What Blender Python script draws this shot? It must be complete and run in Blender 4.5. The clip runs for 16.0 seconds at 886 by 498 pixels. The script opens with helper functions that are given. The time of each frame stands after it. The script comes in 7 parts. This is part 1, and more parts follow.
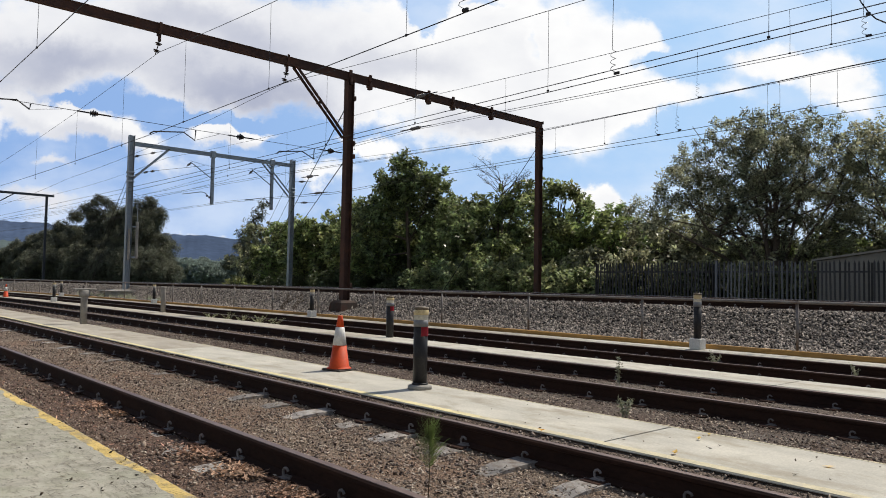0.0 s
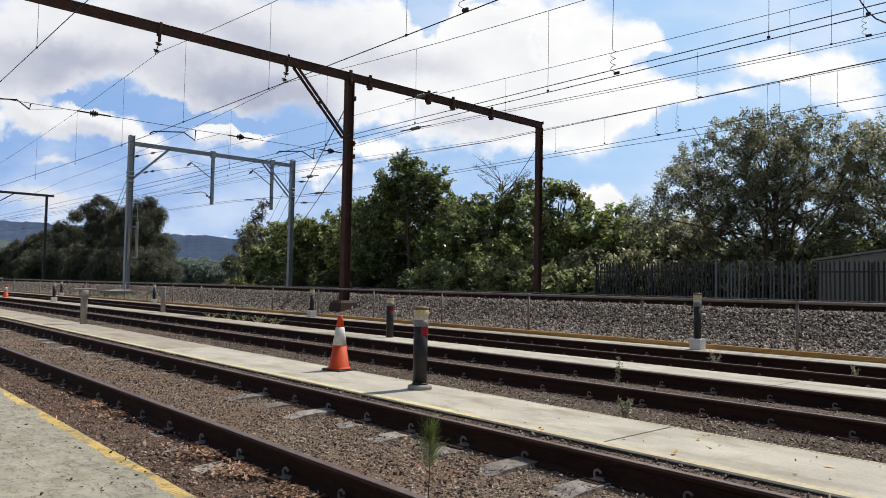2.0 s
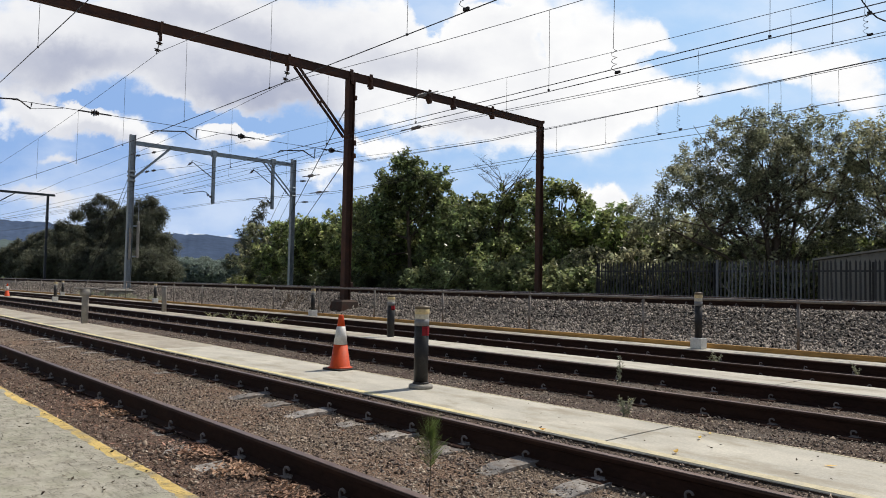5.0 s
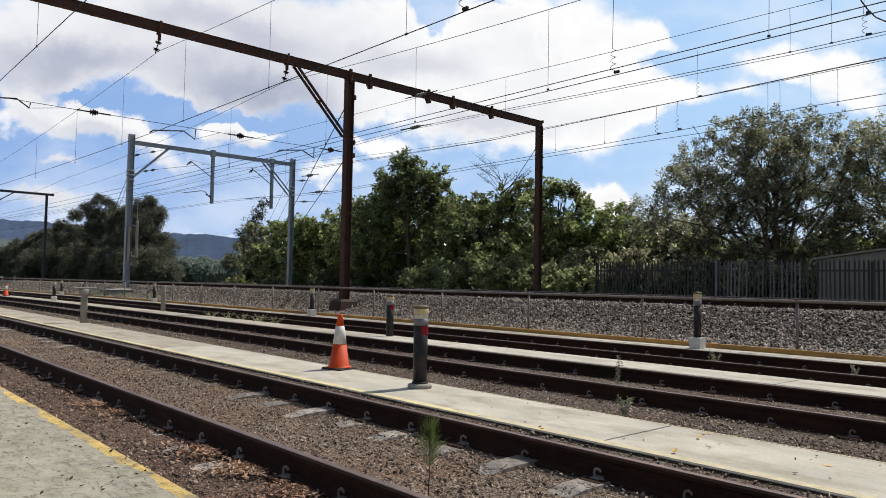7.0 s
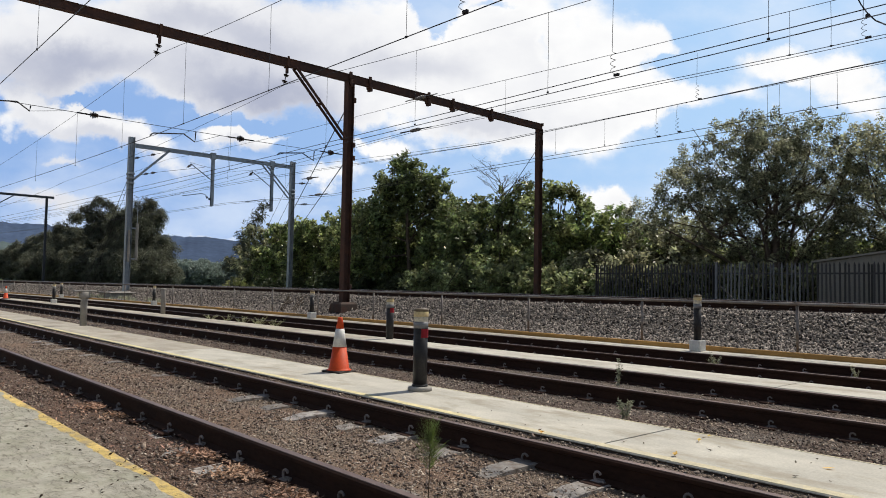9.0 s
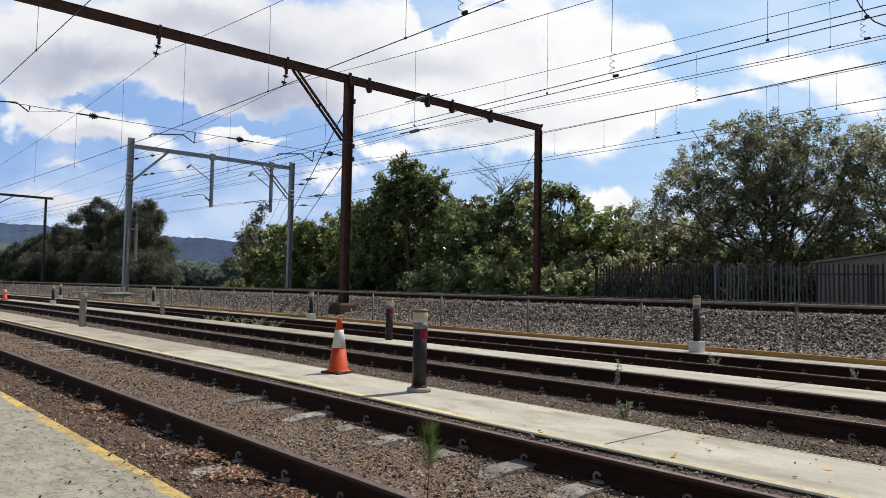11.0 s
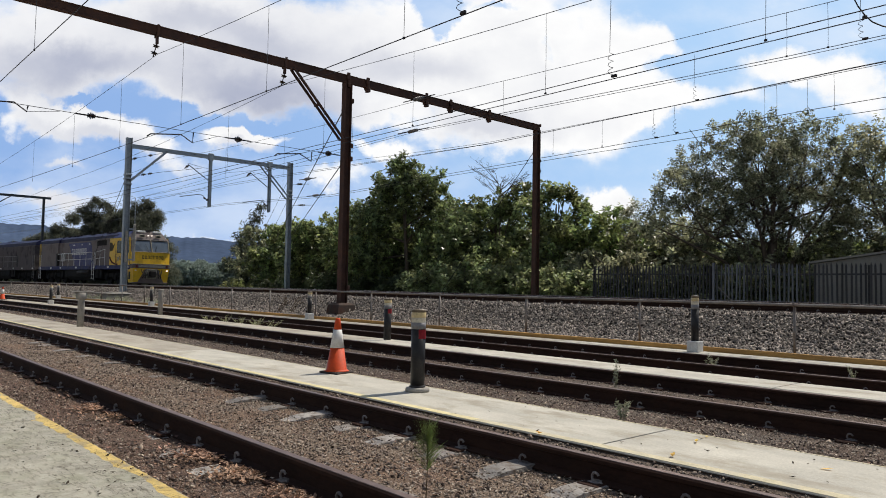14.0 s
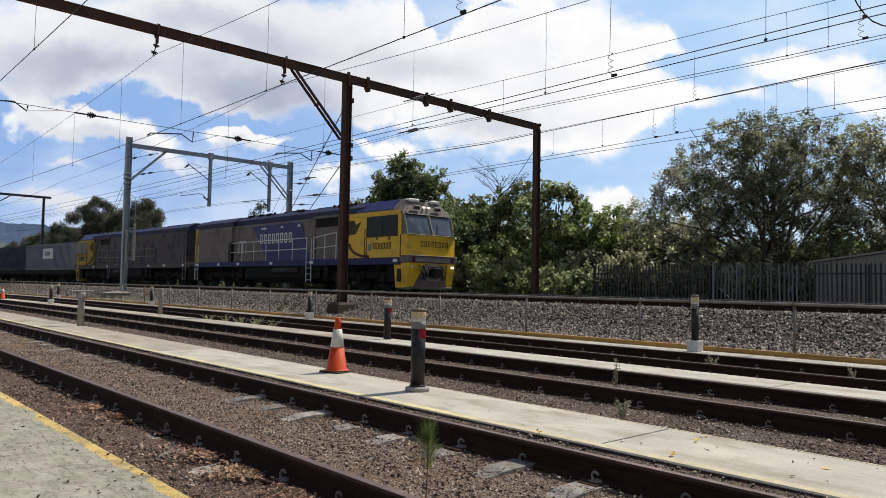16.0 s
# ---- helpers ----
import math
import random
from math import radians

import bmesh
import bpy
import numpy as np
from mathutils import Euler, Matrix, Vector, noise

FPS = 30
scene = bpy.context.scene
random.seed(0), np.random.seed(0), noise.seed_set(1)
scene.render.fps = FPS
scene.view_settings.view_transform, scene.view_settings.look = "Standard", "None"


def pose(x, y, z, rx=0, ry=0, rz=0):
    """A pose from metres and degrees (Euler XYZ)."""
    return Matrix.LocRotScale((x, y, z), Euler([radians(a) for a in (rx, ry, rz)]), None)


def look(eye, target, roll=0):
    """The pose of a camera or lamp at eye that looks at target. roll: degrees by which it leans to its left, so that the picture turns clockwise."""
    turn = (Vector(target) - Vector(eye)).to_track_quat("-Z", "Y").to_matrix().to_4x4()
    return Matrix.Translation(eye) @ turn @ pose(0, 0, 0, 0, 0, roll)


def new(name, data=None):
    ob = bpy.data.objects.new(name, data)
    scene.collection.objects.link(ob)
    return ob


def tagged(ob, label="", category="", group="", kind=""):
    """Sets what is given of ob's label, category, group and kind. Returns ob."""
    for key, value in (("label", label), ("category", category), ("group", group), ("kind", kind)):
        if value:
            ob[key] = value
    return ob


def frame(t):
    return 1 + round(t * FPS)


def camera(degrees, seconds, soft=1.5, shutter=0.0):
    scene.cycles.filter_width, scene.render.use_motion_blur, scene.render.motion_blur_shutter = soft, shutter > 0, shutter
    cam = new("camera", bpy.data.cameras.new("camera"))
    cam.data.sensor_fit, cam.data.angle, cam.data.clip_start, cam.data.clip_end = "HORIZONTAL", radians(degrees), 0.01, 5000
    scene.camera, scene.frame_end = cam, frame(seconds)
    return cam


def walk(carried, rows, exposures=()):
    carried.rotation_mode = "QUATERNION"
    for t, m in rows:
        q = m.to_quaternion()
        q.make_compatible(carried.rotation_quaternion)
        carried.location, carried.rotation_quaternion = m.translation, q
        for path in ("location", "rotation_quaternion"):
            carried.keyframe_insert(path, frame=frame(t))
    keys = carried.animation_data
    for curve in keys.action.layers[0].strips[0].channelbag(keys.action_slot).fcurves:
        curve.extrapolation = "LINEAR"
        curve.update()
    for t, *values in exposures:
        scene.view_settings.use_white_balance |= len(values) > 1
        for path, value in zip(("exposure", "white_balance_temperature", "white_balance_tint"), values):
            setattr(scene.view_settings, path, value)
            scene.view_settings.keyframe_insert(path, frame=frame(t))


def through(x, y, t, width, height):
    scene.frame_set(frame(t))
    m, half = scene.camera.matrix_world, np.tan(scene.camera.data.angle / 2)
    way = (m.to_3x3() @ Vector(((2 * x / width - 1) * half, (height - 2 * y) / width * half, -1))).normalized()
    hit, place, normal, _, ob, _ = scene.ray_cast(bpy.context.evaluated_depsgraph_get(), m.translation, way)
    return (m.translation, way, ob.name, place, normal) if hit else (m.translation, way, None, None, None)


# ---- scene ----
# ---------- camera: hand-held, all but still ----------
EYE = Vector((0, 0, 1.067))
FOCAL = 1280.5


def aim(dx, dy):
    """The view turned a little from its rest, as the hand sways."""
    yaw, pitch = radians(48.216) + dx / FOCAL, radians(2.809) + dy / FOCAL
    way = Vector((-math.sin(yaw) * math.cos(pitch), math.cos(yaw) * math.cos(pitch), math.sin(pitch)))
    return look(EYE, EYE + way * 10, 1.04)


SWAY = [(0, 0, 0), (1, 0, 0.3), (2, 0, 0), (3, 0.4, 0), (4, 1.1, 0.4), (4.8, 1.5, -0.8), (5.7, 1.4, -2.6), (6.5, 0.7, -3), (7, 0, -2.0), (7.5, -0.3, -1.4),
        (8, 0, 0), (8.5, 0, 1.5), (9, 0, 2.9), (9.8, -0.4, 4.1), (10.6, -0.9, 4.5), (11.5, -1.4, 4.5), (12, -1.7, 4.5), (12.5, -2.2, 4.5), (13, -3.1, 4.5),
        (13.5, -3.7, 4.5), (14, -4, 4.5), (15, -3.8, 4.4), (15.5, -3.8, 4.1), (16, -4, 3.4)]
cam = camera(62.96, 16.0, soft=0.95)
walk(cam, [(t, aim(dx, dy)) for t, dx, dy in SWAY])

# ---------- daylight ----------
SUN_EL, SUN_AZ = 54.0, 2.0
world = bpy.data.worlds.new("daylight")
scene.world = world
world.use_nodes = True
wn = world.node_tree.nodes
sky = wn.new("ShaderNodeTexSky")
sky.sky_type, sky.sun_disc = "NISHITA", False
sky.sun_elevation, sky.sun_rotation = radians(SUN_EL), radians(SUN_AZ)
sky.air_density, sky.dust_density, sky.ozone_density = 1.0, 0.3, 3.0
wn["Background"].inputs["Strength"].default_value = 0.085
wl = world.node_tree.links
wl.new(sky.outputs[0], wn["Background"].inputs["Color"])
# broken cloud over the whole sky, white among the blue
puffs, white, patch, both, where = (wn.new("ShaderNode" + k) for k in ("TexNoise", "Background", "MapRange", "MixShader", "TexCoord"))
puffs.inputs["Scale"].default_value, puffs.inputs["Detail"].default_value = 2.6, 5
white.inputs["Color"].default_value, white.inputs["Strength"].default_value = (0.97, 0.98, 1.0, 1), 0.46
patch.interpolation_type = "SMOOTHSTEP"
patch.inputs["From Min"].default_value, patch.inputs["From Max"].default_value = 0.46, 0.62
wl.new(where.outputs["Generated"], puffs.inputs["Vector"])
wl.new(puffs.outputs["Fac"], patch.inputs["Value"])
wl.new(patch.outputs[0], both.inputs[0])
wl.new(wn["Background"].outputs[0], both.inputs[1])
wl.new(white.outputs[0], both.inputs[2])
wl.new(both.outputs[0], wn["World Output"].inputs["Surface"])
sun = new("sun", bpy.data.lights.new("sun", "SUN"))
sun.data.energy, sun.data.angle, sun.data.color = 4.6, radians(0.53), (1.0, 0.93, 0.82)
az, el = radians(SUN_AZ), radians(SUN_EL)
sun.matrix_world = look((60 * math.sin(az) * math.cos(el), 60 * math.cos(az) * math.cos(el), 60 * math.sin(el)), (0, 0, 0))
scene.view_settings.exposure = 0.0

# ---------- small tools ----------
BEND = 0.0008


def cy(x):
    """How far the lines bend towards the platform at x, on the left."""
    if x > -25:
        return 0.0
    if x > -160:
        return -BEND * (x + 25) ** 2
    return -BEND * 135 ** 2 + 2 * BEND * 135 * (x + 160)


def turn_at(x):
    if x > -25:
        return 0.0
    return math.degrees(math.atan(-2 * BEND * (max(x, -160) + 25)))


def part(name, bm, material, parent=None, label=""):
    me = bpy.data.meshes.new(name)
    bm.to_mesh(me)
    bm.free()
    me.materials.append(material)
    ob = new(name, me)
    ob.parent = parent
    if label:
        ob["label"] = label
    return ob


def share(name, data, parent, m, label=""):
    ob = new(name, data)
    ob.parent = parent
    ob.matrix_basis = m
    if label:
        ob["label"] = label
    return ob


def empty(name, m, label, category, group="", kind=""):
    ob = new(name)
    ob.empty_display_size = 0.3
    ob.matrix_basis = m
    return tagged(ob, label, category, group, kind)


def box(bm, x0, x1, y0, y1, z0, z1, bevel=0.0, seg=1):
    vs = bmesh.ops.create_cube(bm, size=1)["verts"]
    for v in vs:
        v.co = Vector(((x0 + x1) / 2 + v.co.x * (x1 - x0), (y0 + y1) / 2 + v.co.y * (y1 - y0), (z0 + z1) / 2 + v.co.z * (z1 - z0)))
    if bevel:
        es = list({e for v in vs for e in v.link_edges})
        bmesh.ops.bevel(bm, geom=es, offset=bevel, segments=seg, affect="EDGES", profile=0.5)
    return bm


def boxes(*rows, bevel=0.0):
    bm = bmesh.new()
    for r in rows:
        box(bm, *r, bevel=bevel)
    return bm


def cyl(bm, p, q, r0, r1=None, n=10, caps=True):
    p, q = Vector(p), Vector(q)
    d = q - p
    m = Matrix.Translation((p + q) / 2) @ d.to_track_quat("Z", "Y").to_matrix().to_4x4()
    bmesh.ops.create_cone(bm, cap_ends=caps, segments=n, radius1=r0, radius2=r0 if r1 is None else r1, depth=d.length, matrix=m)
    return bm


def tube(bm, pts, r, n=6, r_end=None):
    """A round rod along the points."""
    pts = [Vector(p) for p in pts]
    rings, side = [], None
    for i, p in enumerate(pts):
        d = (pts[min(i + 1, len(pts) - 1)] - pts[max(i - 1, 0)]).normalized()
        if side is None:
            side = d.orthogonal().normalized()
        side = (side - d * side.dot(d)).normalized()
        up = d.cross(side)
        k = i / max(1, len(pts) - 1)
        rr = r if r_end is None else r + (r_end - r) * k
        rings.append([bm.verts.new(p + rr * (math.cos(a) * side + math.sin(a) * up)) for a in (2 * math.pi * j / n for j in range(n))])
    for a, b in zip(rings, rings[1:]):
        for j in range(n):
            bm.faces.new((a[j], a[(j + 1) % n], b[(j + 1) % n], b[j]))
    bm.faces.new(rings[0][::-1])
    bm.faces.new(rings[-1])
    return bm


def lathe(bm, profile, n=20, centre=(0, 0)):
    """A turned body from (radius, height) pairs."""
    rings = [[bm.verts.new((centre[0] + r * math.cos(2 * math.pi * j / n), centre[1] + r * math.sin(2 * math.pi * j / n), z)) for j in range(n)] for r, z in profile]
    for a, b in zip(rings, rings[1:]):
        for j in range(n):
            bm.faces.new((a[j], a[(j + 1) % n], b[(j + 1) % n], b[j]))
    bm.faces.new(rings[0][::-1])
    bm.faces.new(rings[-1])
    return bm


def loft(bm, sections):
    """Closed outlines, one after the other, joined into a skin with ends."""
    rings = [[bm.verts.new(p) for p in s] for s in sections]
    n = len(rings[0])
    for a, b in zip(rings, rings[1:]):
        for j in range(n):
            bm.faces.new((a[j], a[(j + 1) % n], b[(j + 1) % n], b[j]))
    bm.faces.new(rings[0][::-1])
    bm.faces.new(rings[-1])
    bmesh.ops.recalc_face_normals(bm, faces=bm.faces[:])
    return bm


def along(bm, outline, xs, y0=0.0, z0=0.0):
    """An outline in y, z drawn along the bending line."""
    return loft(bm, [[(x, y0 + cy(x) + y, z0 + z) for y, z in outline] for x in xs])


def quick(name, verts, faces, material, parent=None, label="", smooth=False):
    """A mesh from arrays, for what has very many faces."""
    me = bpy.data.meshes.new(name)
    verts, faces = np.asarray(verts, np.float32), np.asarray(faces, np.int32)
    n, k = faces.shape
    me.vertices.add(len(verts))
    me.vertices.foreach_set("co", verts.ravel())
    me.loops.add(n * k)
    me.loops.foreach_set("vertex_index", faces.ravel())
    me.polygons.add(n)
    me.polygons.foreach_set("loop_start", np.arange(0, n * k, k, dtype=np.int32))
    me.polygons.foreach_set("loop_total", np.full(n, k, np.int32))
    if smooth:
        me.polygons.foreach_set("use_smooth", np.ones(n, bool))
    me.update(calc_edges=True)
    me.validate()
    me.materials.append(material)
    ob = new(name, me)
    ob.parent = parent
    if label:
        ob["label"] = label
    return ob


def smooth(ob):
    for p in ob.data.polygons:
        p.use_smooth = True
    return ob


# ---------- materials ----------
def mat(name, colour, rough=0.8, metal=0.0, vary=0.25, scale=6.0, fine=60.0, bump=0.3, stain=None, stain_amount=0.5, stain_scale=2.0, island=0.0, objects=0.0,
        hue=0.0, spec=0.3, depth=0.01, stretch=(1, 1, 1)):
    """A surface with grain at two scales, stains, bump, and change from piece to piece."""
    m = bpy.data.materials.new(name)
    m.use_nodes = True
    nt = m.node_tree
    N, L = nt.nodes, nt.links
    b = N["Principled BSDF"]
    b.inputs["Roughness"].default_value, b.inputs["Metallic"].default_value = rough, metal
    b.inputs["Specular IOR Level"].default_value = spec
    tc, mp = N.new("ShaderNodeTexCoord"), N.new("ShaderNodeMapping")
    mp.inputs["Scale"].default_value = stretch
    L.new(tc.outputs["Object"], mp.inputs["Vector"])

    def nz(s, detail, rough_=0.6):
        n = N.new("ShaderNodeTexNoise")
        n.inputs["Scale"].default_value, n.inputs["Detail"].default_value, n.inputs["Roughness"].default_value = s, detail, rough_
        L.new(mp.outputs[0], n.inputs["Vector"])
        return n.outputs["Fac"]

    def mix(kind, fac, a, c):
        n = N.new("ShaderNodeMix")
        n.data_type, n.blend_type = "RGBA", kind
        for sock, val in ((n.inputs["Factor"], fac), (n.inputs["A"], a), (n.inputs["B"], c)):
            if hasattr(val, "links"):
                L.new(val, sock)
            else:
                sock.default_value = val
        return n.outputs["Result"]

    def ramp(val, lo, hi, a=0.0, c=1.0):
        n = N.new("ShaderNodeMapRange")
        for key, v in (("From Min", lo), ("From Max", hi), ("To Min", a), ("To Max", c)):
            n.inputs[key].default_value = v
        L.new(val, n.inputs["Value"])
        return n.outputs[0]

    big, small = nz(scale, 5), nz(fine, 4, 0.7)
    col = (*colour, 1)
    v1 = ramp(big, 0.3, 0.7, 1 - vary, 1 + vary)
    v2 = ramp(small, 0.3, 0.7, 1 - vary * 0.8, 1 + vary * 0.8)
    mul = N.new("ShaderNodeMath")
    mul.operation = "MULTIPLY"
    L.new(v1, mul.inputs[0])
    L.new(v2, mul.inputs[1])
    val = mul.outputs[0]
    for amount, node, sock in ((island, "ShaderNodeNewGeometry", "Random Per Island"), (objects, "ShaderNodeObjectInfo", "Random")):
        if amount:
            g, k = N.new(node), N.new("ShaderNodeMath")
            k.operation = "MULTIPLY"
            L.new(ramp(g.outputs[sock], 0, 1, 1 - amount, 1 + amount), k.inputs[0])
            L.new(val, k.inputs[1])
            val = k.outputs[0]
    base = mix("MULTIPLY", 1.0, col, val)
    if stain:
        base = mix("MIX", ramp(nz(stain_scale, 6, 0.65), 0.5, 0.66, 0, stain_amount), base, (*stain, 1))
    if hue:
        g, h = N.new("ShaderNodeNewGeometry"), N.new("ShaderNodeHueSaturation")
        L.new(ramp(g.outputs["Random Per Island"], 0, 1, 0.5 - hue, 0.5 + hue), h.inputs["Hue"])
        L.new(base, h.inputs["Color"])
        base = h.outputs[0]
    L.new(base, b.inputs["Base Color"])
    L.new(ramp(big, 0.3, 0.7, max(0.05, rough - 0.12), min(1, rough + 0.1)), b.inputs["Roughness"])
    if bump:
        bp = N.new("ShaderNodeBump")
        bp.inputs["Strength"].default_value, bp.inputs["Distance"].default_value = bump, depth
        L.new(small, bp.inputs["Height"])
        L.new(bp.outputs[0], b.inputs["Normal"])
    return m


def leaf_mat(name, colour, vary=0.45, through=0.45, hue=0.035, gloss=0.5):
    m = bpy.data.materials.new(name)
    m.use_nodes = True
    nt = m.node_tree
    N, L = nt.nodes, nt.links
    b, out = N["Principled BSDF"], N["Material Output"]
    b.inputs["Roughness"].default_value, b.inputs["Specular IOR Level"].default_value = gloss, 0.5
    g, r, h, mu = N.new("ShaderNodeNewGeometry"), N.new("ShaderNodeMapRange"), N.new("ShaderNodeHueSaturation"), N.new("ShaderNodeMapRange")
    L.new(g.outputs["Random Per Island"], r.inputs["Value"])
    r.inputs["To Min"].default_value, r.inputs["To Max"].default_value = 1 - vary, 1 + vary
    n = N.new("ShaderNodeTexNoise")
    n.inputs["Scale"].default_value = 0.7
    tc = N.new("ShaderNodeTexCoord")
    L.new(tc.outputs["Object"], n.inputs["Vector"])
    L.new(n.outputs["Fac"], mu.inputs["Value"])
    mu.inputs["From Min"].default_value, mu.inputs["From Max"].default_value = 0.3, 0.7
    mu.inputs["To Min"].default_value, mu.inputs["To Max"].default_value = 0.5 - hue, 0.5 + hue
    h.inputs["Color"].default_value = (*colour, 1)
    c = N.new("ShaderNodeTexNoise")
    c.inputs["Scale"].default_value = 1.3
    L.new(tc.outputs["Object"], c.inputs["Vector"])
    cm, pr = N.new("ShaderNodeMapRange"), N.new("ShaderNodeMath")
    cm.inputs["From Min"].default_value, cm.inputs["From Max"].default_value = 0.35, 0.68
    cm.inputs["To Min"].default_value, cm.inputs["To Max"].default_value = 0.55, 1.6
    L.new(c.outputs["Fac"], cm.inputs["Value"])
    pr.operation = "MULTIPLY"
    L.new(r.outputs[0], pr.inputs[0])
    L.new(cm.outputs[0], pr.inputs[1])
    L.new(pr.outputs[0], h.inputs["Value"])
    L.new(mu.outputs[0], h.inputs["Hue"])
    L.new(h.outputs[0], b.inputs["Base Color"])
    t, mx = N.new("ShaderNodeBsdfTranslucent"), N.new("ShaderNodeMixShader")
    L.new(h.outputs[0], t.inputs["Color"])
    mx.inputs[0].default_value = through
    L.new(b.outputs[0], mx.inputs[1])
    L.new(t.outputs[0], mx.inputs[2])
    L.new(mx.outputs[0], out.inputs["Surface"])
    return m


def glow(name, colour, strength):
    m = bpy.data.materials.new(name)
    m.use_nodes = True
    b = m.node_tree.nodes["Principled BSDF"]
    b.inputs["Base Color"].default_value = (*colour, 1)
    b.inputs["Emission Color"].default_value = (*colour, 1)
    b.inputs["Emission Strength"].default_value = strength
    return m




def gravel_mat(name, dark, light, patch):
    """Dusty ground of fine grit: small cells of their own tone, larger chips among them, brown patches."""
    m = bpy.data.materials.new(name)
    m.use_nodes = True
    nt = m.node_tree
    N, L = nt.nodes, nt.links
    b = N["Principled BSDF"]
    b.inputs["Roughness"].default_value, b.inputs["Specular IOR Level"].default_value = 0.95, 0.2
    tc = N.new("ShaderNodeTexCoord")

    def cells(scale):
        v = N.new("ShaderNodeTexVoronoi")
        v.inputs["Scale"].default_value = scale
        L.new(tc.outputs["Object"], v.inputs["Vector"])
        s = N.new("ShaderNodeSeparateColor")
        L.new(v.outputs["Color"], s.inputs[0])
        return s.outputs[0], v.outputs["Distance"]

    def noise_(scale, lo, hi, a, c):
        n, r = N.new("ShaderNodeTexNoise"), N.new("ShaderNodeMapRange")
        n.inputs["Scale"].default_value, n.inputs["Detail"].default_value = scale, 6
        L.new(tc.outputs["Object"], n.inputs["Vector"])
        for key, x in (("From Min", lo), ("From Max", hi), ("To Min", a), ("To Max", c)):
            r.inputs[key].default_value = x
        L.new(n.outputs["Fac"], r.inputs["Value"])
        return r.outputs[0]

    def mix(fac, a, c):
        n = N.new("ShaderNodeMix")
        n.data_type = "RGBA"
        for sock, val in ((n.inputs["Factor"], fac), (n.inputs["A"], a), (n.inputs["B"], c)):
            if hasattr(val, "links"):
                L.new(val, sock)
            else:
                sock.default_value = val
        return n.outputs["Result"]

    tone, d1 = cells(140)
    tone2, d2 = cells(48)
    grit = mix(tone, (*dark, 1), (*light, 1))
    chips = mix(tone2, (*dark, 1), (*light, 1))
    both = mix(noise_(5, 0.4, 0.6, 0.15, 0.6), grit, chips)
    L.new(mix(noise_(1.1, 0.40, 0.58, 0.1, 0.8), both, mix(tone, (*[k * 0.3 for k in patch], 1), (*[k * 1.8 for k in patch], 1))), b.inputs["Base Color"])
    bp, bq = N.new("ShaderNodeBump"), N.new("ShaderNodeBump")
    for q, dist, d in ((bp, 0.006, d1), (bq, 0.014, d2)):
        q.invert = True
        q.inputs["Strength"].default_value, q.inputs["Distance"].default_value = 0.9, dist
        L.new(d, q.inputs["Height"])
    L.new(bp.outputs[0], bq.inputs["Normal"])
    L.new(bq.outputs[0], b.inputs["Normal"])
    return m


def streaked(name):
    """Old concrete: fibrous dark streaks, green mould and pale worn spots."""
    m = mat(name, (0.345, 0.325, 0.265), 0.93, vary=0.16, scale=5.0, fine=70, bump=0.5, stain=(0.20, 0.185, 0.14), stain_amount=0.6, stain_scale=6.0, depth=0.006)
    N, L = m.node_tree.nodes, m.node_tree.links
    b = N["Principled BSDF"]
    base = b.inputs["Base Color"].links[0].from_socket
    tc = N.new("ShaderNodeTexCoord")

    def layer(below, colour, scale, stretch, turn, lo, hi, most, rough=0.65):
        mp, n, r, x = N.new("ShaderNodeMapping"), N.new("ShaderNodeTexNoise"), N.new("ShaderNodeMapRange"), N.new("ShaderNodeMix")
        mp.inputs["Scale"].default_value, mp.inputs["Rotation"].default_value = stretch, (0, 0, radians(turn))
        n.inputs["Scale"].default_value, n.inputs["Detail"].default_value, n.inputs["Roughness"].default_value = scale, 8, rough
        n.inputs["Distortion"].default_value = 0.6
        for key, v in (("From Min", lo), ("From Max", hi), ("To Max", most)):
            r.inputs[key].default_value = v
        x.data_type = "RGBA"
        L.new(tc.outputs["Object"], mp.inputs["Vector"])
        L.new(mp.outputs[0], n.inputs["Vector"])
        L.new(n.outputs["Fac"], r.inputs["Value"])
        L.new(r.outputs[0], x.inputs["Factor"])
        L.new(below, x.inputs["A"])
        x.inputs["B"].default_value = (*colour, 1)
        return x.outputs["Result"]

    base = layer(base, (0.27, 0.275, 0.195), 3.0, (1, 1, 1), 0, 0.48, 0.62, 0.45)
    base = layer(base, (0.43, 0.41, 0.34), 7.0, (1, 1, 1), 20, 0.56, 0.66, 0.6)
    base = layer(base, (0.125, 0.11, 0.08), 8.0, (1.0, 4.0, 1), -48, 0.53, 0.66, 0.75)
    base = layer(base, (0.09, 0.08, 0.06), 26.0, (1.0, 6.0, 1), -36, 0.60, 0.70, 0.6)
    L.new(base, b.inputs["Base Color"])
    return m


YARD = gravel_mat("yard_gravel", (0.020, 0.015, 0.012), (0.35, 0.272, 0.205), (0.175, 0.112, 0.077))
YARD_DARK = gravel_mat("dark_yard_gravel", (0.016, 0.013, 0.011), (0.24, 0.20, 0.168), (0.092, 0.062, 0.047))
DIRT = gravel_mat("brown_yard_dirt", (0.035, 0.024, 0.019), (0.23, 0.16, 0.12), (0.12, 0.075, 0.055))
STONE_YARD = mat("yard_stone", (0.232, 0.18, 0.146), 0.9, vary=0.3, fine=80, bump=0.3, island=0.85, hue=0.02)
BALLAST = mat("ballast_bed", (0.055, 0.048, 0.042), 0.95, vary=0.4, scale=3, fine=30, bump=1.0, depth=0.04)
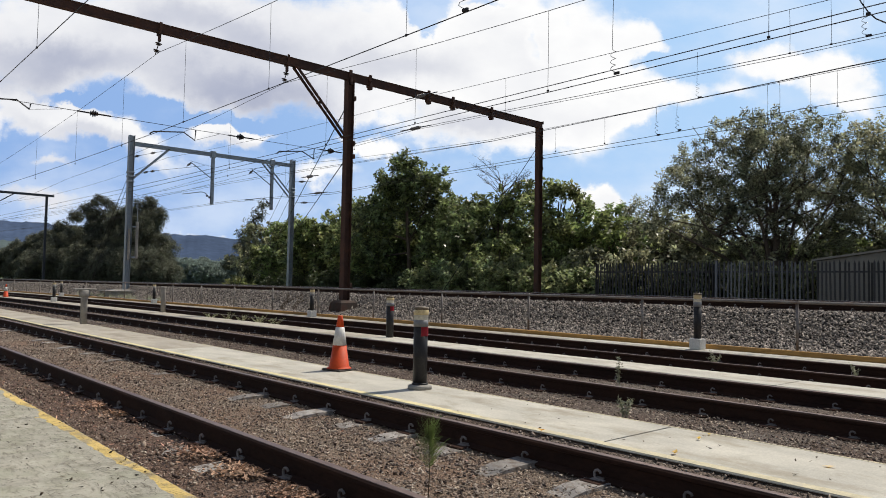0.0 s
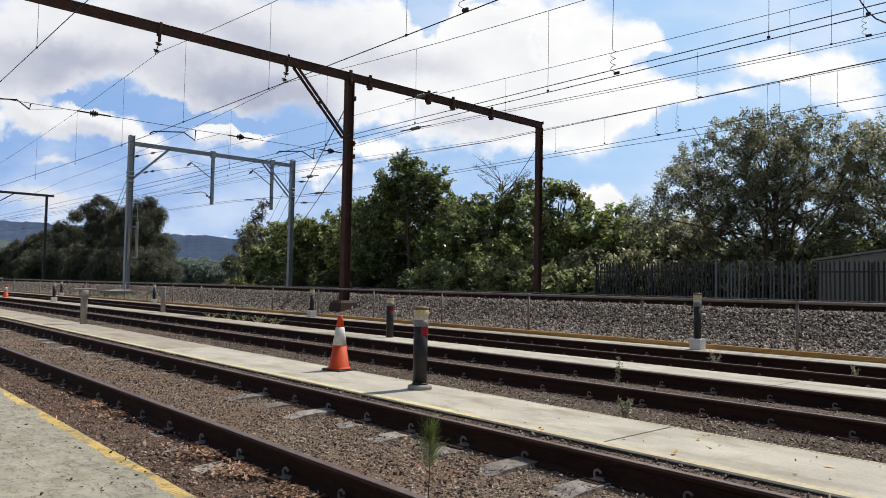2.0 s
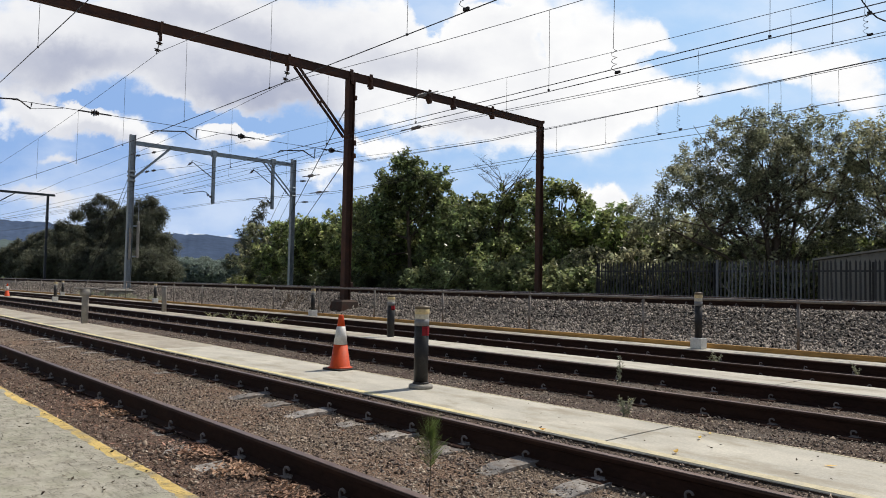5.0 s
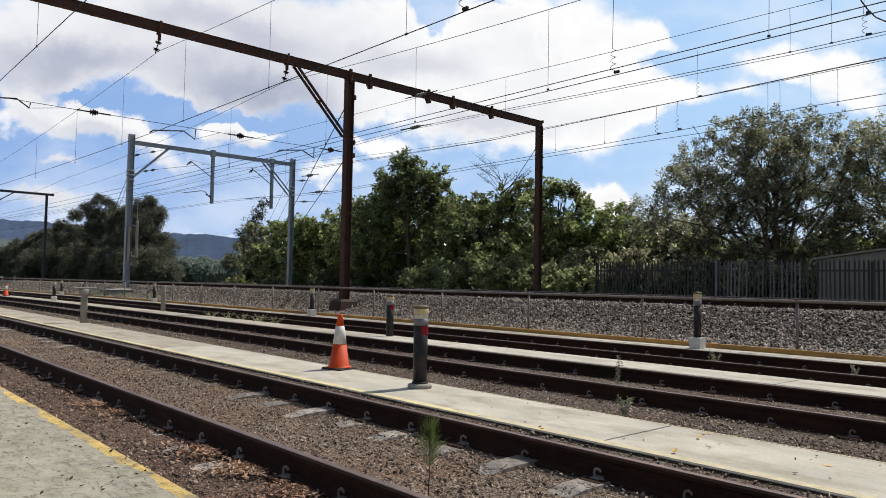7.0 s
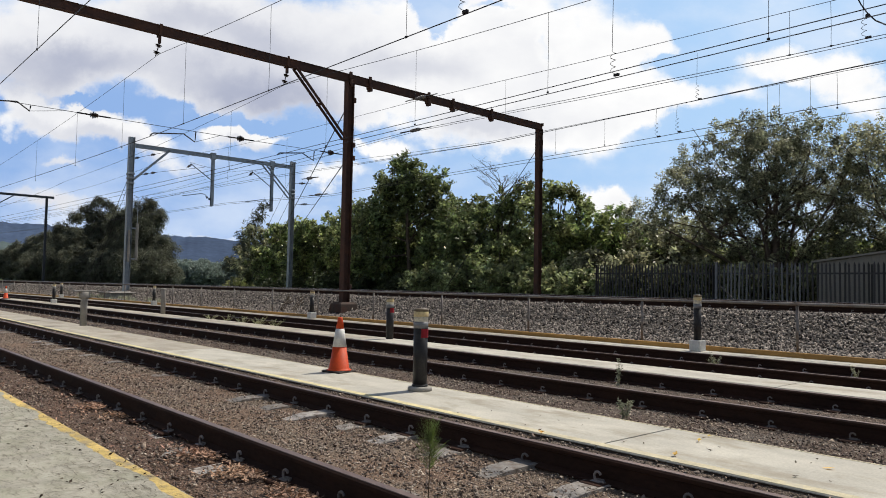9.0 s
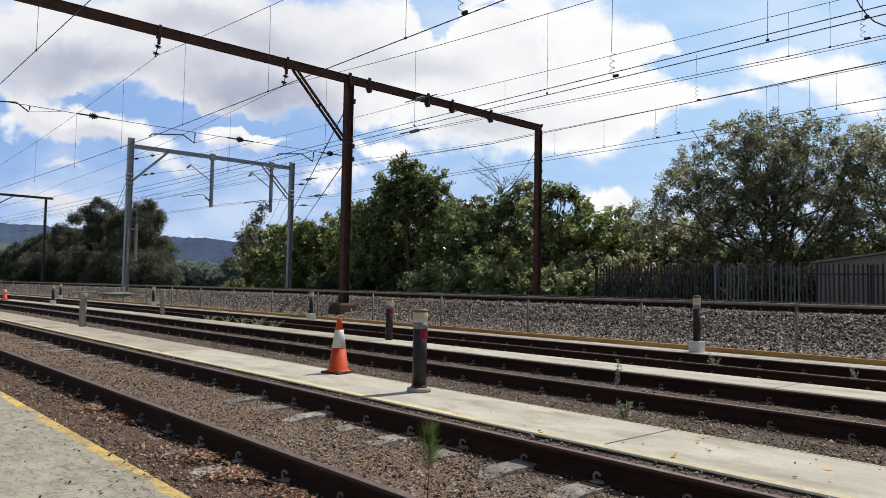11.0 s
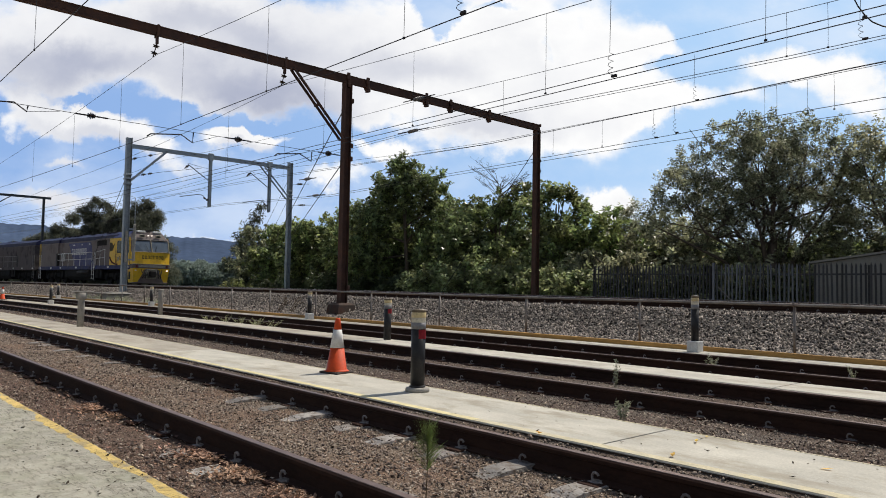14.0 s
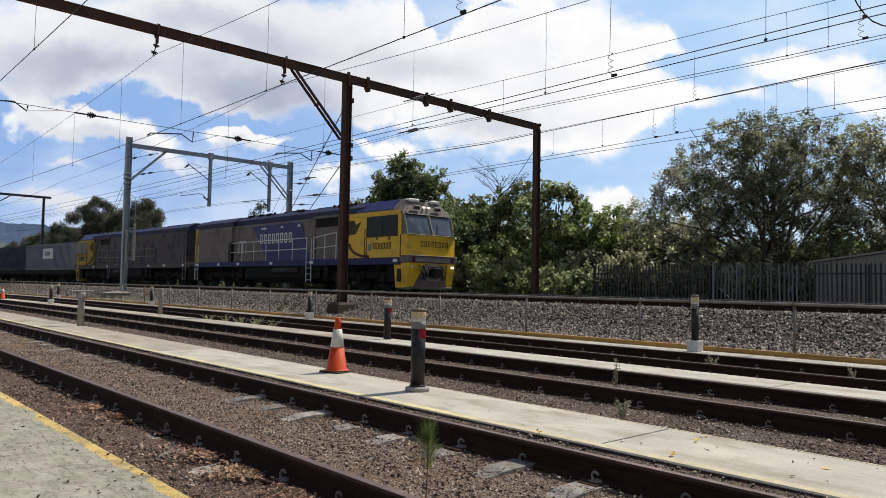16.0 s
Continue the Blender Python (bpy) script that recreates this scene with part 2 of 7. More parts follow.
STONE = mat("ballast_stone", (0.19, 0.163, 0.142), 0.85, vary=0.3, fine=60, bump=0.3, island=0.95, hue=0.012)
GRASS = mat("rough_grass", (0.07, 0.09, 0.03), 0.95, vary=0.5, scale=0.5, fine=12, bump=0.8, depth=0.1)
CONCRETE = mat("walkway_concrete", (0.45, 0.425, 0.362), 0.9, vary=0.2, scale=2.2, fine=60, bump=0.25, stain=(0.25, 0.215, 0.155), stain_amount=0.7, stain_scale=2.0, depth=0.004, stretch=(0.7, 1.3, 1))
PLATFORM = streaked("platform_concrete")
DARKER_CONCRETE = mat("darker_walkway_concrete", (0.36, 0.325, 0.265), 0.92, vary=0.22, scale=2.0, fine=60, bump=0.3, stain=(0.22, 0.185, 0.14), stain_amount=0.8, stain_scale=1.4, depth=0.004, stretch=(0.6, 1.3, 1))
# stained brown, and darkened to stand for shade in the gap below the slabs
SHADED_SIDE = mat("shade_dark_slab_side", (0.062, 0.043, 0.03), 0.95, vary=0.4, scale=6, fine=50, bump=0.5, stain=(0.04, 0.032, 0.026), stain_scale=5)
CEMENT = mat("weathered_cement", (0.29, 0.272, 0.242), 0.9, vary=0.25, scale=8, fine=90, bump=0.3, depth=0.004)
YELLOW_LINE = mat("worn_yellow_paint", (0.53, 0.385, 0.13), 0.85, vary=0.3, scale=9, fine=70, bump=0.3, stain=(0.25, 0.215, 0.15), stain_amount=1.0, stain_scale=5, depth=0.003)
FADED_LINE = mat("faded_yellow_paint", (0.60, 0.52, 0.29), 0.85, vary=0.2, scale=9, fine=70, bump=0.2, stain=(0.42, 0.38, 0.28), stain_amount=1.0, stain_scale=2.2, depth=0.003)
WORN_LINE = mat("worn_away_line", (0.50, 0.445, 0.30), 0.88, vary=0.2, scale=9, fine=70, bump=0.2, stain=(0.44, 0.40, 0.31), stain_amount=1.0, stain_scale=5, depth=0.003)
RUST = mat("rusty_rail", (0.029, 0.0145, 0.0105), 0.85, spec=0.15, metal=0.0, vary=0.35, scale=3, fine=50, bump=0.35, stain=(0.055, 0.027, 0.017), stain_scale=4, depth=0.004, stretch=(0.4, 1, 1))
RAIL_TOP = mat("dull_rail_head", (0.16, 0.115, 0.10), 0.55, metal=0.5, vary=0.25, scale=5, fine=40, bump=0.15, stain=(0.10, 0.06, 0.05), stain_scale=3, depth=0.002, stretch=(0.3, 1, 1))
RAIL_BRIGHT = mat("polished_rail_head", (0.45, 0.43, 0.41), 0.3, metal=0.9, vary=0.1, bump=0.05)
SLEEPER = mat("grey_concrete_sleeper", (0.27, 0.25, 0.23), 0.92, vary=0.35, scale=6, fine=70, bump=0.6, stain=(0.11, 0.08, 0.06), stain_amount=1.0, stain_scale=11, objects=0.3, depth=0.005)
CLIP = mat("grey_steel_clip", (0.19, 0.17, 0.16), 0.6, metal=0.25, vary=0.25, bump=0.2, objects=0.3)
RUST_STEEL = mat("rusty_brown_steel", (0.075, 0.040, 0.030), 0.8, metal=0.2, vary=0.35, scale=2.5, fine=30, bump=0.35, stain=(0.13, 0.055, 0.032), stain_scale=1.6, depth=0.004)
GALV = mat("galvanised_steel", (0.30, 0.33, 0.36), 0.5, metal=0.55, vary=0.18, scale=5, fine=40, bump=0.1, stain=(0.2, 0.22, 0.24), stain_scale=3)
FENCE_TUBE = mat("weathered_fence_tube", (0.21, 0.19, 0.175), 0.6, metal=0.5, vary=0.3, scale=4, fine=50, bump=0.15, stain=(0.14, 0.08, 0.05), stain_scale=3)
TIMBER = mat("orange_brown_timber", (0.40, 0.225, 0.07), 0.85, vary=0.3, scale=4, fine=40, bump=0.4, stain=(0.16, 0.10, 0.05), stain_scale=3, depth=0.004, stretch=(0.15, 1, 1))
WIRE = mat("dark_copper_wire", (0.035, 0.032, 0.032), 0.5, metal=0.5, vary=0.1, bump=0)
DARK_STEEL = mat("dark_weathered_steel", (0.06, 0.065, 0.075), 0.6, metal=0.4, vary=0.2, scale=5, fine=40, bump=0.1)
GLASS_SHED = mat("grey_glass_insulator", (0.21, 0.20, 0.20), 0.3, vary=0.2, scale=14, bump=0.05, spec=0.6)
INSUL = mat("brown_glazed_insulator", (0.05, 0.035, 0.03), 0.35, vary=0.15, bump=0.05, spec=0.5)
# ---------- ground: one sheet to the horizon ----------
GROUND = [(-3000, -0.2), (-40, -0.17), (1.55, -0.17), (3.95, -0.17), (3.99, -0.075), (4.125, -0.022), (4.2, -0.17), (5.9, -0.16), (12.38, -0.16), (12.45, 0.02), (13.4, 0.06), (14.1, 0.20), (15.2, 0.58), (15.6, 0.63), (22.7, 0.63), (24.2, 0.3),
          (30, 0.25), (60, 0.1), (160, 0), (4000, 0)]


def ground_z(y):
    for (a, za), (b, zb) in zip(GROUND, GROUND[1:]):
        if y <= b:
            return za + (zb - za) * (y - a) / (b - a)
    return 0.0


def build_ground():
    xs = [-4000, -2000, -900, -400, -250, -200] + list(range(-160, -60, 10)) + [x / 2 for x in range(-120, 20)] + [12, 15, 20, 40, 100, 400, 3000]
    ys = [-3000, -400, -40, -5, 1.3] + [1.55, 2.05, 2.38, 2.55, 3.05, 3.55, 3.95, 3.99, 4.125, 4.2, 4.7] + [5.2 + 0.5 * i for i in range(15)] + [12.38, 12.45, 12.8, 13.1, 13.4, 13.75, 14.1, 14.4, 14.8, 15.2, 15.6, 17, 18.9, 21, 22.7, 23.4, 24.2, 26, 30, 45, 60, 160, 600, 1500, 4000]
    V, F, M = [], [], []
    for x in xs:
        for y in ys:
            rough = 0.008 * noise.noise(Vector((x * 1.1, y * 1.7, 3))) if 1.6 < y < 15 else 0
            V.append((x, y + cy(x), ground_z(y) + rough))
    n = len(ys)
    for i in range(len(xs) - 1):
        for j in range(n - 1):
            F.append((i * n + j, (i + 1) * n + j, (i + 1) * n + j + 1, i * n + j + 1))
            M.append(3 if 1.5 < ys[j] < 2.3 else 4 if 3.9 < ys[j] < 8.4 else 0 if ys[j] < 12.4 else 1 if ys[j] < 23.3 else 2)
    ob = quick("ground", V, F, YARD)
    ob.data.materials.append(BALLAST)
    ob.data.materials.append(GRASS)
    ob.data.materials.append(DIRT)
    ob.data.materials.append(YARD_DARK)
    ob.data.polygons.foreach_set("material_index", M)
    tagged(ob, "brown gravel yard, grey ballast bank and rough grass", "ground", kind="structure")


build_ground()
rng = np.random.default_rng(5)


def stones(name, material, n, place, lo, hi, flat=0.65, spread=1.0, tumble=0.5):
    """Many small broken stones, each a bent octahedron or cube of its own shape."""
    p = place(n)
    n = len(p)
    base = np.array([(1, 0, 0), (-1, 0, 0), (0, 1, 0), (0, -1, 0), (0, 0, 1), (0, 0, -1)], np.float32)
    tri = np.array([(0, 2, 4), (2, 1, 4), (1, 3, 4), (3, 0, 4), (2, 0, 5), (1, 2, 5), (3, 1, 5), (0, 3, 5)])
    v = base[None] * rng.uniform(0.65, 1.25, (n, 6, 1)) + rng.normal(0, 0.16, (n, 6, 3))
    size = (lo + (hi - lo) * rng.random((n, 1, 1)) ** spread) * np.where(rng.random((n, 1, 1)) < 0.06, 1.5, 1)
    v = v * size * np.array([1.15, 0.9, flat])
    a, t, b = rng.uniform(0, 6.283, n), rng.normal(0, tumble, n), rng.normal(0, tumble, n)
    ca, sa, ct, st, cb, sb = (k[:, None] for k in (np.cos(a), np.sin(a), np.cos(t), np.sin(t), np.cos(b), np.sin(b)))
    x, y, z = v[..., 0], v[..., 1], v[..., 2]
    y, z = y * ct - z * st, y * st + z * ct
    x, z = x * cb + z * sb, z * cb - x * sb
    x, y = x * ca - y * sa, x * sa + y * ca
    v = np.stack([x, y, z], -1) + p[:, None]
    f = (np.arange(n)[:, None, None] * 6 + tri[None]).reshape(-1, 3)
    return quick(name, v.reshape(-1, 3), f, material)


def bank_place(n):
    u = rng.random(n)
    x = 3 - 72 * u ** 1.7
    y = rng.uniform(12.46, 15.75, n)
    z = np.interp(y, [g[0] for g in GROUND], [g[1] for g in GROUND]) + rng.uniform(-0.005, 0.03, n)
    return np.stack([x, y + np.array([cy(i) for i in x]), z], 1)


def yard_place(n):
    """The gravel between the rails, densest near the platform."""
    bands = [(1.60, 2.30, 0.14), (2.47, 3.80, 0.50), (3.97, 4.14, 0.05), (5.16, 6.58, 0.34), (6.75, 8.06, 0.12), (9.06, 10.0, 0.04)]
    out = []
    for lo, hi, share_ in bands:
        k = int(n * share_)
        x = 0.5 - 26 * rng.random(k) ** 1.5 if hi < 5 else 0.5 - 32 * rng.random(k) ** 1.5
        y = rng.uniform(lo, hi, k)
        first, step, mid = (-0.3, 0.62, 3.138) if hi < 4 else (-0.24, 0.67, 7.415)
        off = np.abs((x - first + step / 2) % step - step / 2)
        side = y - mid
        often = np.where(side < -0.85, np.where(x > -4.4, 0.5, 0.3), np.where((side > 0.42) & (side < 0.72), 0.62, 0.3))
        bare = (off < 0.115) & (np.abs(side) < 1.2) & (np.abs(side) > 0.25) & (rng.random(k) < often) & (hi < 4.0)
        patch = np.array([noise.noise(Vector((a * 1.6, b * 2.4, 5))) + 0.5 * noise.noise(Vector((a * 6, b * 7, 2))) for a, b in zip(x, y)])
        bare |= rng.random(k) < np.clip(0.38 - 1.3 * patch, 0.05, 0.92)
        x, y = x[~bare], y[~bare]
        base = np.interp(y, [g[0] for g in GROUND], [g[1] for g in GROUND])
        out.append(np.stack([x, y + np.array([cy(i) for i in x]), base + rng.uniform(-0.006, 0.008, len(x))], 1))
    return np.concatenate(out)


bank = stones("ballast_stones", STONE, 78000, bank_place, 0.016, 0.044, 0.62, 1.0, 1.2)
tagged(bank, "loose grey crushed ballast stones on the bank", "ballast", kind="stuff")
fines = stones("gravel", STONE_YARD, 170000, yard_place, 0.003, 0.021, 0.5, 3.0, 0.7)
tagged(fines, "loose brown-grey gravel between the rails", "gravel", kind="stuff")

# ---------- tracks ----------
RAIL = [(-0.07, 0), (0.07, 0), (0.07, 0.012), (0.012, 0.03), (0.010, 0.118), (0.034, 0.128), (0.036, 0.150), (0.026, 0.160), (-0.026, 0.160), (-0.036, 0.150), (-0.034, 0.128),
        (-0.010, 0.118), (-0.012, 0.03), (-0.07, 0.012)]
LINE_X = [30, 10, -10] + list(range(-25, -300, -6))
def clip_mesh():
    bm = bmesh.new()
    pts = [(-0.085, 0.10, 0.012), (-0.03, 0.098, 0.010), (0.012, 0.095, 0.016), (0.036, 0.092, 0.036), (0.040, 0.090, 0.062), (0.026, 0.090, 0.086), (0.002, 0.090, 0.094), (-0.020, 0.088, 0.086), (-0.030, 0.086, 0.068)]
    tube(bm, pts, 0.0125, 7)
    box(bm, -0.05, 0.03, 0.055, 0.082, 0.004, 0.03, 0.004)
    box(bm, -0.055, 0.055, 0.075, 0.14, 0, 0.018, 0.004)
    me = bpy.data.meshes.new("clip")
    bm.to_mesh(me)
    bm.free()
    me.materials.append(CLIP)
    return me


def sleeper_mesh():
    bm = bmesh.new()
    loft(bm, [[(-w, y, -0.2), (w, y, -0.2), (w - 0.03, y, z), (-w + 0.03, y, z)] for y, w, z in ((-1.25, 0.115, 0.006), (-0.95, 0.125, 0.012), (-0.45, 0.125, 0.011), (-0.2, 0.11, -0.02), (0.2, 0.11, -0.02), (0.45, 0.125, 0.011), (0.95, 0.125, 0.012), (1.25, 0.115, 0.006))])
    me = bpy.data.meshes.new("sleeper")
    bm.to_mesh(me)
    bm.free()
    me.materials.append(SLEEPER)
    return me


def plate_mesh(name, material, *r):
    bm = boxes(r, bevel=0.006)
    me = bpy.data.meshes.new(name)
    bm.to_mesh(me)
    bm.free()
    me.materials.append(material)
    return me


CLIP_ME, SLEEPER_ME = clip_mesh(), sleeper_mesh()
PLATE_ME = plate_mesh("baseplate", RUST, -0.08, 0.08, -0.165, 0.165, -0.012, 0.010)


def track(y0, gauge_y, top, head, first, count, label, clips, step=0.685):
    th = empty("railway_track", pose(0, 0, 0), label, "railway track", "railway tracks", "structure")
    for side in (-1, 1):
        bm = along(bmesh.new(), RAIL, LINE_X, y0 + side * gauge_y, top - 0.16)
        part("rail", bm, RUST, th)
        cap = along(bmesh.new(), [(-0.026, 0), (0.026, 0), (0.024, 0.0035), (-0.024, 0.0035)], LINE_X, y0 + side * gauge_y, top)
        part("rail_head", cap, head, th, "worn running surface of the rail")
    for i in range(count):
        x = first - step * i
        m = pose(x, y0 + cy(x), top - 0.166 + random.uniform(-0.012, 0.006) - (0.03 if top < 0.5 and x < -5.5 and random.random() < 0.65 else 0) - (0.022 if 5 < y0 < 12 else 0), random.uniform(0.1, 1.3) if y0 < 4 else random.uniform(-0.5, 0.5), 0, turn_at(x) + random.uniform(-1, 1))
        share("sleeper", SLEEPER_ME, th, m)
        if i < clips:
            for side in (-1, 1):
                share("baseplate", PLATE_ME, th, pose(x, y0 + cy(x) + side * gauge_y, top - 0.152, 0, 0, 0))
                for face in (0, 180):
                    s = side * gauge_y
                    share("clip", CLIP_ME, th, pose(x, y0 + cy(x) + s, top - 0.15, 0, 0, face + random.uniform(-6, 6)) @ Matrix.Scale(0.7 if y0 < 4 else 0.62, 4))
    return th


track(3.138, 0.757, 0.0, RAIL_TOP, 0.94, 66, "rusty yard track with steel clips on half-buried sleepers", 66, 0.62)
track(7.415, 0.745, 0.0, RAIL_TOP, 1.1, 70, "rusty yard track beside a narrow concrete walkway", 60, 0.67)
track(10.83, 0.755, 0.0, RAIL_TOP, 0.9, 60, "rusty yard track below the ballast bank", 20)
track(16.9, 0.755, 0.82, RAIL_BRIGHT, 2.0, 90, "main line track on grey ballast", 44, 0.62)
track(20.87, 0.755, 0.82, RAIL_BRIGHT, 2.0, 90, "far main line track that carries the train", 0, 0.62)

# ---------- walkways ----------
def walkway(y0, y1, top, joint, pitch, count, start, label, line=None, material=CONCRETE):
    th = empty("walkway", pose(0, 0, 0), label, "walkway", "walkways", "structure")
    a = start
    edges = [a] + [joint - pitch * i for i in range(count)]
    for k, (u, w) in enumerate(zip(edges, edges[1:])):
        bm = bmesh.new()
        n = 6
        secs = []
        for i in range(n + 1):
            x = u - 0.008 - (u - w - 0.016) * i / n
            c = cy(x)
            secs.append([(x, y0 + c, -0.3), (x, y0 + c, top - 0.006), (x, y0 + 0.006 + c, top), (x, y1 - 0.012 + c, top), (x, y1 + c, top - 0.012), (x, y1 + c, -0.3)])
        loft(bm, secs)
        # slabs from the third on are darker and browner
        slab = part("slab", bm, DARKER_CONCRETE if k > 1 else material, th)
        # thin strip over the slab side with the gap's shade in its colour
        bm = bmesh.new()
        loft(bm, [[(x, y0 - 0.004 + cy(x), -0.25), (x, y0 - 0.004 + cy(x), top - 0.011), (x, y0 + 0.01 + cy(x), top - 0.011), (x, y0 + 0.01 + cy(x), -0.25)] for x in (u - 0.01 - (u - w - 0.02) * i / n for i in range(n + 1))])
        part("side", bm, SHADED_SIDE, slab, "dark strip on the slab side, painted as the gap's shade")
    if line:
        bm = along(bmesh.new(), [(y0 + 0.007, top - 0.02), (y0 + line, top - 0.02), (y0 + line, top + 0.002), (y0 + 0.007, top + 0.002)], [-4.21, -10] + list(range(-20, int(edges[-1]) + 3, -5)))
        part("edge_line", bm, FADED_LINE, th, "faded yellow edge line")
        bm = along(bmesh.new(), [(y0 + 0.007, top - 0.02), (y0 + line, top - 0.02), (y0 + line, top + 0.002), (y0 + 0.007, top + 0.002)], [edges[0], 2, -4.2])
        part("worn_line", bm, WORN_LINE, th, "edge line worn almost away")
        bm = along(bmesh.new(), [(y1 - 0.035, top - 0.02), (y1 - 0.006, top - 0.02), (y1 - 0.014, top + 0.002), (y1 - 0.035, top + 0.002)], [edges[0], -4.2, -10] + list(range(-20, int(edges[-1]) + 3, -5)))
        part("far_line", bm, WORN_LINE, th, "pale line along the far edge")
    return th


walkway(4.13, 5.13, 0.0, -3.02, 8.16, 9, 9.0, "pale concrete walkway between two yard tracks", 0.095)
walkway(8.27, 9.03, 0.0, -3.61, 8.3, 9, 9.0, "narrow pale concrete walkway along the middle yard track")
walkway(11.70, 12.26, 0.0, -1.2, 8.3, 10, 9.0, "narrow concrete walkway at the foot of the bank")


def build_platform():
    th = empty("platform", pose(0, 0, 0), "stained concrete platform with a worn yellow edge", "platform", kind="structure")
    for u, w in ((14, 2.0), (2.0, -6.2), (-6.2, -14.4), (-14.4, -40)):
        bm = bmesh.new()
        box(bm, w + 0.006, u - 0.006, -9, 1.53, -0.35, 0.0, 0.008)
        part("slab", bm, PLATFORM, th)
    bm = bmesh.new()
    rows = []
    for i in range(1050):
        x = 10 - 0.04 * i
        n0, n1 = noise.noise(Vector((x * 9, 1, 0))) + 0.5 * noise.noise(Vector((x * 31, 2, 0))), noise.noise(Vector((x * 11, 7, 0))) + 0.8 * noise.noise(Vector((x * 27, 3, 0)))
        thin = 0.13 * max(0, noise.noise(Vector((x * 1.6, 4, 2))) - 0.02)
        rows.append((bm.verts.new((x, 1.412 + 0.026 * n0 + thin, -0.0006)), bm.verts.new((x, 1.519 + 0.010 * n1, 0.0014)), bm.verts.new((x, 1.519 + 0.010 * n1, -0.015)), bm.verts.new((x, 1.482 + 0.3 * thin, -0.015))))
    for a, b in zip(rows, rows[1:]):
        for j in range(4):
            bm.faces.new((a[j], b[j], b[(j + 1) % 4], a[(j + 1) % 4]))
    bmesh.ops.recalc_face_normals(bm, faces=bm.faces[:])
    part("edge_line", bm, YELLOW_LINE, th, "worn yellow edge line")


build_platform()

# timber kerb at the foot of the bank, in lengths
kerb = empty("kerb", pose(0, 0, 0), "orange-brown timber kerb holding the ballast back", "kerb", kind="structure")
for i in range(16):
    x0, x1 = 6 - 4.8 * i, 6 - 4.8 * (i + 1)
    bm = along(bmesh.new(), [(0, -0.2), (0.09, -0.2), (0.09, 0.08), (0.006, 0.08), (0, 0.072)], [x0 - 0.006, (x0 + x1) / 2, x1 + 0.006], 12.28)
    part("board", bm, TIMBER, kerb)


def build_fence():
    th = empty("tube_fence", pose(0, 0, 0), "low grey steel tube fence at the foot of the bank", "fence")
    for i in range(28):
        x = -5.08 - 2.97 * (i - 4)
        bm = bmesh.new()
        cyl(bm, (x, 12.5 + cy(x), -0.1), (x, 12.5 + cy(x), 0.86), 0.024, n=10)
        cyl(bm, (x, 12.5 + cy(x), 0.845), (x, 12.5 + cy(x), 0.90), 0.033, n=10)
        part("post", smooth_bm(bm), FENCE_TUBE, th)
    xs = [8, 0] + [-5.08 - 2.97 * i for i in range(24)]
    part("top_rail", tube(bmesh.new(), [(x, 12.5 + cy(x), 0.872 + 0.006 * math.sin(x * 1.9)) for x in xs], 0.026, 10), FENCE_TUBE, th)


def smooth_bm(bm):
    for f in bm.faces:
        f.smooth = len(f.verts) == 4
    return bm


build_fence()
# ---------- overhead line ----------
def steel(bm, p, q, w, d, t=0.02):
    """An H-section member from p to q: w wide, d deep."""
    p, q = Vector(p), Vector(q)
    m = Matrix.Translation(p) @ (q - p).to_track_quat("Z", "X").to_matrix().to_4x4()
    n, a, b, k = (q - p).length, w / 2, d / 2, t * 0.6
    outline = [(-a, -b), (a, -b), (a, -b + t), (k, -b + t), (k, b - t), (a, b - t), (a, b), (-a, b), (-a, b - t), (-k, b - t), (-k, -b + t), (-a, -b + t)]
    return loft(bm, [[m @ Vector((x, y, z)) for x, y in outline] for z in (0, n)])


def girder(x, y0, y1, z0, z1, w, web, fall=0.0):
    """An I-shaped beam across the tracks, which may fall a little from y0 to y1."""
    t = 0.022
    outline = [(-w, z0), (w, z0), (w, z0 + t), (web, z0 + t), (web, z1 - t), (w, z1 - t), (w, z1), (-w, z1), (-w, z1 - t), (-web, z1 - t), (-web, z0 + t), (-w, z0 + t)]
    return loft(bmesh.new(), [[(x + a, y, z - f) for a, z in outline] for y, f in ((y0, 0), (y1, fall))])


def insulator(bm, p, q, n=3, r=0.075):
    p, q = Vector(p), Vector(q)
    tube(bm, [p, q], 0.016, 6)
    for i in range(n):
        c = p + (q - p) * (0.25 + 0.5 * i / max(1, n - 1))
        d = (q - p).normalized() * 0.028
        k = r * (1 if 0 < i < n - 1 or n < 3 else 0.72)
        cyl(bm, c - d, c, k, 0.035, 12)
        cyl(bm, c, c + d * 0.6, 0.035, k * 0.8, 12)
    return bm


PX = -20.5
rust_portal = empty("portal_frame", pose(PX, 13.9, 0), "rusty brown steel portal carrying the overhead wires", "overhead line portal", "portals over the tracks")


def rp(name, bm, material=RUST_STEEL, label=""):
    bm.transform(Matrix.Translation((-PX, -13.9, 0)))
    return part(name, bm, material, rust_portal, label)


rp("beam", girder(PX, -8, 23.95, 8.15, 8.42, 0.075, 0.055, 0.22))
rp("post", steel(bmesh.new(), (PX, 13.88, -0.2), (PX, 13.88, 8.02), 0.24, 0.27))
rp("post", steel(bmesh.new(), (PX, 23.8, 0.1), (PX, 23.8, 7.96), 0.22, 0.26))
rp("post", steel(bmesh.new(), (PX, -7.8, -0.2), (PX, -7.8, 8.16), 0.27, 0.31))
for dx in (-0.11, 0.11):
    rp("brace", steel(bmesh.new(), (PX + dx, 11.75, 8.03), (PX + dx, 13.72, 6.0), 0.06, 0.08))
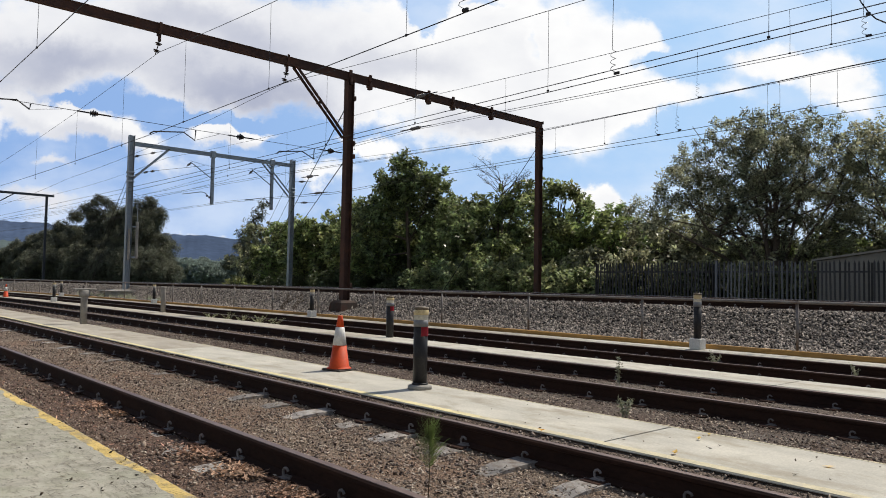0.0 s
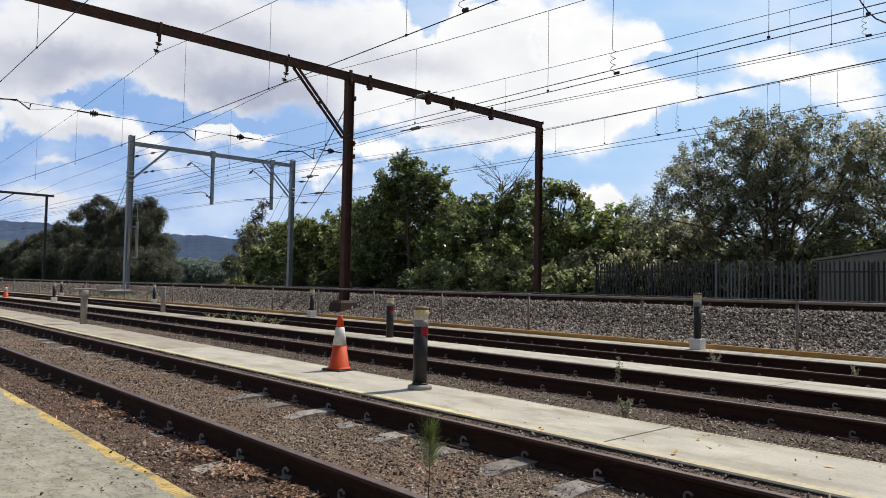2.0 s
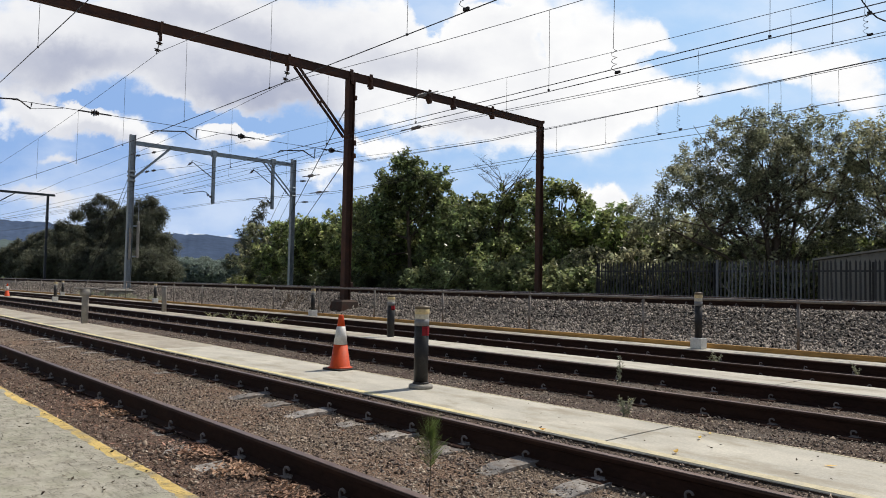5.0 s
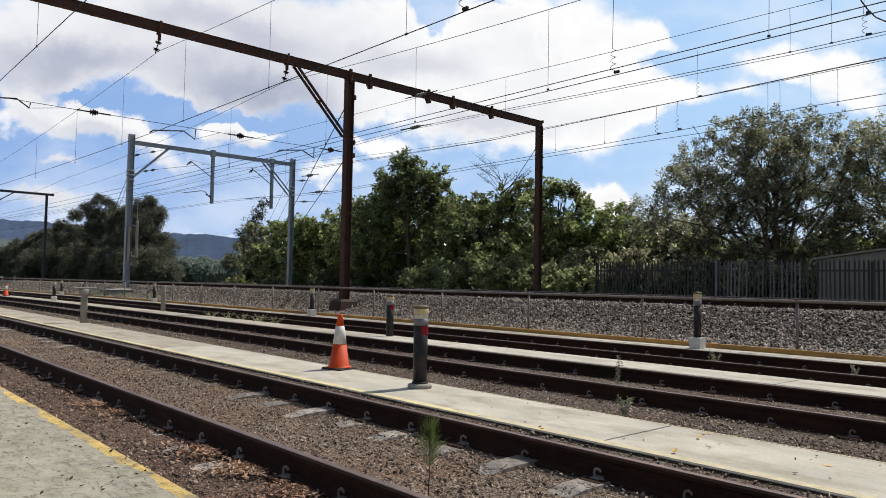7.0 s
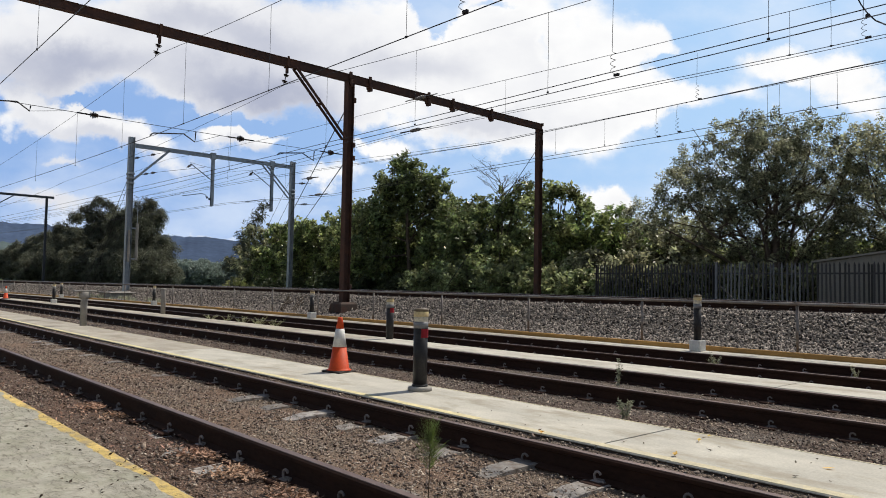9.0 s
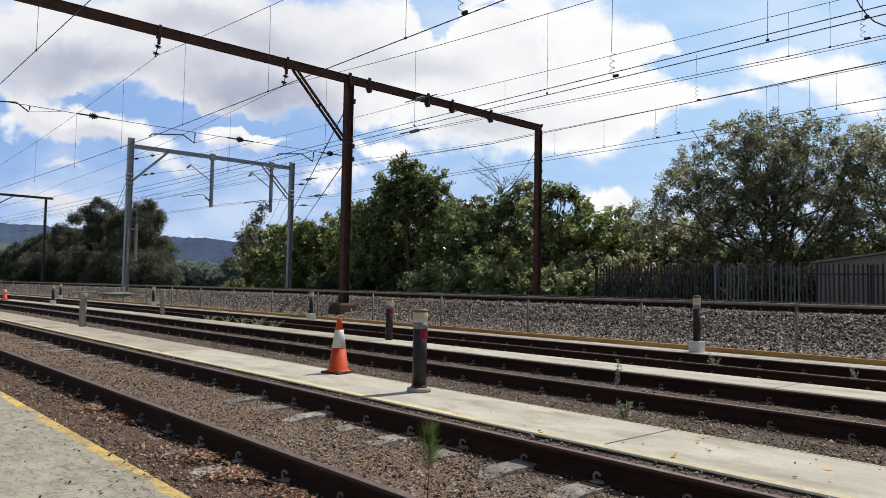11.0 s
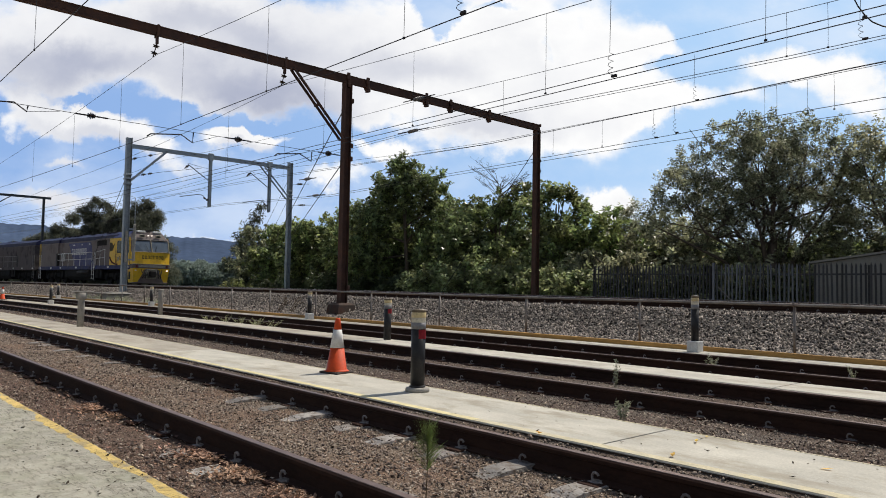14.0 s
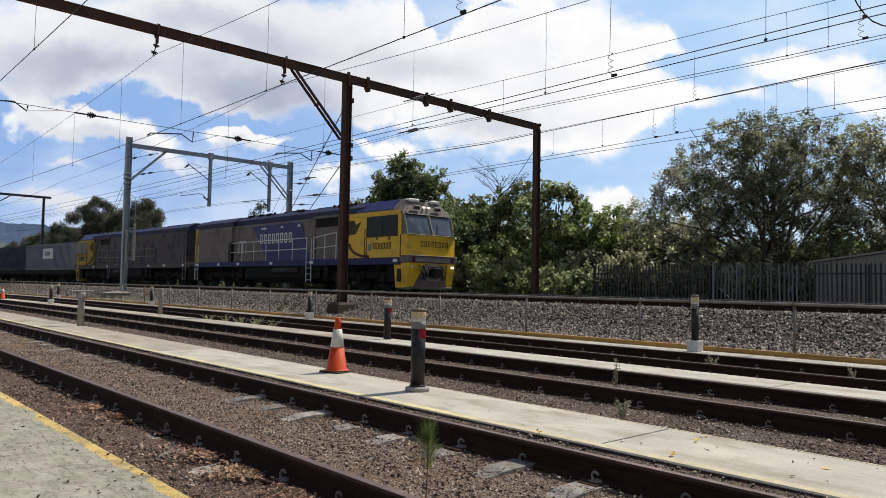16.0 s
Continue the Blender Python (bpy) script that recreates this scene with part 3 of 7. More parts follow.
rp("brace_tie", boxes((PX - 0.12, PX + 0.12, 12.65, 12.72, 6.98, 7.05)))
STAINED = mat("rust_stained_concrete", (0.062, 0.042, 0.032), 0.9, vary=0.3, scale=4, fine=50, bump=0.35, stain=(0.075, 0.03, 0.02), stain_amount=0.9, stain_scale=2.2, depth=0.006)
rp("footing", loft(bmesh.new(), [[(PX - w, 13.86 - w, z), (PX + w, 13.86 - w, z), (PX + w, 13.86 + w, z), (PX - w, 13.86 + w, z)] for z, w in ((-0.2, 0.40), (0.1, 0.37), (0.40, 0.32), (0.47, 0.24))]), STAINED, "rust-stained concrete footing")
for y in (7.39, 11.46):
    rp("hanger", boxes((PX - 0.05, PX + 0.05, y - 0.03, y + 0.03, 7.80, 8.09), (PX - 0.10, PX - 0.085, y - 0.05, y + 0.05, 7.98, 8.35), (PX + 0.085, PX + 0.10, y - 0.04, y + 0.04, 8.0, 8.34)))
    rp("insulator", insulator(bmesh.new(), (PX, y, 7.82), (PX - 0.05, y - 0.08, 7.42), 2, 0.1), INSUL, "brown suspension insulator")
for y, n in ((14.7, 0), (17.41, 4), (18.65, 0), (20.78, 0), (13.88, 0)):
    top = 8.365 - 0.0069 * y
    rp("bracket", boxes((PX - 0.11, PX + 0.11, y - 0.05, y + 0.05, top - 0.34, top + 0.03), (PX - 0.09, PX + 0.10, y - 0.02, y + 0.10, top - 0.42, top - 0.27), (PX + 0.08, PX + 0.14, y - 0.09, y + 0.03, top - 0.16, top + 0.07), bevel=0.012))
for z in (0.9, 5.3, 5.75, 7.3):
    rp("bolt_plate", boxes((PX - 0.16, PX + 0.16, 13.99, 14.08, z, z + 0.16), bevel=0.015))
    rp("bolt_plate", boxes((PX - 0.13, PX + 0.13, 23.9, 23.96, z + 0.8, z + 0.93), bevel=0.015))

# cross-span wire with pull-off arms, beside the portal
span = empty("cross_span_wire", pose(PX, 13.7, 0), "thin cross-span wire with insulators and pull-off arms", "overhead line wire", "overhead wires")


def sp(name, bm, material=WIRE, label=""):
    bm.transform(Matrix.Translation((-PX, -13.7, 0)))
    return part(name, bm, material, span, label)




def span_at(y):
    return Vector((PX, y, 5.45 + 0.0006 * (y - 8) ** 2))


sp("span_wire", tube(bmesh.new(), [span_at(-7.7 + 21.4 * i / 20) for i in range(21)], 0.008, 5))
for y in (5.75, 9.95, 13.2):
    a, b = span_at(y - 0.13), span_at(y + 0.13)
    sp("end_fitting", tube(bmesh.new(), [span_at(y - 0.42), span_at(y + 0.42)], 0.022, 6), WIRE)
    sp("insulator", insulator(bmesh.new(), a, b, 3, 0.1), INSUL, "brown strain insulator")
for y0, y1, y2, z in ((2.9, 3.93, 4.22, 5.30), (7.22, 8.18, 8.52, 5.14), (11.19, 12.1, 12.53, 5.12)):
    sp("pull_off_arm", tube(bmesh.new(), [(PX, y0, z), (PX, y0 + 0.1, z + 0.08), (PX, y1, z + 0.19), (PX, y2, z), (PX, y2 + 0.02, 5.44)], 0.02, 6))
    sp("steady_wire", tube(bmesh.new(), [(PX, y2, z), (PX, y2 + 0.75, 5.44)], 0.006, 5))


def galvanised_portal(x, yl, yr, base_l, base_r, top, boxes_on, label, paint=None):
    th = empty("portal_frame", pose(x, yl, 0), label, "overhead line portal", "portals over the tracks")

    def add(name, bm, material=paint or GALV, lab=""):
        bm.transform(Matrix.Translation((-x, -yl, 0)))
        return part(name, bm, material, th, lab)

    add("post", steel(bmesh.new(), (x, yl, base_l), (x, yl, top), 0.30, 0.31))
    add("post", steel(bmesh.new(), (x, yr, base_r), (x, yr, top - (0.1 if boxes_on else 0.53)), *((0.28, 0.30) if boxes_on else (0.2, 0.22))))
    bm = girder(x, yl + 0.15, yr - 0.15 if boxes_on else yr + 0.7, top - 0.60, top - 0.36, 0.08, 0.06)
    add("beam", bm)
    add("brace", steel(bmesh.new(), (x, yl + 0.15, top - 2.55), (x, yl + 2.25, top - 0.52), 0.12, 0.12))
    if not boxes_on:
        add("brace", steel(bmesh.new(), (x, yl + 5.2, top - 2.2), (x, yl + 7.6, top - 0.52), 0.10, 0.10))
    for dx in (-0.24, 0.24) if boxes_on else ():
        add("brace", steel(bmesh.new(), (x + dx, yr - 2.2, top - 0.52), (x + dx, yr - 0.15, top - 2.6), 0.07, 0.07))
    for y in ((yl + 5.05, yr - 1.55) if boxes_on else (yl + 5.0,)):
        add("drop_post", steel(bmesh.new(), (x, y, top - 0.30), (x, y, 5.88), 0.17, 0.18))
        add("drop_plate", boxes((x - 0.11, x + 0.11, y - 0.16, y + 0.16, top - 0.68, top - 0.26), bevel=0.01))
        add("cantilever", tube(bmesh.new(), [(x, y - 0.1, 7.55), (x, y - 1.45, 8.42)], 0.03, 8))
        add("cantilever", tube(bmesh.new(), [(x, y - 1.5, 8.50), (x, y - 0.9, 8.40), (x, y - 0.1, 8.30)], 0.012, 6))
        add("insulator", insulator(bmesh.new(), (x, y - 1.38, 8.40), (x, y - 1.70, 8.12), 3, 0.09), INSUL, "brown insulator")
        add("registration_arm", tube(bmesh.new(), [(x, y - 0.1, 6.25), (x, y - 0.45, 6.58), (x, y - 0.7, 6.62), (x, y - 1.9, 6.36)], 0.025, 6))
        add("insulator", insulator(bmesh.new(), (x, y - 0.1, 6.28), (x, y - 0.42, 6.45), 2, 0.09), INSUL, "brown insulator")
    for z in (7.3, 7.05, 6.75):
        add("bolt_plate", boxes((x - 0.19, x + 0.19, yl - 0.19, yl + 0.19, z, z + 0.10), bevel=0.01))
        add("bolt_plate", boxes((x - 0.17, x + 0.17, yr - 0.17, yr + 0.17, z + 0.1, z + 0.2), bevel=0.01))
    if boxes_on:
        for dy, z0, z1, w in ((-0.02, 2.15, 4.0, 0.10), (0.42, 2.25, 4.42, 0.14)):
            add("cable_duct", boxes((x + 0.17, x + 0.32, yl + dy - w / 2, yl + dy + w / 2, z0, z1), bevel=0.02), CEMENT, "pale grey cable duct cover")
        for z in (2.3, 4.1):
            add("duct_bracket", boxes((x + 0.05, x + 0.3, yl + 0.1, yl + 0.45, z, z + 0.08)))
        add("conduit", tube(bmesh.new(), [(x + 0.2, yl + 0.45, 4.3), (x + 0.2, yl + 0.42, 6.0), (x + 0.1, yl + 0.2, 6.1)], 0.02, 6))
        bm = boxes((x - 0.4, x + 1.0, yl - 0.9, yl + 0.6, -0.3, 0.44), (x + 0.2, x + 2.2, yl - 1.5, yl - 0.35, -0.3, 0.34), (x + 0.1, x + 2.3, yl - 1.6, yl - 0.25, 0.34, 0.40), bevel=0.02)
        add("footing", bm, CEMENT, "weathered concrete footing")
        # short cross wires with insulators, anchored on the near post
        for pts, spots in (([(x, yl, 8.1), (x, yl + 0.4, 8.38), (x, yl + 1.3, 8.68), (x, yl + 2.6, 9.1)], ((0.36, 8.36), (1.28, 8.67))), ([(x, yl, 7.15), (x, yl + 0.85, 7.45), (x, yl + 1.85, 7.71), (x, yl + 4.5, 8.3)], ((0.9, 7.46), (1.3, 7.57)))):
            add("cross_wire", tube(bmesh.new(), pts, 0.012, 5), WIRE)
            for dy, z in spots:
                add("insulator", insulator(bmesh.new(), (x, yl + dy - 0.16, z - 0.05), (x, yl + dy + 0.16, z + 0.05), 3, 0.085), INSUL, "brown strain insulator")
        for z, long in ((7.95, 1.5), (6.5, 1.9)):
            add("cross_wire", tube(bmesh.new(), [(x, yr, z), (x, yr + long, z + 0.18)], 0.014, 5), WIRE)
            add("insulator", insulator(bmesh.new(), (x, yr + long * 0.3, z + 0.05), (x, yr + long * 0.75, z + 0.14), 4, 0.085), INSUL, "brown strain insulator")
    stay = tube(bmesh.new(), [(x - 0.3, yl, 7.2), (x - 7.8, yl + cy(x - 7.8) - cy(x), 0.1)], 0.014, 5)
    add("stay_wire", stay, WIRE)
    stay = tube(bmesh.new(), [(x - 0.3, yl + 0.1, 7.0), (x - 7.4, yl + 0.25 + cy(x - 7.8) - cy(x), 0.1)], 0.012, 5)
    add("stay_wire", stay, WIRE)
    for z in (8.3, 6.9) if boxes_on else ():
        add("stay_wire", tube(bmesh.new(), [(x - 0.2, yr, z), (x - 0.2 - z * 0.95, yr, 0.2)], 0.012, 5), WIRE)
    return th


galvanised_portal(-44.0, 14.47, 25.25, -0.1, 0.1, 9.55, True, "galvanised grey steel portal with drop posts and cantilevers")
galvanised_portal(-86.5, 9.2, 19.85, -0.1, 0.1, 10.35, False, "distant dark steel portal over the curving line", DARK_STEEL)

# slanting guy wires from the rusty portal's middle post over the main lines into the trees
for z, x1, z1 in ((6.95, -52.70, 4.48), (5.14, -50.13, 4.75)):
    rp("guy_wire", tube(bmesh.new(), [(PX - 0.1, 13.75, z), (x1, 29.0, z1)], 0.018, 6), WIRE)
rp("stay_wire", tube(bmesh.new(), [(PX - 0.1, 23.8, 7.1), (-27, 23.8, 0.3)], 0.014, 6), WIRE)


# ---------- wires along the tracks ----------
def wire(points, r, label, name="contact_wire", droppers=(), jumpers=()):
    """A wire through (x, y, z) points. Droppers hang from it: (x, lower y, lower z)."""
    th = empty(name, pose(*points[0]), label, "overhead line wire", "overhead wires")
    inv = Matrix.Translation(-Vector(points[0]))
    bm = tube(bmesh.new(), points, r * 0.82, 6)
    bm.transform(inv)
    part("conductor", bm, WIRE, th)
    for x, z0, y, z1 in droppers:
        bm = tube(bmesh.new(), [(x, y, z0), (x + 0.008, y, (z0 + z1) / 2), (x, y, z1)], 0.0045, 5)
        box(bm, x - 0.022, x + 0.022, y - 0.012, y + 0.012, z1 - 0.016, z1 + 0.02)
        bm.transform(inv)
        part("dropper", bm, WIRE, th)
    for x, z0, y, z1 in jumpers:
        pts = [(x, y, z0), (x - 0.02, y, z1 + 0.47)] + [(x + 0.055 * math.sin(i * 1.2), y + 0.05 * math.cos(i * 1.2), z1 + 0.45 - 0.4 * i / 16) for i in range(16)] + [(x + 0.1, y, z1)]
        bm = tube(bmesh.new(), pts, 0.0055, 5)
        box(bm, x + 0.02, x + 0.14, y - 0.022, y + 0.022, z1 - 0.026, z1 + 0.026, 0.008)
        bm.transform(inv)
        part("jumper", bm, WIRE, th, "coiled jumper cable with a clamp")
    return th


def sag(x, a, b, za, zb, dip):
    k = (x - a) / (b - a)
    return za + (zb - za) * k - 4 * dip * k * (1 - k)


def line_xs(a, b, n=24):
    return [a + (b - a) * i / n for i in range(n + 1)]


FAR_X = [-26, -32, -38, -44, -52, -60, -70, -80, -86.5, -100, -120, -150]


def contact(y, heights, r, label, jumpers=()):
    """A contact wire through (x, z) pairs."""
    wire([(x, y + cy(x), z) for x, z in heights], r, label, "contact_wire", (), jumpers)


def catenary(y, z0, dip_r, z_right, dip_l, z44, label, contact_z, at, jumpers=()):
    """The messenger wire: hung at the rusty portal, sagging to both sides, with droppers at the given places."""
    pts = [(x, y, sag(x, 24, PX, z_right, z0, dip_r)) for x in line_xs(24, PX, 18)]
    pts += [(x, y + cy(x), sag(x, PX, -44, z0, z44, dip_l)) for x in line_xs(PX, -44, 10)[1:]]
    pts += [(x, y + cy(x), sag(x, -44, -86.5, z44, z44, 0.6)) for x in line_xs(-44, -86.5, 12)[1:]]
    drops = [(x, sag(x, 24, PX, z_right, z0, dip_r) if x > PX else sag(x, PX, -44, z0, z44, dip_l), y + cy(x), contact_z) for x in at]
    wire(pts, 0.0085, label, "messenger_wire", drops, jumpers)


def level(z, left=None):
    """Places and heights of a contact wire: level near by, and so high at the left."""
    left = z if left is None else left
    return [(26, z), (10, z), (0, z), (-10, z), (-20.5, z)] + [(x, z + (left - z) * min(1, (-20.5 - x) / 24)) for x in FAR_X]


contact(3.14, level(5.31), 0.010, "dark contact wire over the yard track by the platform")
catenary(3.14, 7.5, 0.8, 7.45, 0.1, 6.6, "dark messenger wire with droppers over the yard track by the platform", 5.31, (-4.5, -9.2, -14.9, -19))
contact(7.4, level(5.20, 5.5), 0.011, "dark contact wire over the middle yard track", ((-7.95, 5.75, 7.4, 5.24),))
catenary(7.4, 7.50, 0.83, 7.45, 0.02, 6.45, "dark messenger wire with droppers over the middle yard track", 5.20, (-4.6, -9.3, -14.0, -18.6, -23.4, -28.4, -34))
contact(11.3, level(5.16, 5.3), 0.010, "dark contact wire over the yard track below the bank")
contact(11.38, level(5.06, 5.1), 0.010, "dark contact wire beside its twin over the yard track")
catenary(11.4, 7.42, 0.86, 7.4, 0.15, 6.6, "dark messenger wire with droppers over the yard track below the bank", 5.10, (-3.2, -5.05, -9.6, -13.9, -18.0, -24.3), jumpers=((-8.0, 6.7, 11.4, 5.12),))
contact(16.9, [(26, 6.5), (0, 6.53), (-7, 6.55), (-13, 6.67), (-20.5, 6.84)] + [(x, 6.84 - 0.35 * min(1, (-20.5 - x) / 24)) for x in FAR_X], 0.010, "dark contact wire over the near main line")
contact(16.96, [(26, 6.45), (0, 6.48), (-7, 6.50), (-13, 6.62), (-20.5, 6.8)] + [(x, 6.8 - 0.6 * min(1, (-20.5 - x) / 24)) for x in FAR_X], 0.008, "thin wire beside the near main line's contact wire")
catenary(16.9, 7.93, 0.26, 7.5, 0.1, 8.5, "dark messenger wire with droppers over the near main line", 6.55, (-3.4, -6.1, -7.0, -16, -24.5, -30, -36), jumpers=((-5.43, 7.5, 16.9, 6.56),))
contact(20.9, [(26, 6.4), (0, 6.24), (-8, 6.19), (-15, 6.05), (-23, 5.96), (-32, 5.8), (-44, 6.2)] + [(x, 6.2) for x in FAR_X[4:]], 0.011, "dark contact wire over the far main line")
contact(20.85, [(26, 5.85), (0, 5.87), (-15, 5.9), (-23, 5.85), (-32, 5.7), (-44, 6.1)] + [(x, 6.1) for x in FAR_X[4:]], 0.010, "lower contact wire over the far main line")
catenary(20.9, 7.0, 0.03, 7.35, 0.1, 8.2, "dark messenger wire with droppers over the far main line", 6.1, (-3.5, -7.4, -8.1, -8.95, -9.3, -15.0, -17.2, -26, -31, -37), jumpers=((-11.5, 8.55, 20.9, 7.08), (-12.2, 7.02, 20.9, 6.15), (-12.95, 7.02, 20.9, 6.1)))
contact(20.95, [(26, 7.4), (0, 7.22), (-7, 7.16), (-13, 7.05), (-20.5, 6.95)] + [(x, 6.95 + 0.5 * min(1, (-20.5 - x) / 20)) for x in FAR_X], 0.011, "dark feeder wire beside the messenger wire")
contact(20.8, [(26, 7.2), (0, 7.12), (-7, 7.1), (-13, 7.0), (-20.5, 6.9)] + [(x, 6.9 + 0.4 * min(1, (-20.5 - x) / 20)) for x in FAR_X], 0.010, "dark feeder wire over the far main line")


def strain_insulator(x, y, z, long, label="dark strain insulator set into an overhead wire"):
    th = empty("strain_insulator", pose(x, y, z, 0, 0, turn_at(x)), label, "insulator", "strain insulators")
    part("rod", tube(bmesh.new(), [(-long, 0, 0.02), (long, 0, -0.02)], 0.018, 6), WIRE, th)
    part("shed_stack", insulator(bmesh.new(), (-long * 0.55, 0, 0), (long * 0.55, 0, 0), 7, 0.07), GLASS_SHED, th, "pale grey ribbed insulator body")


for x, y, z, long in ((-20.1, 16.75, 7.94, 0.9), (-20.6, 16.93, 6.85, 0.9), (-27.9, 16.9, 5.77, 0.7), (-33.5, 20.83, 5.88, 0.9)):
    strain_insulator(x, y, z, long)

# thick loop cable hung beside the near main line
loop = empty("loop_cable", pose(-5.4, 16.9, 7.0), "thick dark loop cable with a clamp on the wires", "overhead line cable", "overhead wires")
part("cable", tube(bmesh.new(), [(-0.18, 0, 0.55), (-0.09, 0, 0.32), (0.05, 0, 0.07), (0.19, 0, -0.11), (0.38, 0, -0.25), (0.71, 0, -0.41), (1.2, 0, -0.5)], 0.015, 6), WIRE, loop)
part("clamp", boxes((0.0, 0.09, -0.025, 0.025, 0.0, 0.07), bevel=0.01), WIRE, loop)
# ---------- bollards, posts, cones ----------
BLACK_TUBE = mat("black_bollard_tube", (0.016, 0.015, 0.016), 0.5, vary=0.3, scale=8, fine=60, bump=0.1, stain=(0.06, 0.055, 0.05), stain_scale=9)
LENS_PALE = mat("clouded_pale_lens", (0.56, 0.52, 0.43), 0.3, vary=0.25, scale=18, bump=0.1, spec=0.5)
LENS = mat("cream_bollard_lens", (0.60, 0.47, 0.24), 0.35, vary=0.2, scale=14, bump=0.05, spec=0.5)
CAP_BROWN = mat("dull_brown_cap", (0.15, 0.115, 0.075), 0.5, vary=0.25, scale=14, bump=0.1)
GREY_BAND = mat("grey_reflective_band", (0.20, 0.20, 0.205), 0.5, vary=0.15, scale=14, bump=0.05)
RED_BAND = mat("faded_red_reflector", (0.42, 0.03, 0.045), 0.45, vary=0.2, bump=0.05)
WHITE_BASE = mat("white_painted_base", (0.66, 0.64, 0.60), 0.8, vary=0.15, scale=9, bump=0.2, stain=(0.4, 0.36, 0.3), stain_scale=8)
CONE_ORANGE = mat("orange_cone_plastic", (0.56, 0.058, 0.008), 0.6, vary=0.16, scale=7, fine=40, bump=0.08, stain=(0.42, 0.06, 0.012), stain_scale=6, spec=0.3)
CONE_WHITE = mat("dirty_white_sleeve", (0.60, 0.58, 0.55), 0.5, vary=0.15, scale=9, bump=0.12, stain=(0.40, 0.37, 0.32), stain_scale=8)
CONE_BASE = mat("dark_rubber_base", (0.05, 0.04, 0.035), 0.85, vary=0.3, bump=0.3)


def ring(profile, n=24):
    return smooth_bm(lathe(bmesh.new(), profile, n))


def bollard(x, y, h, r, foot, red, z=0.0):
    label = {"flange": "black tube bollard with cream light lens and round cement foot", "none": "black tube bollard with cream lens on the walkway", "block": "black bollard lamp on a white concrete block"}[foot]
    th = empty("bollard", pose(x, y, z, 0, 0, 0), label, "bollard", "bollards along the walkways")
    b = 0.0
    if foot == "flange":
        part("foot", ring([(r * 1.68, 0), (r * 1.70, 0.028), (r * 1.6, 0.040), (r * 1.25, 0.046)]), CEMENT, th, "weathered round cement foot")
        part("collar", ring([(r * 1.14, 0.044), (r * 1.12, 0.062), (r * 1.03, 0.066)]), BLACK_TUBE, th)
        b = 0.06
    elif foot == "block":
        part("foot", boxes((-0.105, 0.105, -0.105, 0.105, 0, 0.19), bevel=0.01), WHITE_BASE, th, "white painted concrete block")
        b = 0.19
    part("tube", ring([(r, b), (r, h * 0.755)]), BLACK_TUBE, th, "scuffed black tube")
    part("band", ring([(r * 1.04, h * 0.755), (r * 1.04, h * 0.835)]), GREY_BAND, th)
    part("lens", ring([(r * 1.03, h * 0.895), (r * 1.05, h * 0.90), (r * 1.05, h * 0.955), (r, h * 0.96)]), LENS, th, "amber-cream upper lens")
    part("lower_lens", ring([(r * 1.0, h * 0.835), (r * 1.02, h * 0.84), (r * 1.02, h * 0.892), (r * 1.04, h * 0.895)]), LENS_PALE, th, "pale clouded lower lens")
    part("cap", ring([(r * 1.05, h * 0.958), (r * 1.07, h * 0.978), (r * 1.02, h * 0.992), (r * 0.3, h)]), CAP_BROWN, th, "dull brown cap")
    if red:
        bm = bmesh.new()
        vs = []
        for j in range(7):
            a = radians(-38 + 84 * j / 6)
            vs.append([bm.verts.new(((r + 0.004) * math.cos(a), (r + 0.004) * math.sin(a), h * k)) for k in (0.64, 0.75)])
        for a, c in zip(vs, vs[1:]):
            bm.faces.new((a[0], c[0], c[1], a[1]))
        bmesh.ops.solidify(bm, geom=bm.faces[:], thickness=-0.003)
        part("reflector", bm, RED_BAND, th, "faded red reflector strip")
    return th


bollard(-5.69, 4.80, 0.84, 0.073, "flange", True)
bollard(-11.46, 8.86, 0.82, 0.074, "none", True)
bollard(-6.60, 12.0, 1.00, 0.066, "block", False)
bollard(-19.4, 11.95, 0.86, 0.066, "block", False)
bollard(-32.6, 11.95, 0.86, 0.066, "block", False)
bollard(-35.2, 8.62 + cy(-35.2), 0.86, 0.066, "block", False)
bollard(-46.4, 12.0 + cy(-46.4), 0.86, 0.066, "block", False)
bollard(-62.0, 12.0 + cy(-62), 0.86, 0.066, "block", False)


def stub_post(x, y, h, plate):
    th = empty("stub_post", pose(x, y, 0), "pale concrete stub post with a flat top plate" if plate else "pale round concrete stub post", "post", "stub posts along the walkways")
    part("shaft", ring([(0.075, 0), (0.075, h - 0.03), (0.07, h - 0.02)]), CEMENT, th)
    if plate:
        part("collar", ring([(0.09, h - 0.17), (0.115, h - 0.15), (0.12, h - 0.01)]), CEMENT, th)
        part("top_plate", boxes((-0.10, 0.10, -0.24, 0.24, h - 0.01, h + 0.025), bevel=0.008), CEMENT, th, "flat plate across the post")
    else:
        part("cap", ring([(0.085, h - 0.02), (0.085, h + 0.01), (0.06, h + 0.03)]), CEMENT, th)


stub_post(-18.1, 5.03, 0.80, True)
stub_post(-23.6, 8.95, 0.80, False)


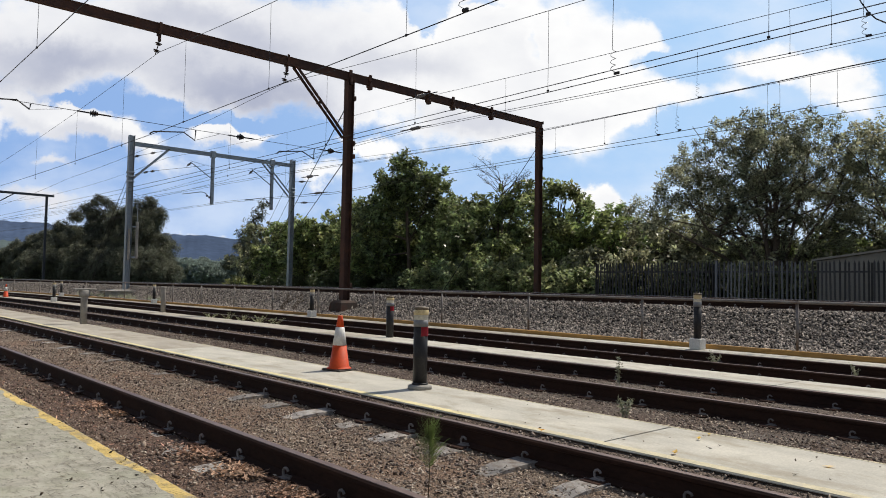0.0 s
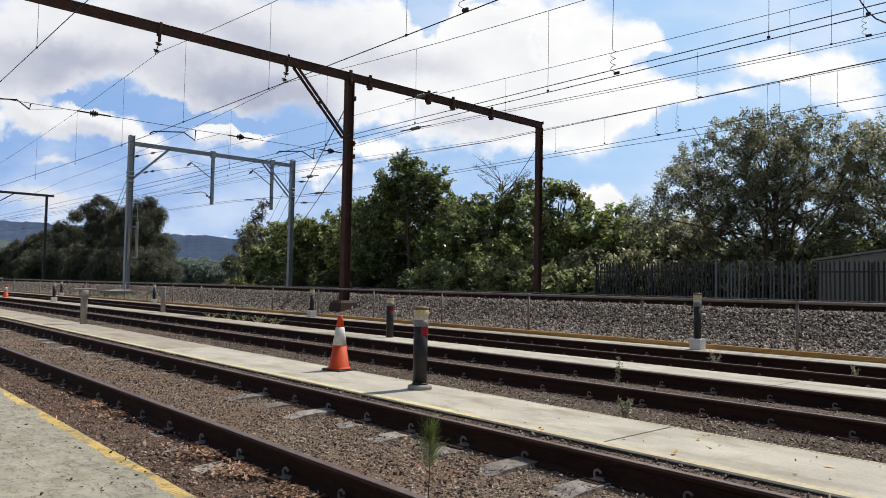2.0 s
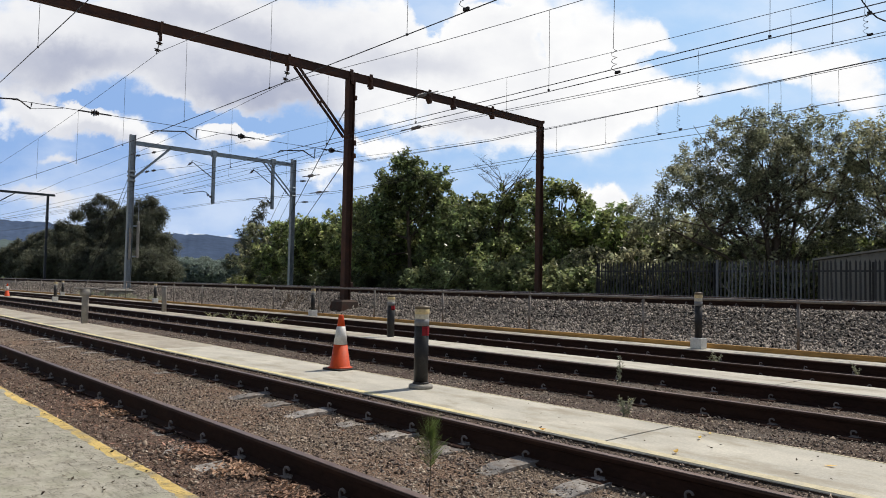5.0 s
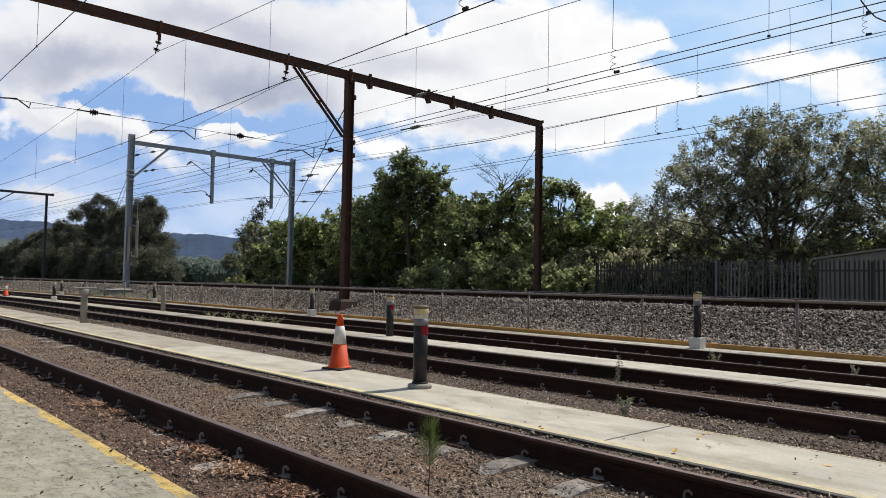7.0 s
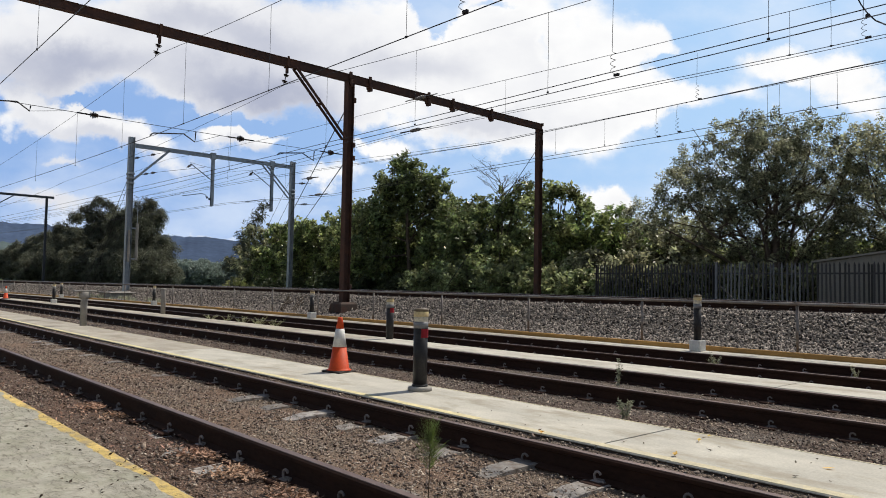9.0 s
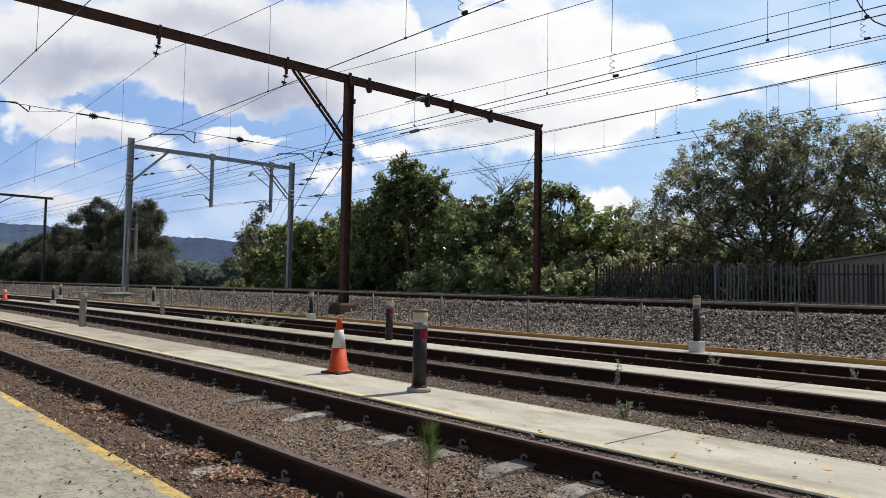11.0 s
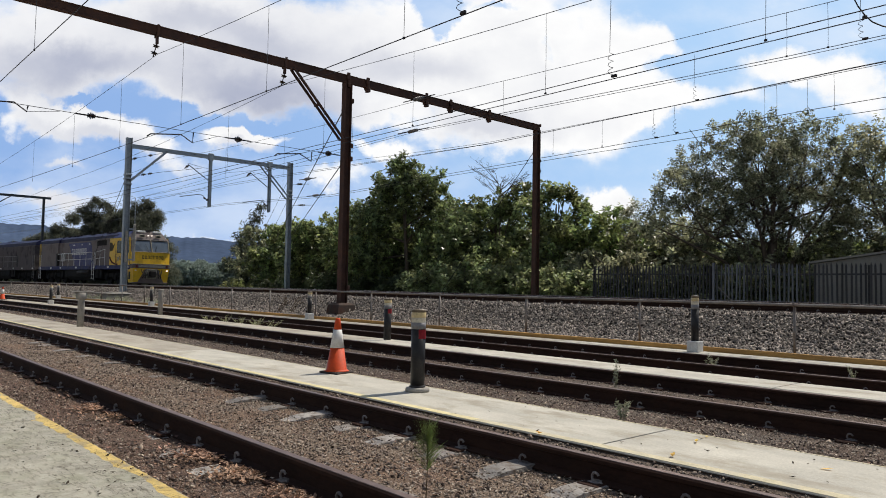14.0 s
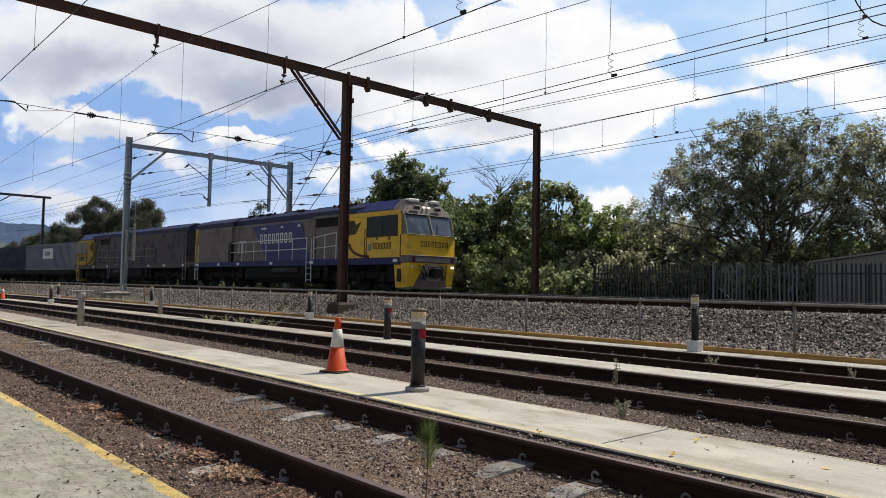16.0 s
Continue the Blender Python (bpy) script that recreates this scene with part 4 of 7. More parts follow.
def cone(x, y, h, turn):
    th = empty("traffic_cone", pose(x, y, 0, 0, 0, turn), "orange traffic cone with a dirty white sleeve on a dark base", "traffic cone", "traffic cones")
    r = lambda z: 0.125 - (0.125 - 0.028) * (z - 0.03) / (h - 0.03)
    part("base", boxes((-0.155, 0.155, -0.155, 0.155, 0, 0.024), bevel=0.012), CONE_BASE, th, "dark rubber base plate")
    a, b = h * 0.46, h * 0.79
    part("lower_body", ring([(0.155, 0.026), (0.14, 0.034), (r(0.05), 0.05), (r(a), a)]), CONE_ORANGE, th)
    part("sleeve", ring([(r(a) + 0.003, a), (r(b) + 0.003, b)]), CONE_WHITE, th, "dirty white reflective sleeve")
    part("upper_body", ring([(r(b), b), (r(h) + 0.002, h - 0.01), (r(h) - 0.006, h)]), CONE_ORANGE, th)


cone(-7.46, 5.0, 0.665, 12)
cone(-43.4, 8.24, 0.67, 40)
# ---------- train ----------
LOCO_YELLOW = mat("yellow_loco_paint", (0.76, 0.46, 0.018), 0.45, vary=0.1, scale=2, fine=30, bump=0.04, stain=(0.33, 0.20, 0.05), stain_amount=0.5, stain_scale=2.5, spec=0.5)
LOCO_BLUE = mat("blue_loco_paint", (0.014, 0.019, 0.14), 0.5, vary=0.15, scale=2, fine=30, bump=0.03, stain=(0.03, 0.03, 0.08), stain_amount=0.4, stain_scale=2, spec=0.5)
LOCO_GREY = mat("dusty_grey_loco_paint", (0.172, 0.143, 0.134), 0.7, vary=0.15, scale=1.5, fine=25, bump=0.05, stain=(0.075, 0.054, 0.047), stain_amount=0.7, stain_scale=1.0, spec=0.4)
SILL_BLUE = mat("dusty_dark_blue_paint", (0.022, 0.027, 0.11), 0.6, vary=0.2, scale=2, fine=30, bump=0.04, stain=(0.03, 0.026, 0.03), stain_amount=0.7, stain_scale=1.5)
DUSTY = mat("dusty_pale_edge", (0.30, 0.28, 0.22), 0.7, vary=0.2, scale=4, bump=0.05)
MAROON = mat("maroon_paint", (0.10, 0.02, 0.022), 0.6, vary=0.15, bump=0.04)
SOOT = mat("sooty_olive_smear", (0.07, 0.052, 0.018), 0.75, vary=0.5, scale=5, fine=30, bump=0.05)
LOCO_DARK = mat("grimy_underframe", (0.011, 0.010, 0.010), 0.9, vary=0.4, scale=4, fine=30, bump=0.3, stain=(0.022, 0.018, 0.016), stain_scale=3)
LOCO_GLASS = mat("dark_cab_glass", (0.012, 0.009, 0.008), 0.22, vary=0.1, bump=0, spec=0.2)
LOCO_GRIME = mat("oily_grey_loco_paint", (0.098, 0.082, 0.082), 0.75, vary=0.2, scale=1.2, fine=20, bump=0.05, stain=(0.028, 0.023, 0.024), stain_amount=0.9, stain_scale=0.9, spec=0.3)
DULL_YELLOW = mat("grimy_yellow_loco_paint", (0.40, 0.27, 0.04), 0.65, vary=0.2, scale=2, fine=30, bump=0.04, stain=(0.10, 0.075, 0.045), stain_amount=0.9, stain_scale=1.6, spec=0.3)
GREY_RAIL = mat("grimy_rail_paint", (0.22, 0.21, 0.20), 0.6, vary=0.2, bump=0.05)
# blue-grey of the reflected sky is in the base colour, under a real gloss
SCREEN = mat("sky_tinted_windscreen", (0.085, 0.105, 0.13), 0.16, vary=0.2, scale=2, bump=0, spec=0.6)
LOCO_ROOF = mat("sooty_navy_roof", (0.015, 0.018, 0.065), 0.6, vary=0.25, scale=2, fine=20, bump=0.1, stain=(0.03, 0.026, 0.025), stain_scale=2)
TANK = mat("dusty_tank_paint", (0.03, 0.027, 0.027), 0.7, vary=0.3, scale=3, fine=30, bump=0.1)
WHITE_PAINT = mat("white_rail_paint", (0.70, 0.70, 0.68), 0.5, vary=0.1, bump=0.05)
BLACK_PAINT = mat("black_paint", (0.02, 0.02, 0.02), 0.6, vary=0.2, bump=0.1)
LAMP_ON = glow("lit_headlight", (1.0, 0.86, 0.74), 1.1)
BOX_GREY = mat("grey_container_paint", (0.175, 0.185, 0.225), 0.65, vary=0.1, scale=1.2, fine=20, bump=0.05, stain=(0.22, 0.2, 0.18), stain_amount=0.4, stain_scale=1.5)
BOX_BLUE = mat("blue_container_paint", (0.018, 0.028, 0.06), 0.65, vary=0.12, scale=1.2, fine=20, bump=0.05, stain=(0.10, 0.09, 0.09), stain_amount=0.4, stain_scale=1.5)


def wheel_mesh():
    bm = bmesh.new()
    lathe(bm, [(0.10, -0.07), (0.16, -0.07), (0.20, -0.03), (0.44, -0.03), (0.47, -0.07), (0.50, -0.06), (0.51, 0.05), (0.54, 0.06), (0.54, 0.085), (0.12, 0.085)], 22)
    bm.transform(Matrix.Rotation(radians(90), 4, "X"))
    me = bpy.data.meshes.new("wheel")
    bm.to_mesh(me)
    bm.free()
    me.materials.append(LOCO_DARK)
    return me


WHEEL_ME = wheel_mesh()


def bogie(parent, x, axles, r=0.54):
    bm = bmesh.new()
    half = axles[-1] + 0.62
    for s in (-1, 1):
        box(bm, x - half, x + half, s * 1.02 - 0.07, s * 1.02 + 0.07, 0.55, 0.86, 0.03)
        for a in axles:
            box(bm, x + a - 0.17, x + a + 0.17, s * 1.08 - 0.08, s * 1.08 + 0.08, 0.32, 0.72, 0.03)
            cyl(bm, (x + a + 0.34, s * 1.06, 0.5), (x + a + 0.34, s * 1.06, 0.95), 0.09, n=10)
            cyl(bm, (x + a - 0.34, s * 1.06, 0.5), (x + a - 0.34, s * 1.06, 0.95), 0.09, n=10)
    box(bm, x - half * 0.8, x + half * 0.8, -0.95, 0.95, 0.6, 0.8)
    fr = part("bogie", bm, LOCO_DARK, parent, "grimy black bogie frame")
    for a in axles:
        for s in (-1, 1):
            share("wheel", WHEEL_ME, fr, pose(x + a, s * 0.76, r, 0, 0, 0 if s < 0 else 180) @ Matrix.Scale(r / 0.51, 4))
    return fr


def body_section(x0, x1, w, z0, z1, zr, wr, bm=None):
    """A hood with chamfered roof edges, between x0 and x1."""
    bm = bm or bmesh.new()
    s = [(-w, z0), (w, z0), (w, z1), (wr, zr), (-wr, zr), (-w, z1)]
    return loft(bm, [[(x, y, z) for y, z in s] for x in (x0, x1)])


def rails(th, d0, d1, z_top0, z_top1, posts, y, paint):
    f = lambda d: 10.35 - d
    for k, z in ((1.0, 0), (0.5, 0)):
        pts = [(f(d0), y, 1.48 + (z_top0 - 1.48) * k), (f(d1), y, 1.48 + (z_top1 - 1.48) * k)]
        part("handrail", tube(bmesh.new(), pts, 0.023, 6), paint, th, "painted steel handrail")
    for i in range(posts):
        k = i / (posts - 1)
        d = d0 + (d1 - d0) * k
        part("handrail_post", tube(bmesh.new(), [(f(d), y, 1.46), (f(d), y, z_top0 + (z_top1 - z_top0) * k)], 0.022, 6), paint, th)


def letter_bars(th, x0, x1, z0, z1, y, n, material, name="lettering", axis="x", slant=0.0):
    """Plain open frames of thin bars in place of a name."""
    bm = bmesh.new()
    step = (x1 - x0) / n
    for i in range(n):
        a, b = x0 + step * (i + 0.18), x0 + step * (i + 0.82)
        k = min(step * 0.16, (z1 - z0) * 0.2)
        forms = ((a, a + k, z0, z1), (b - k, b, z0, z1), (a + k, b - k, z0, z0 + k), (a + k, b - k, z1 - k, z1))
        for u0, u1, v0, v1 in forms:
            if axis == "x":
                box(bm, u0, u1, y - 0.006, y + 0.006, v0, v1)
            else:
                box(bm, y - 0.006, y + 0.006, u0, u1, v0, v1)
    return part(name, bm, material, th, "plain lettering bars")


def locomotive(label, blue_panel, LOCO_GREY, LOCO_YELLOW, RAIL_PAINT):
    th = empty("locomotive", pose(-300, 20.87, 0.82), label, "locomotive", "train vehicles")
    f = lambda d: 10.35 - d
    part("sill", boxes((-10.45, 10.30, -1.47, 1.47, 1.16, 1.48), bevel=0.02), SILL_BLUE if blue_panel else LOCO_GREY, th, "dark side sill")
    # hood and rear section
    part("engine_hood", body_section(f(15.7), f(3.85), 1.30, 1.48, 3.50, 3.92, 1.05), LOCO_GREY, th, "dusty grey engine hood")
    part("roof", body_section(f(15.7), f(3.0), 1.26, 3.56, 3.86, 4.12, 0.8), LOCO_ROOF, th, "sooty navy roof")
    part("radiator_section", body_section(f(20.6), f(15.7), 1.46, 1.48, 3.46, 3.86, 1.15), LOCO_GREY, th, "dusty grey radiator section")
    part("radiator_roof", body_section(f(20.7), f(15.6), 1.40, 3.58, 3.84, 4.08, 0.95), LOCO_ROOF, th)
    for i in range(6):
        x = f(16.2 + i * 0.75)
        part("roof_fan", boxes((x - 0.3, x + 0.3, -0.7, 0.7, 4.08, 4.16), bevel=0.02), LOCO_DARK, th)
    part("exhaust_hatch", boxes((f(11.5), f(9.5), -0.5, 0.5, 4.1, 4.24), bevel=0.04), LOCO_DARK, th)
    part("roof_hatch", boxes((f(8), f(6.2), -0.6, 0.6, 4.1, 4.2), bevel=0.04), LOCO_DARK, th)
    for d in (4.6, 5.4, 9.0, 12.4, 13.3, 14.5):
        part("roof_box", boxes((f(d + 0.25), f(d - 0.25), -0.95, -0.35, 4.02, 4.17), bevel=0.03), LOCO_DARK, th)
    for d in (4.2, 6.0, 9.4, 11.8):
        part("lifting_eye", boxes((f(d + 0.05), f(d - 0.05), -0.9, -0.8, 4.05, 4.2), bevel=0.01), LOCO_DARK, th)
    for s in (-1, 1):
        part("vent", boxes((f(6.9), f(5.0), s * 1.31 - 0.012, s * 1.31 + 0.012, 3.08, 3.52)), LOCO_DARK, th, "dark air intake grille")
        part("vent_hood", boxes((f(7.0), f(3.9), s * 1.30 - 0.10, s * 1.30 + 0.10, 3.5, 3.64), bevel=0.02), LOCO_GREY, th)
        for i in range(0 if blue_panel else 7):
            d = 15.0 - i * 1.35
            part("hood_door", boxes((f(d), f(d - 1.25), s * 1.31 - 0.01, s * 1.31 + 0.01, 1.56, 3.08), bevel=0.004), LOCO_GREY, th)
        for i in range(0 if blue_panel else 5):
            d = 20.4 - i * 0.92
            part("radiator_panel", boxes((f(d), f(d - 0.85), s * 1.47 - 0.008, s * 1.47 + 0.008, 2.5, 3.40), bevel=0.004), LOCO_GREY, th)
        if blue_panel:
            part("rear_corner", boxes((f(20.62), f(20.15), s * 1.475 - 0.008, s * 1.475 + 0.008, 1.5, 3.6)), DULL_YELLOW, th, "grimy yellow rear corner")
            for d in (14.15, 14.65):
                hoop = [(f(d + 0.17), s * 1.42, 1.9), (f(d + 0.17), s * 1.42, 2.5), (f(d + 0.1), s * 1.42, 2.62), (f(d - 0.1), s * 1.42, 2.62), (f(d - 0.17), s * 1.42, 2.5), (f(d - 0.17), s * 1.42, 1.9)]
                part("hoop_rail", tube(bmesh.new(), hoop, 0.03, 6), RAIL_PAINT, th)
            for d in (13.4, 15.1, 6.95):
                part("panel_seam", boxes((f(d), f(d - 0.03), s * 1.30 - 0.006, s * 1.30 + 0.006, 1.5, 3.46)), LOCO_DARK, th)
        part("doorway", boxes((f(16.0), f(15.68), s * 1.2 - 0.3, s * 1.2 + 0.282, 1.48, 2.62)), BLACK_PAINT, th)
        if blue_panel:
            bm = bmesh.new()
            y = s * 1.325
            prof = [(f(11.72), 1.50), (f(7.44), 1.50), (f(8.23), 3.44), (f(13.4), 3.44)]
            loft(bm, [[(x, yy, z) for x, z in prof] for yy in (y - 0.004, y + 0.004)])
            part("side_panel", bm, LOCO_BLUE, th, "slanted blue livery panel")
            letter_bars(th, f(12.6), f(9.1), 2.42, 2.95, s * 1.337, 8, WHITE_PAINT)
            for d in (12.4, 12.1, 10.3, 8.6):
                part("vent_mark", boxes((f(d), f(d - 0.22), s * 1.332 - 0.006, s * 1.332 + 0.006, 3.22, 3.32)), WHITE_PAINT, th)
        rails(th, 7.5, 15.75, 2.58, 2.55, 7, s * 1.45, RAIL_PAINT)
        rails(th, 4.9, 6.85, 2.75, 2.56, 3, s * 1.45, RAIL_PAINT)
        for d in (7.05, 7.50, 20.15, 20.58):
            part("step_rail", tube(bmesh.new(), [(f(d), s * 1.46, 0.35), (f(d), s * 1.47, 2.57)], 0.024, 6), RAIL_PAINT, th)
        for d0, d1 in ((7.05, 7.50), (20.15, 20.58)):
            for z in (0.45, 0.75, 1.05, 1.35):
                part("rung", tube(bmesh.new(), [(f(d0), s * 1.465, z), (f(d1), s * 1.465, z)], 0.016, 5), RAIL_PAINT, th)
        for z in (0.4, 0.7, 1.0):
            part("step", boxes((f(7.46), f(7.08), s * 1.33 - 0.12, s * 1.33 + 0.12, z, z + 0.03)), LOCO_DARK, th)
        for d in (0.35, 4.1, 7.0, 11.0, 14.8, 17.3, 20.2):
            part("marker_plate", boxes((f(d) - 0.15, f(d) + 0.15, s * 1.478 - 0.008, s * 1.478 + 0.008, 1.26, 1.40)), WHITE_PAINT, th)
    # cab
    bm = body_section(f(3.9), f(0.0), 1.47, 1.48, 3.36, 3.38, 1.44)
    cab = part("cab", bm, LOCO_YELLOW, th, "bright yellow cab side")
    bm = loft(bmesh.new(), [[(f(3.4), -1.44, 3.36), (f(3.4), 1.44, 3.36), (f(3.4), 1.40, 3.62), (f(3.4), 0.95, 4.06), (f(3.4), -0.95, 4.06), (f(3.4), -1.40, 3.62)],
                            [(f(0.55), -1.44, 3.36), (f(0.55), 1.44, 3.36), (f(0.55), 1.40, 3.62), (f(0.55), 0.92, 4.10), (f(0.55), -0.92, 4.10), (f(0.55), -1.40, 3.62)],
                            [(f(-0.05), -1.44, 3.36), (f(-0.05), 1.44, 3.36), (f(-0.0), 1.38, 3.48), (f(0.2), 0.95, 3.98), (f(0.2), -0.95, 3.98), (f(-0.0), -1.38, 3.48)]])
    part("cab_roof", bm, LOCO_GREY, cab, "grey cab roof with sloping edges")
    for s in (-1, 1):
        bm = loft(bmesh.new(), [[(x, s * 1.425, 3.62), (x, s * 1.43, 3.60), (x, s * 0.97, 4.08), (x, s * 0.95, 4.07)] for x in (f(3.4), f(0.7))])
        part("roof_band", bm, LOCO_BLUE, cab, "blue band along the cab roof")
        part("yellow_band", boxes((f(3.9), f(0.1), s * 1.45 - 0.01, s * 1.45 + 0.012, 3.38, 3.56)), LOCO_YELLOW, cab)
        part("side_window", boxes((f(2.40), f(0.22), s * 1.475 - 0.012, s * 1.475 + 0.012, 2.44, 3.34)), LOCO_GLASS, cab, "dark cab side window")
        part("window_frame", boxes((f(1.32), f(1.26), s * 1.485 - 0.012, s * 1.485 + 0.012, 2.46, 3.30), (f(2.4), f(0.2), s * 1.48 - 0.01, s * 1.48 + 0.012, 2.42, 2.46)), BLACK_PAINT, cab)
        part("cab_door_seam", boxes((f(2.46), f(2.42), s * 1.473 - 0.006, s * 1.473 + 0.006, 1.6, 3.3)), BLACK_PAINT, cab)
        bm = tube(bmesh.new(), [(f(3.75 - 1.5 * (1 - math.cos(a))), s * 1.47, 2.15 - 0.62 * math.sin(a)) for a in (0.1 * i * math.pi / 2 for i in range(11))], 0.065, 6)
        part("swoosh", bm, MAROON, cab, "dark curved livery stripe")
        smear = [(f(3.88), 2.55), (f(3.3), 2.6), (f(2.95), 3.05), (f(2.85), 3.2), (f(3.25), 3.02), (f(3.45), 3.24), (f(3.88), 3.26)]
        part("soot_smear", loft(bmesh.new(), [[(x, y, z) for x, z in smear] for y in (s * 1.468, s * 1.474)]), SOOT, cab, "sooty smear behind the window")
        letter_bars(cab, f(1.95), f(0.62), 1.86, 2.14, s * 1.476, 6, BLACK_PAINT, "number_bars")
        part("crest", boxes((f(2.3), f(2.08), s * 1.474 - 0.005, s * 1.474 + 0.005, 1.80, 2.1), bevel=0.01), GREY_RAIL, cab, "small grey crest")
        part("cab_handrail", tube(bmesh.new(), [(f(2.52), s * 1.50, 1.6), (f(2.52), s * 1.53, 1.7), (f(2.52), s * 1.53, 2.7), (f(2.52), s * 1.50, 2.8)], 0.018, 6), MAROON, cab, "maroon grab rail by the cab door")
        part("window_drip", boxes((f(1.72), f(1.62), s * 1.476 - 0.004, s * 1.476 + 0.006, 2.28, 2.43), (f(0.85), f(0.72), s * 1.476 - 0.004, s * 1.476 + 0.006, 2.24, 2.43)), SOOT, cab, "dark drips below the window")
        part("corner_seam", boxes((f(0.05), f(0.0), s * 1.472 - 0.006, s * 1.472 + 0.008, 1.5, 2.46)), BLACK_PAINT, cab)
        part("window_sill", boxes((f(2.44), f(0.18), s * 1.485 - 0.012, s * 1.485 + 0.02, 2.40, 2.43), bevel=0.005), SOOT, cab)
        part("number_board", boxes((f(0.02), f(-0.06), s * 0.62 - 0.2, s * 0.62 + 0.2, 3.60, 3.80), bevel=0.02), DUSTY, cab, "pale rim of a number board")
    # nose
    z = lambda *p: p
    bm = loft(bmesh.new(), [[(f(0.02), -1.46, zz), (f(0.02), 1.46, zz), (f(-dx * 0.72), 1.40, zz), (f(-dx), 0.7, zz), (f(-dx), -0.7, zz), (f(-dx * 0.72), -1.40, zz)] for zz, dx in ((1.56, 0.52), (2.46, 0.50))])
    part("nose_panel", bm, LOCO_YELLOW, cab, "yellow nose panel")
    letter_bars(cab, -0.80, 0.88, 1.95, 2.20, f(-0.508), 8, BLACK_PAINT, "lettering", "y")
    bm = loft(bmesh.new(), [[(f(0.05), -1.44, zz), (f(0.05), 1.44, zz), (f(-dx * 0.7), 1.38, zz), (f(-dx), 0.7, zz), (f(-dx), -0.7, zz), (f(-dx * 0.7), -1.38, zz)] for zz, dx in ((2.46, 0.42), (3.38, 0.06))])
    part("windscreen_frame", bm, LOCO_GREY, cab, "grey windscreen surround")
    for s in (-1, 1):
        bm = loft(bmesh.new(), [[(f(-dx) + 0.006, s * 0.07, zz), (f(-dx) + 0.006, s * 0.68, zz), (f(-dx * 0.72) + 0.012, s * 1.32, zz), (f(-dx * 0.72) - 0.02, s * 1.32, zz), (f(-dx) - 0.02, s * 0.68, zz), (f(-dx) - 0.02, s * 0.07, zz)] for zz, dx in ((2.54, 0.40), (3.30, 0.10))])
        part("windscreen", bm, SCREEN, cab, "glossy windscreen pane with reflected sky in its colour")
        part("wiper", tube(bmesh.new(), [(f(-0.44), s * 0.25, 2.5), (f(-0.26), s * 0.45, 3.05)], 0.012, 5), BLACK_PAINT, cab)
        part("roof_vent", boxes((f(-0.02), f(-0.075), s * 0.62 - 0.16, s * 0.62 + 0.16, 3.63, 3.77), bevel=0.02), BLACK_PAINT, cab)
        part("visor", boxes((f(0.0), f(-0.14), s * 0.66 - 0.62, s * 0.66 + 0.62, 3.34, 3.40), bevel=0.015), BLACK_PAINT, cab, "dark strip above the windscreen")
        part("pillar", tube(bmesh.new(), [(f(-0.33), s * 1.36, 2.5), (f(-0.08), s * 1.38, 3.36)], 0.03, 6), DUSTY, cab, "pale windscreen pillar")
        part("marker_light", boxes((f(-0.02), f(-0.08), s * 1.16 - 0.035, s * 1.16 + 0.035, 3.57, 3.64), bevel=0.01), WHITE_PAINT, cab, "pale marker light")
        part("headlight", smooth_bm(cyl(bmesh.new(), (f(0.12), s * 0.14, 3.74), (f(-0.02), s * 0.14, 3.74), 0.042, n=16)), LAMP_ON, cab, "lit headlight")
    part("centre_pillar", tube(bmesh.new(), [(f(-0.44), 0, 2.5), (f(-0.11), 0, 3.36)], 0.035, 6), DUSTY, cab, "pale pillar between the windscreens")
    part("nose_shelf", boxes((f(0.1), f(-0.54), -1.42, 1.42, 2.45, 2.485), bevel=0.012), DUSTY, cab, "dusty edge above the nose")
    part("nose_lip", boxes((f(0.1), f(-0.53), -1.40, 1.40, 1.545, 1.575), bevel=0.01), DUSTY, cab, "dusty edge below the nose")
    part("bumper_panel", boxes((f(-0.46), f(-0.515), -1.0, 1.0, 1.30, 1.48), *[(f(-0.515), f(-0.525), -0.98, 0.98, z, z + 0.015) for z in (1.33, 1.37, 1.41, 1.45)], bevel=0.004), GREY_RAIL, th, "ribbed grey bumper panel")
    for s in (-1, 1):
        part("bumper_end", boxes((f(-0.44), f(-0.512), s * 1.15 - 0.08, s * 1.15 + 0.08, 1.28, 1.5), bevel=0.01), MAROON, th, "maroon bumper end")
        part("roof_fairing", boxes((f(0.42), f(0.12), s * 0.62 - 0.3, s * 0.62 + 0.3, 3.96, 4.10), bevel=0.03), WHITE_PAINT, cab, "white roof fairing")
    part("bumper_strip", boxes((f(0.1), f(-0.50), -1.47, 1.47, 1.24, 1.55), bevel=0.05), LOCO_GREY, th, "grey bumper beam")
    bm = bmesh.new()
    box(bm, f(0.5), f(0.25), -0.2, 0.2, 4.04, 4.12, 0.02)
    for i in range(3):
        cyl(bm, (f(0.40), -0.13 + i * 0.13, 4.16), (f(0.12), -0.13 + i * 0.13, 4.16), 0.025, 0.045, 10)
    part("horns", bm, BLACK_PAINT, th, "short row of black air horns")
    # pilot
    bm = loft(bmesh.new(), [[(f(0.5), -1.42, 1.26), (f(0.5), 1.42, 1.26), (f(-0.42), 1.40, 1.26), (f(-0.46), -1.40, 1.26)], [(f(0.45), -1.36, 0.16), (f(0.45), 1.36, 0.16), (f(-0.30), 1.30, 0.16), (f(-0.30), -1.30, 0.16)]])
    pilot = part("pilot", bm, LOCO_YELLOW, th, "yellow pilot plate")
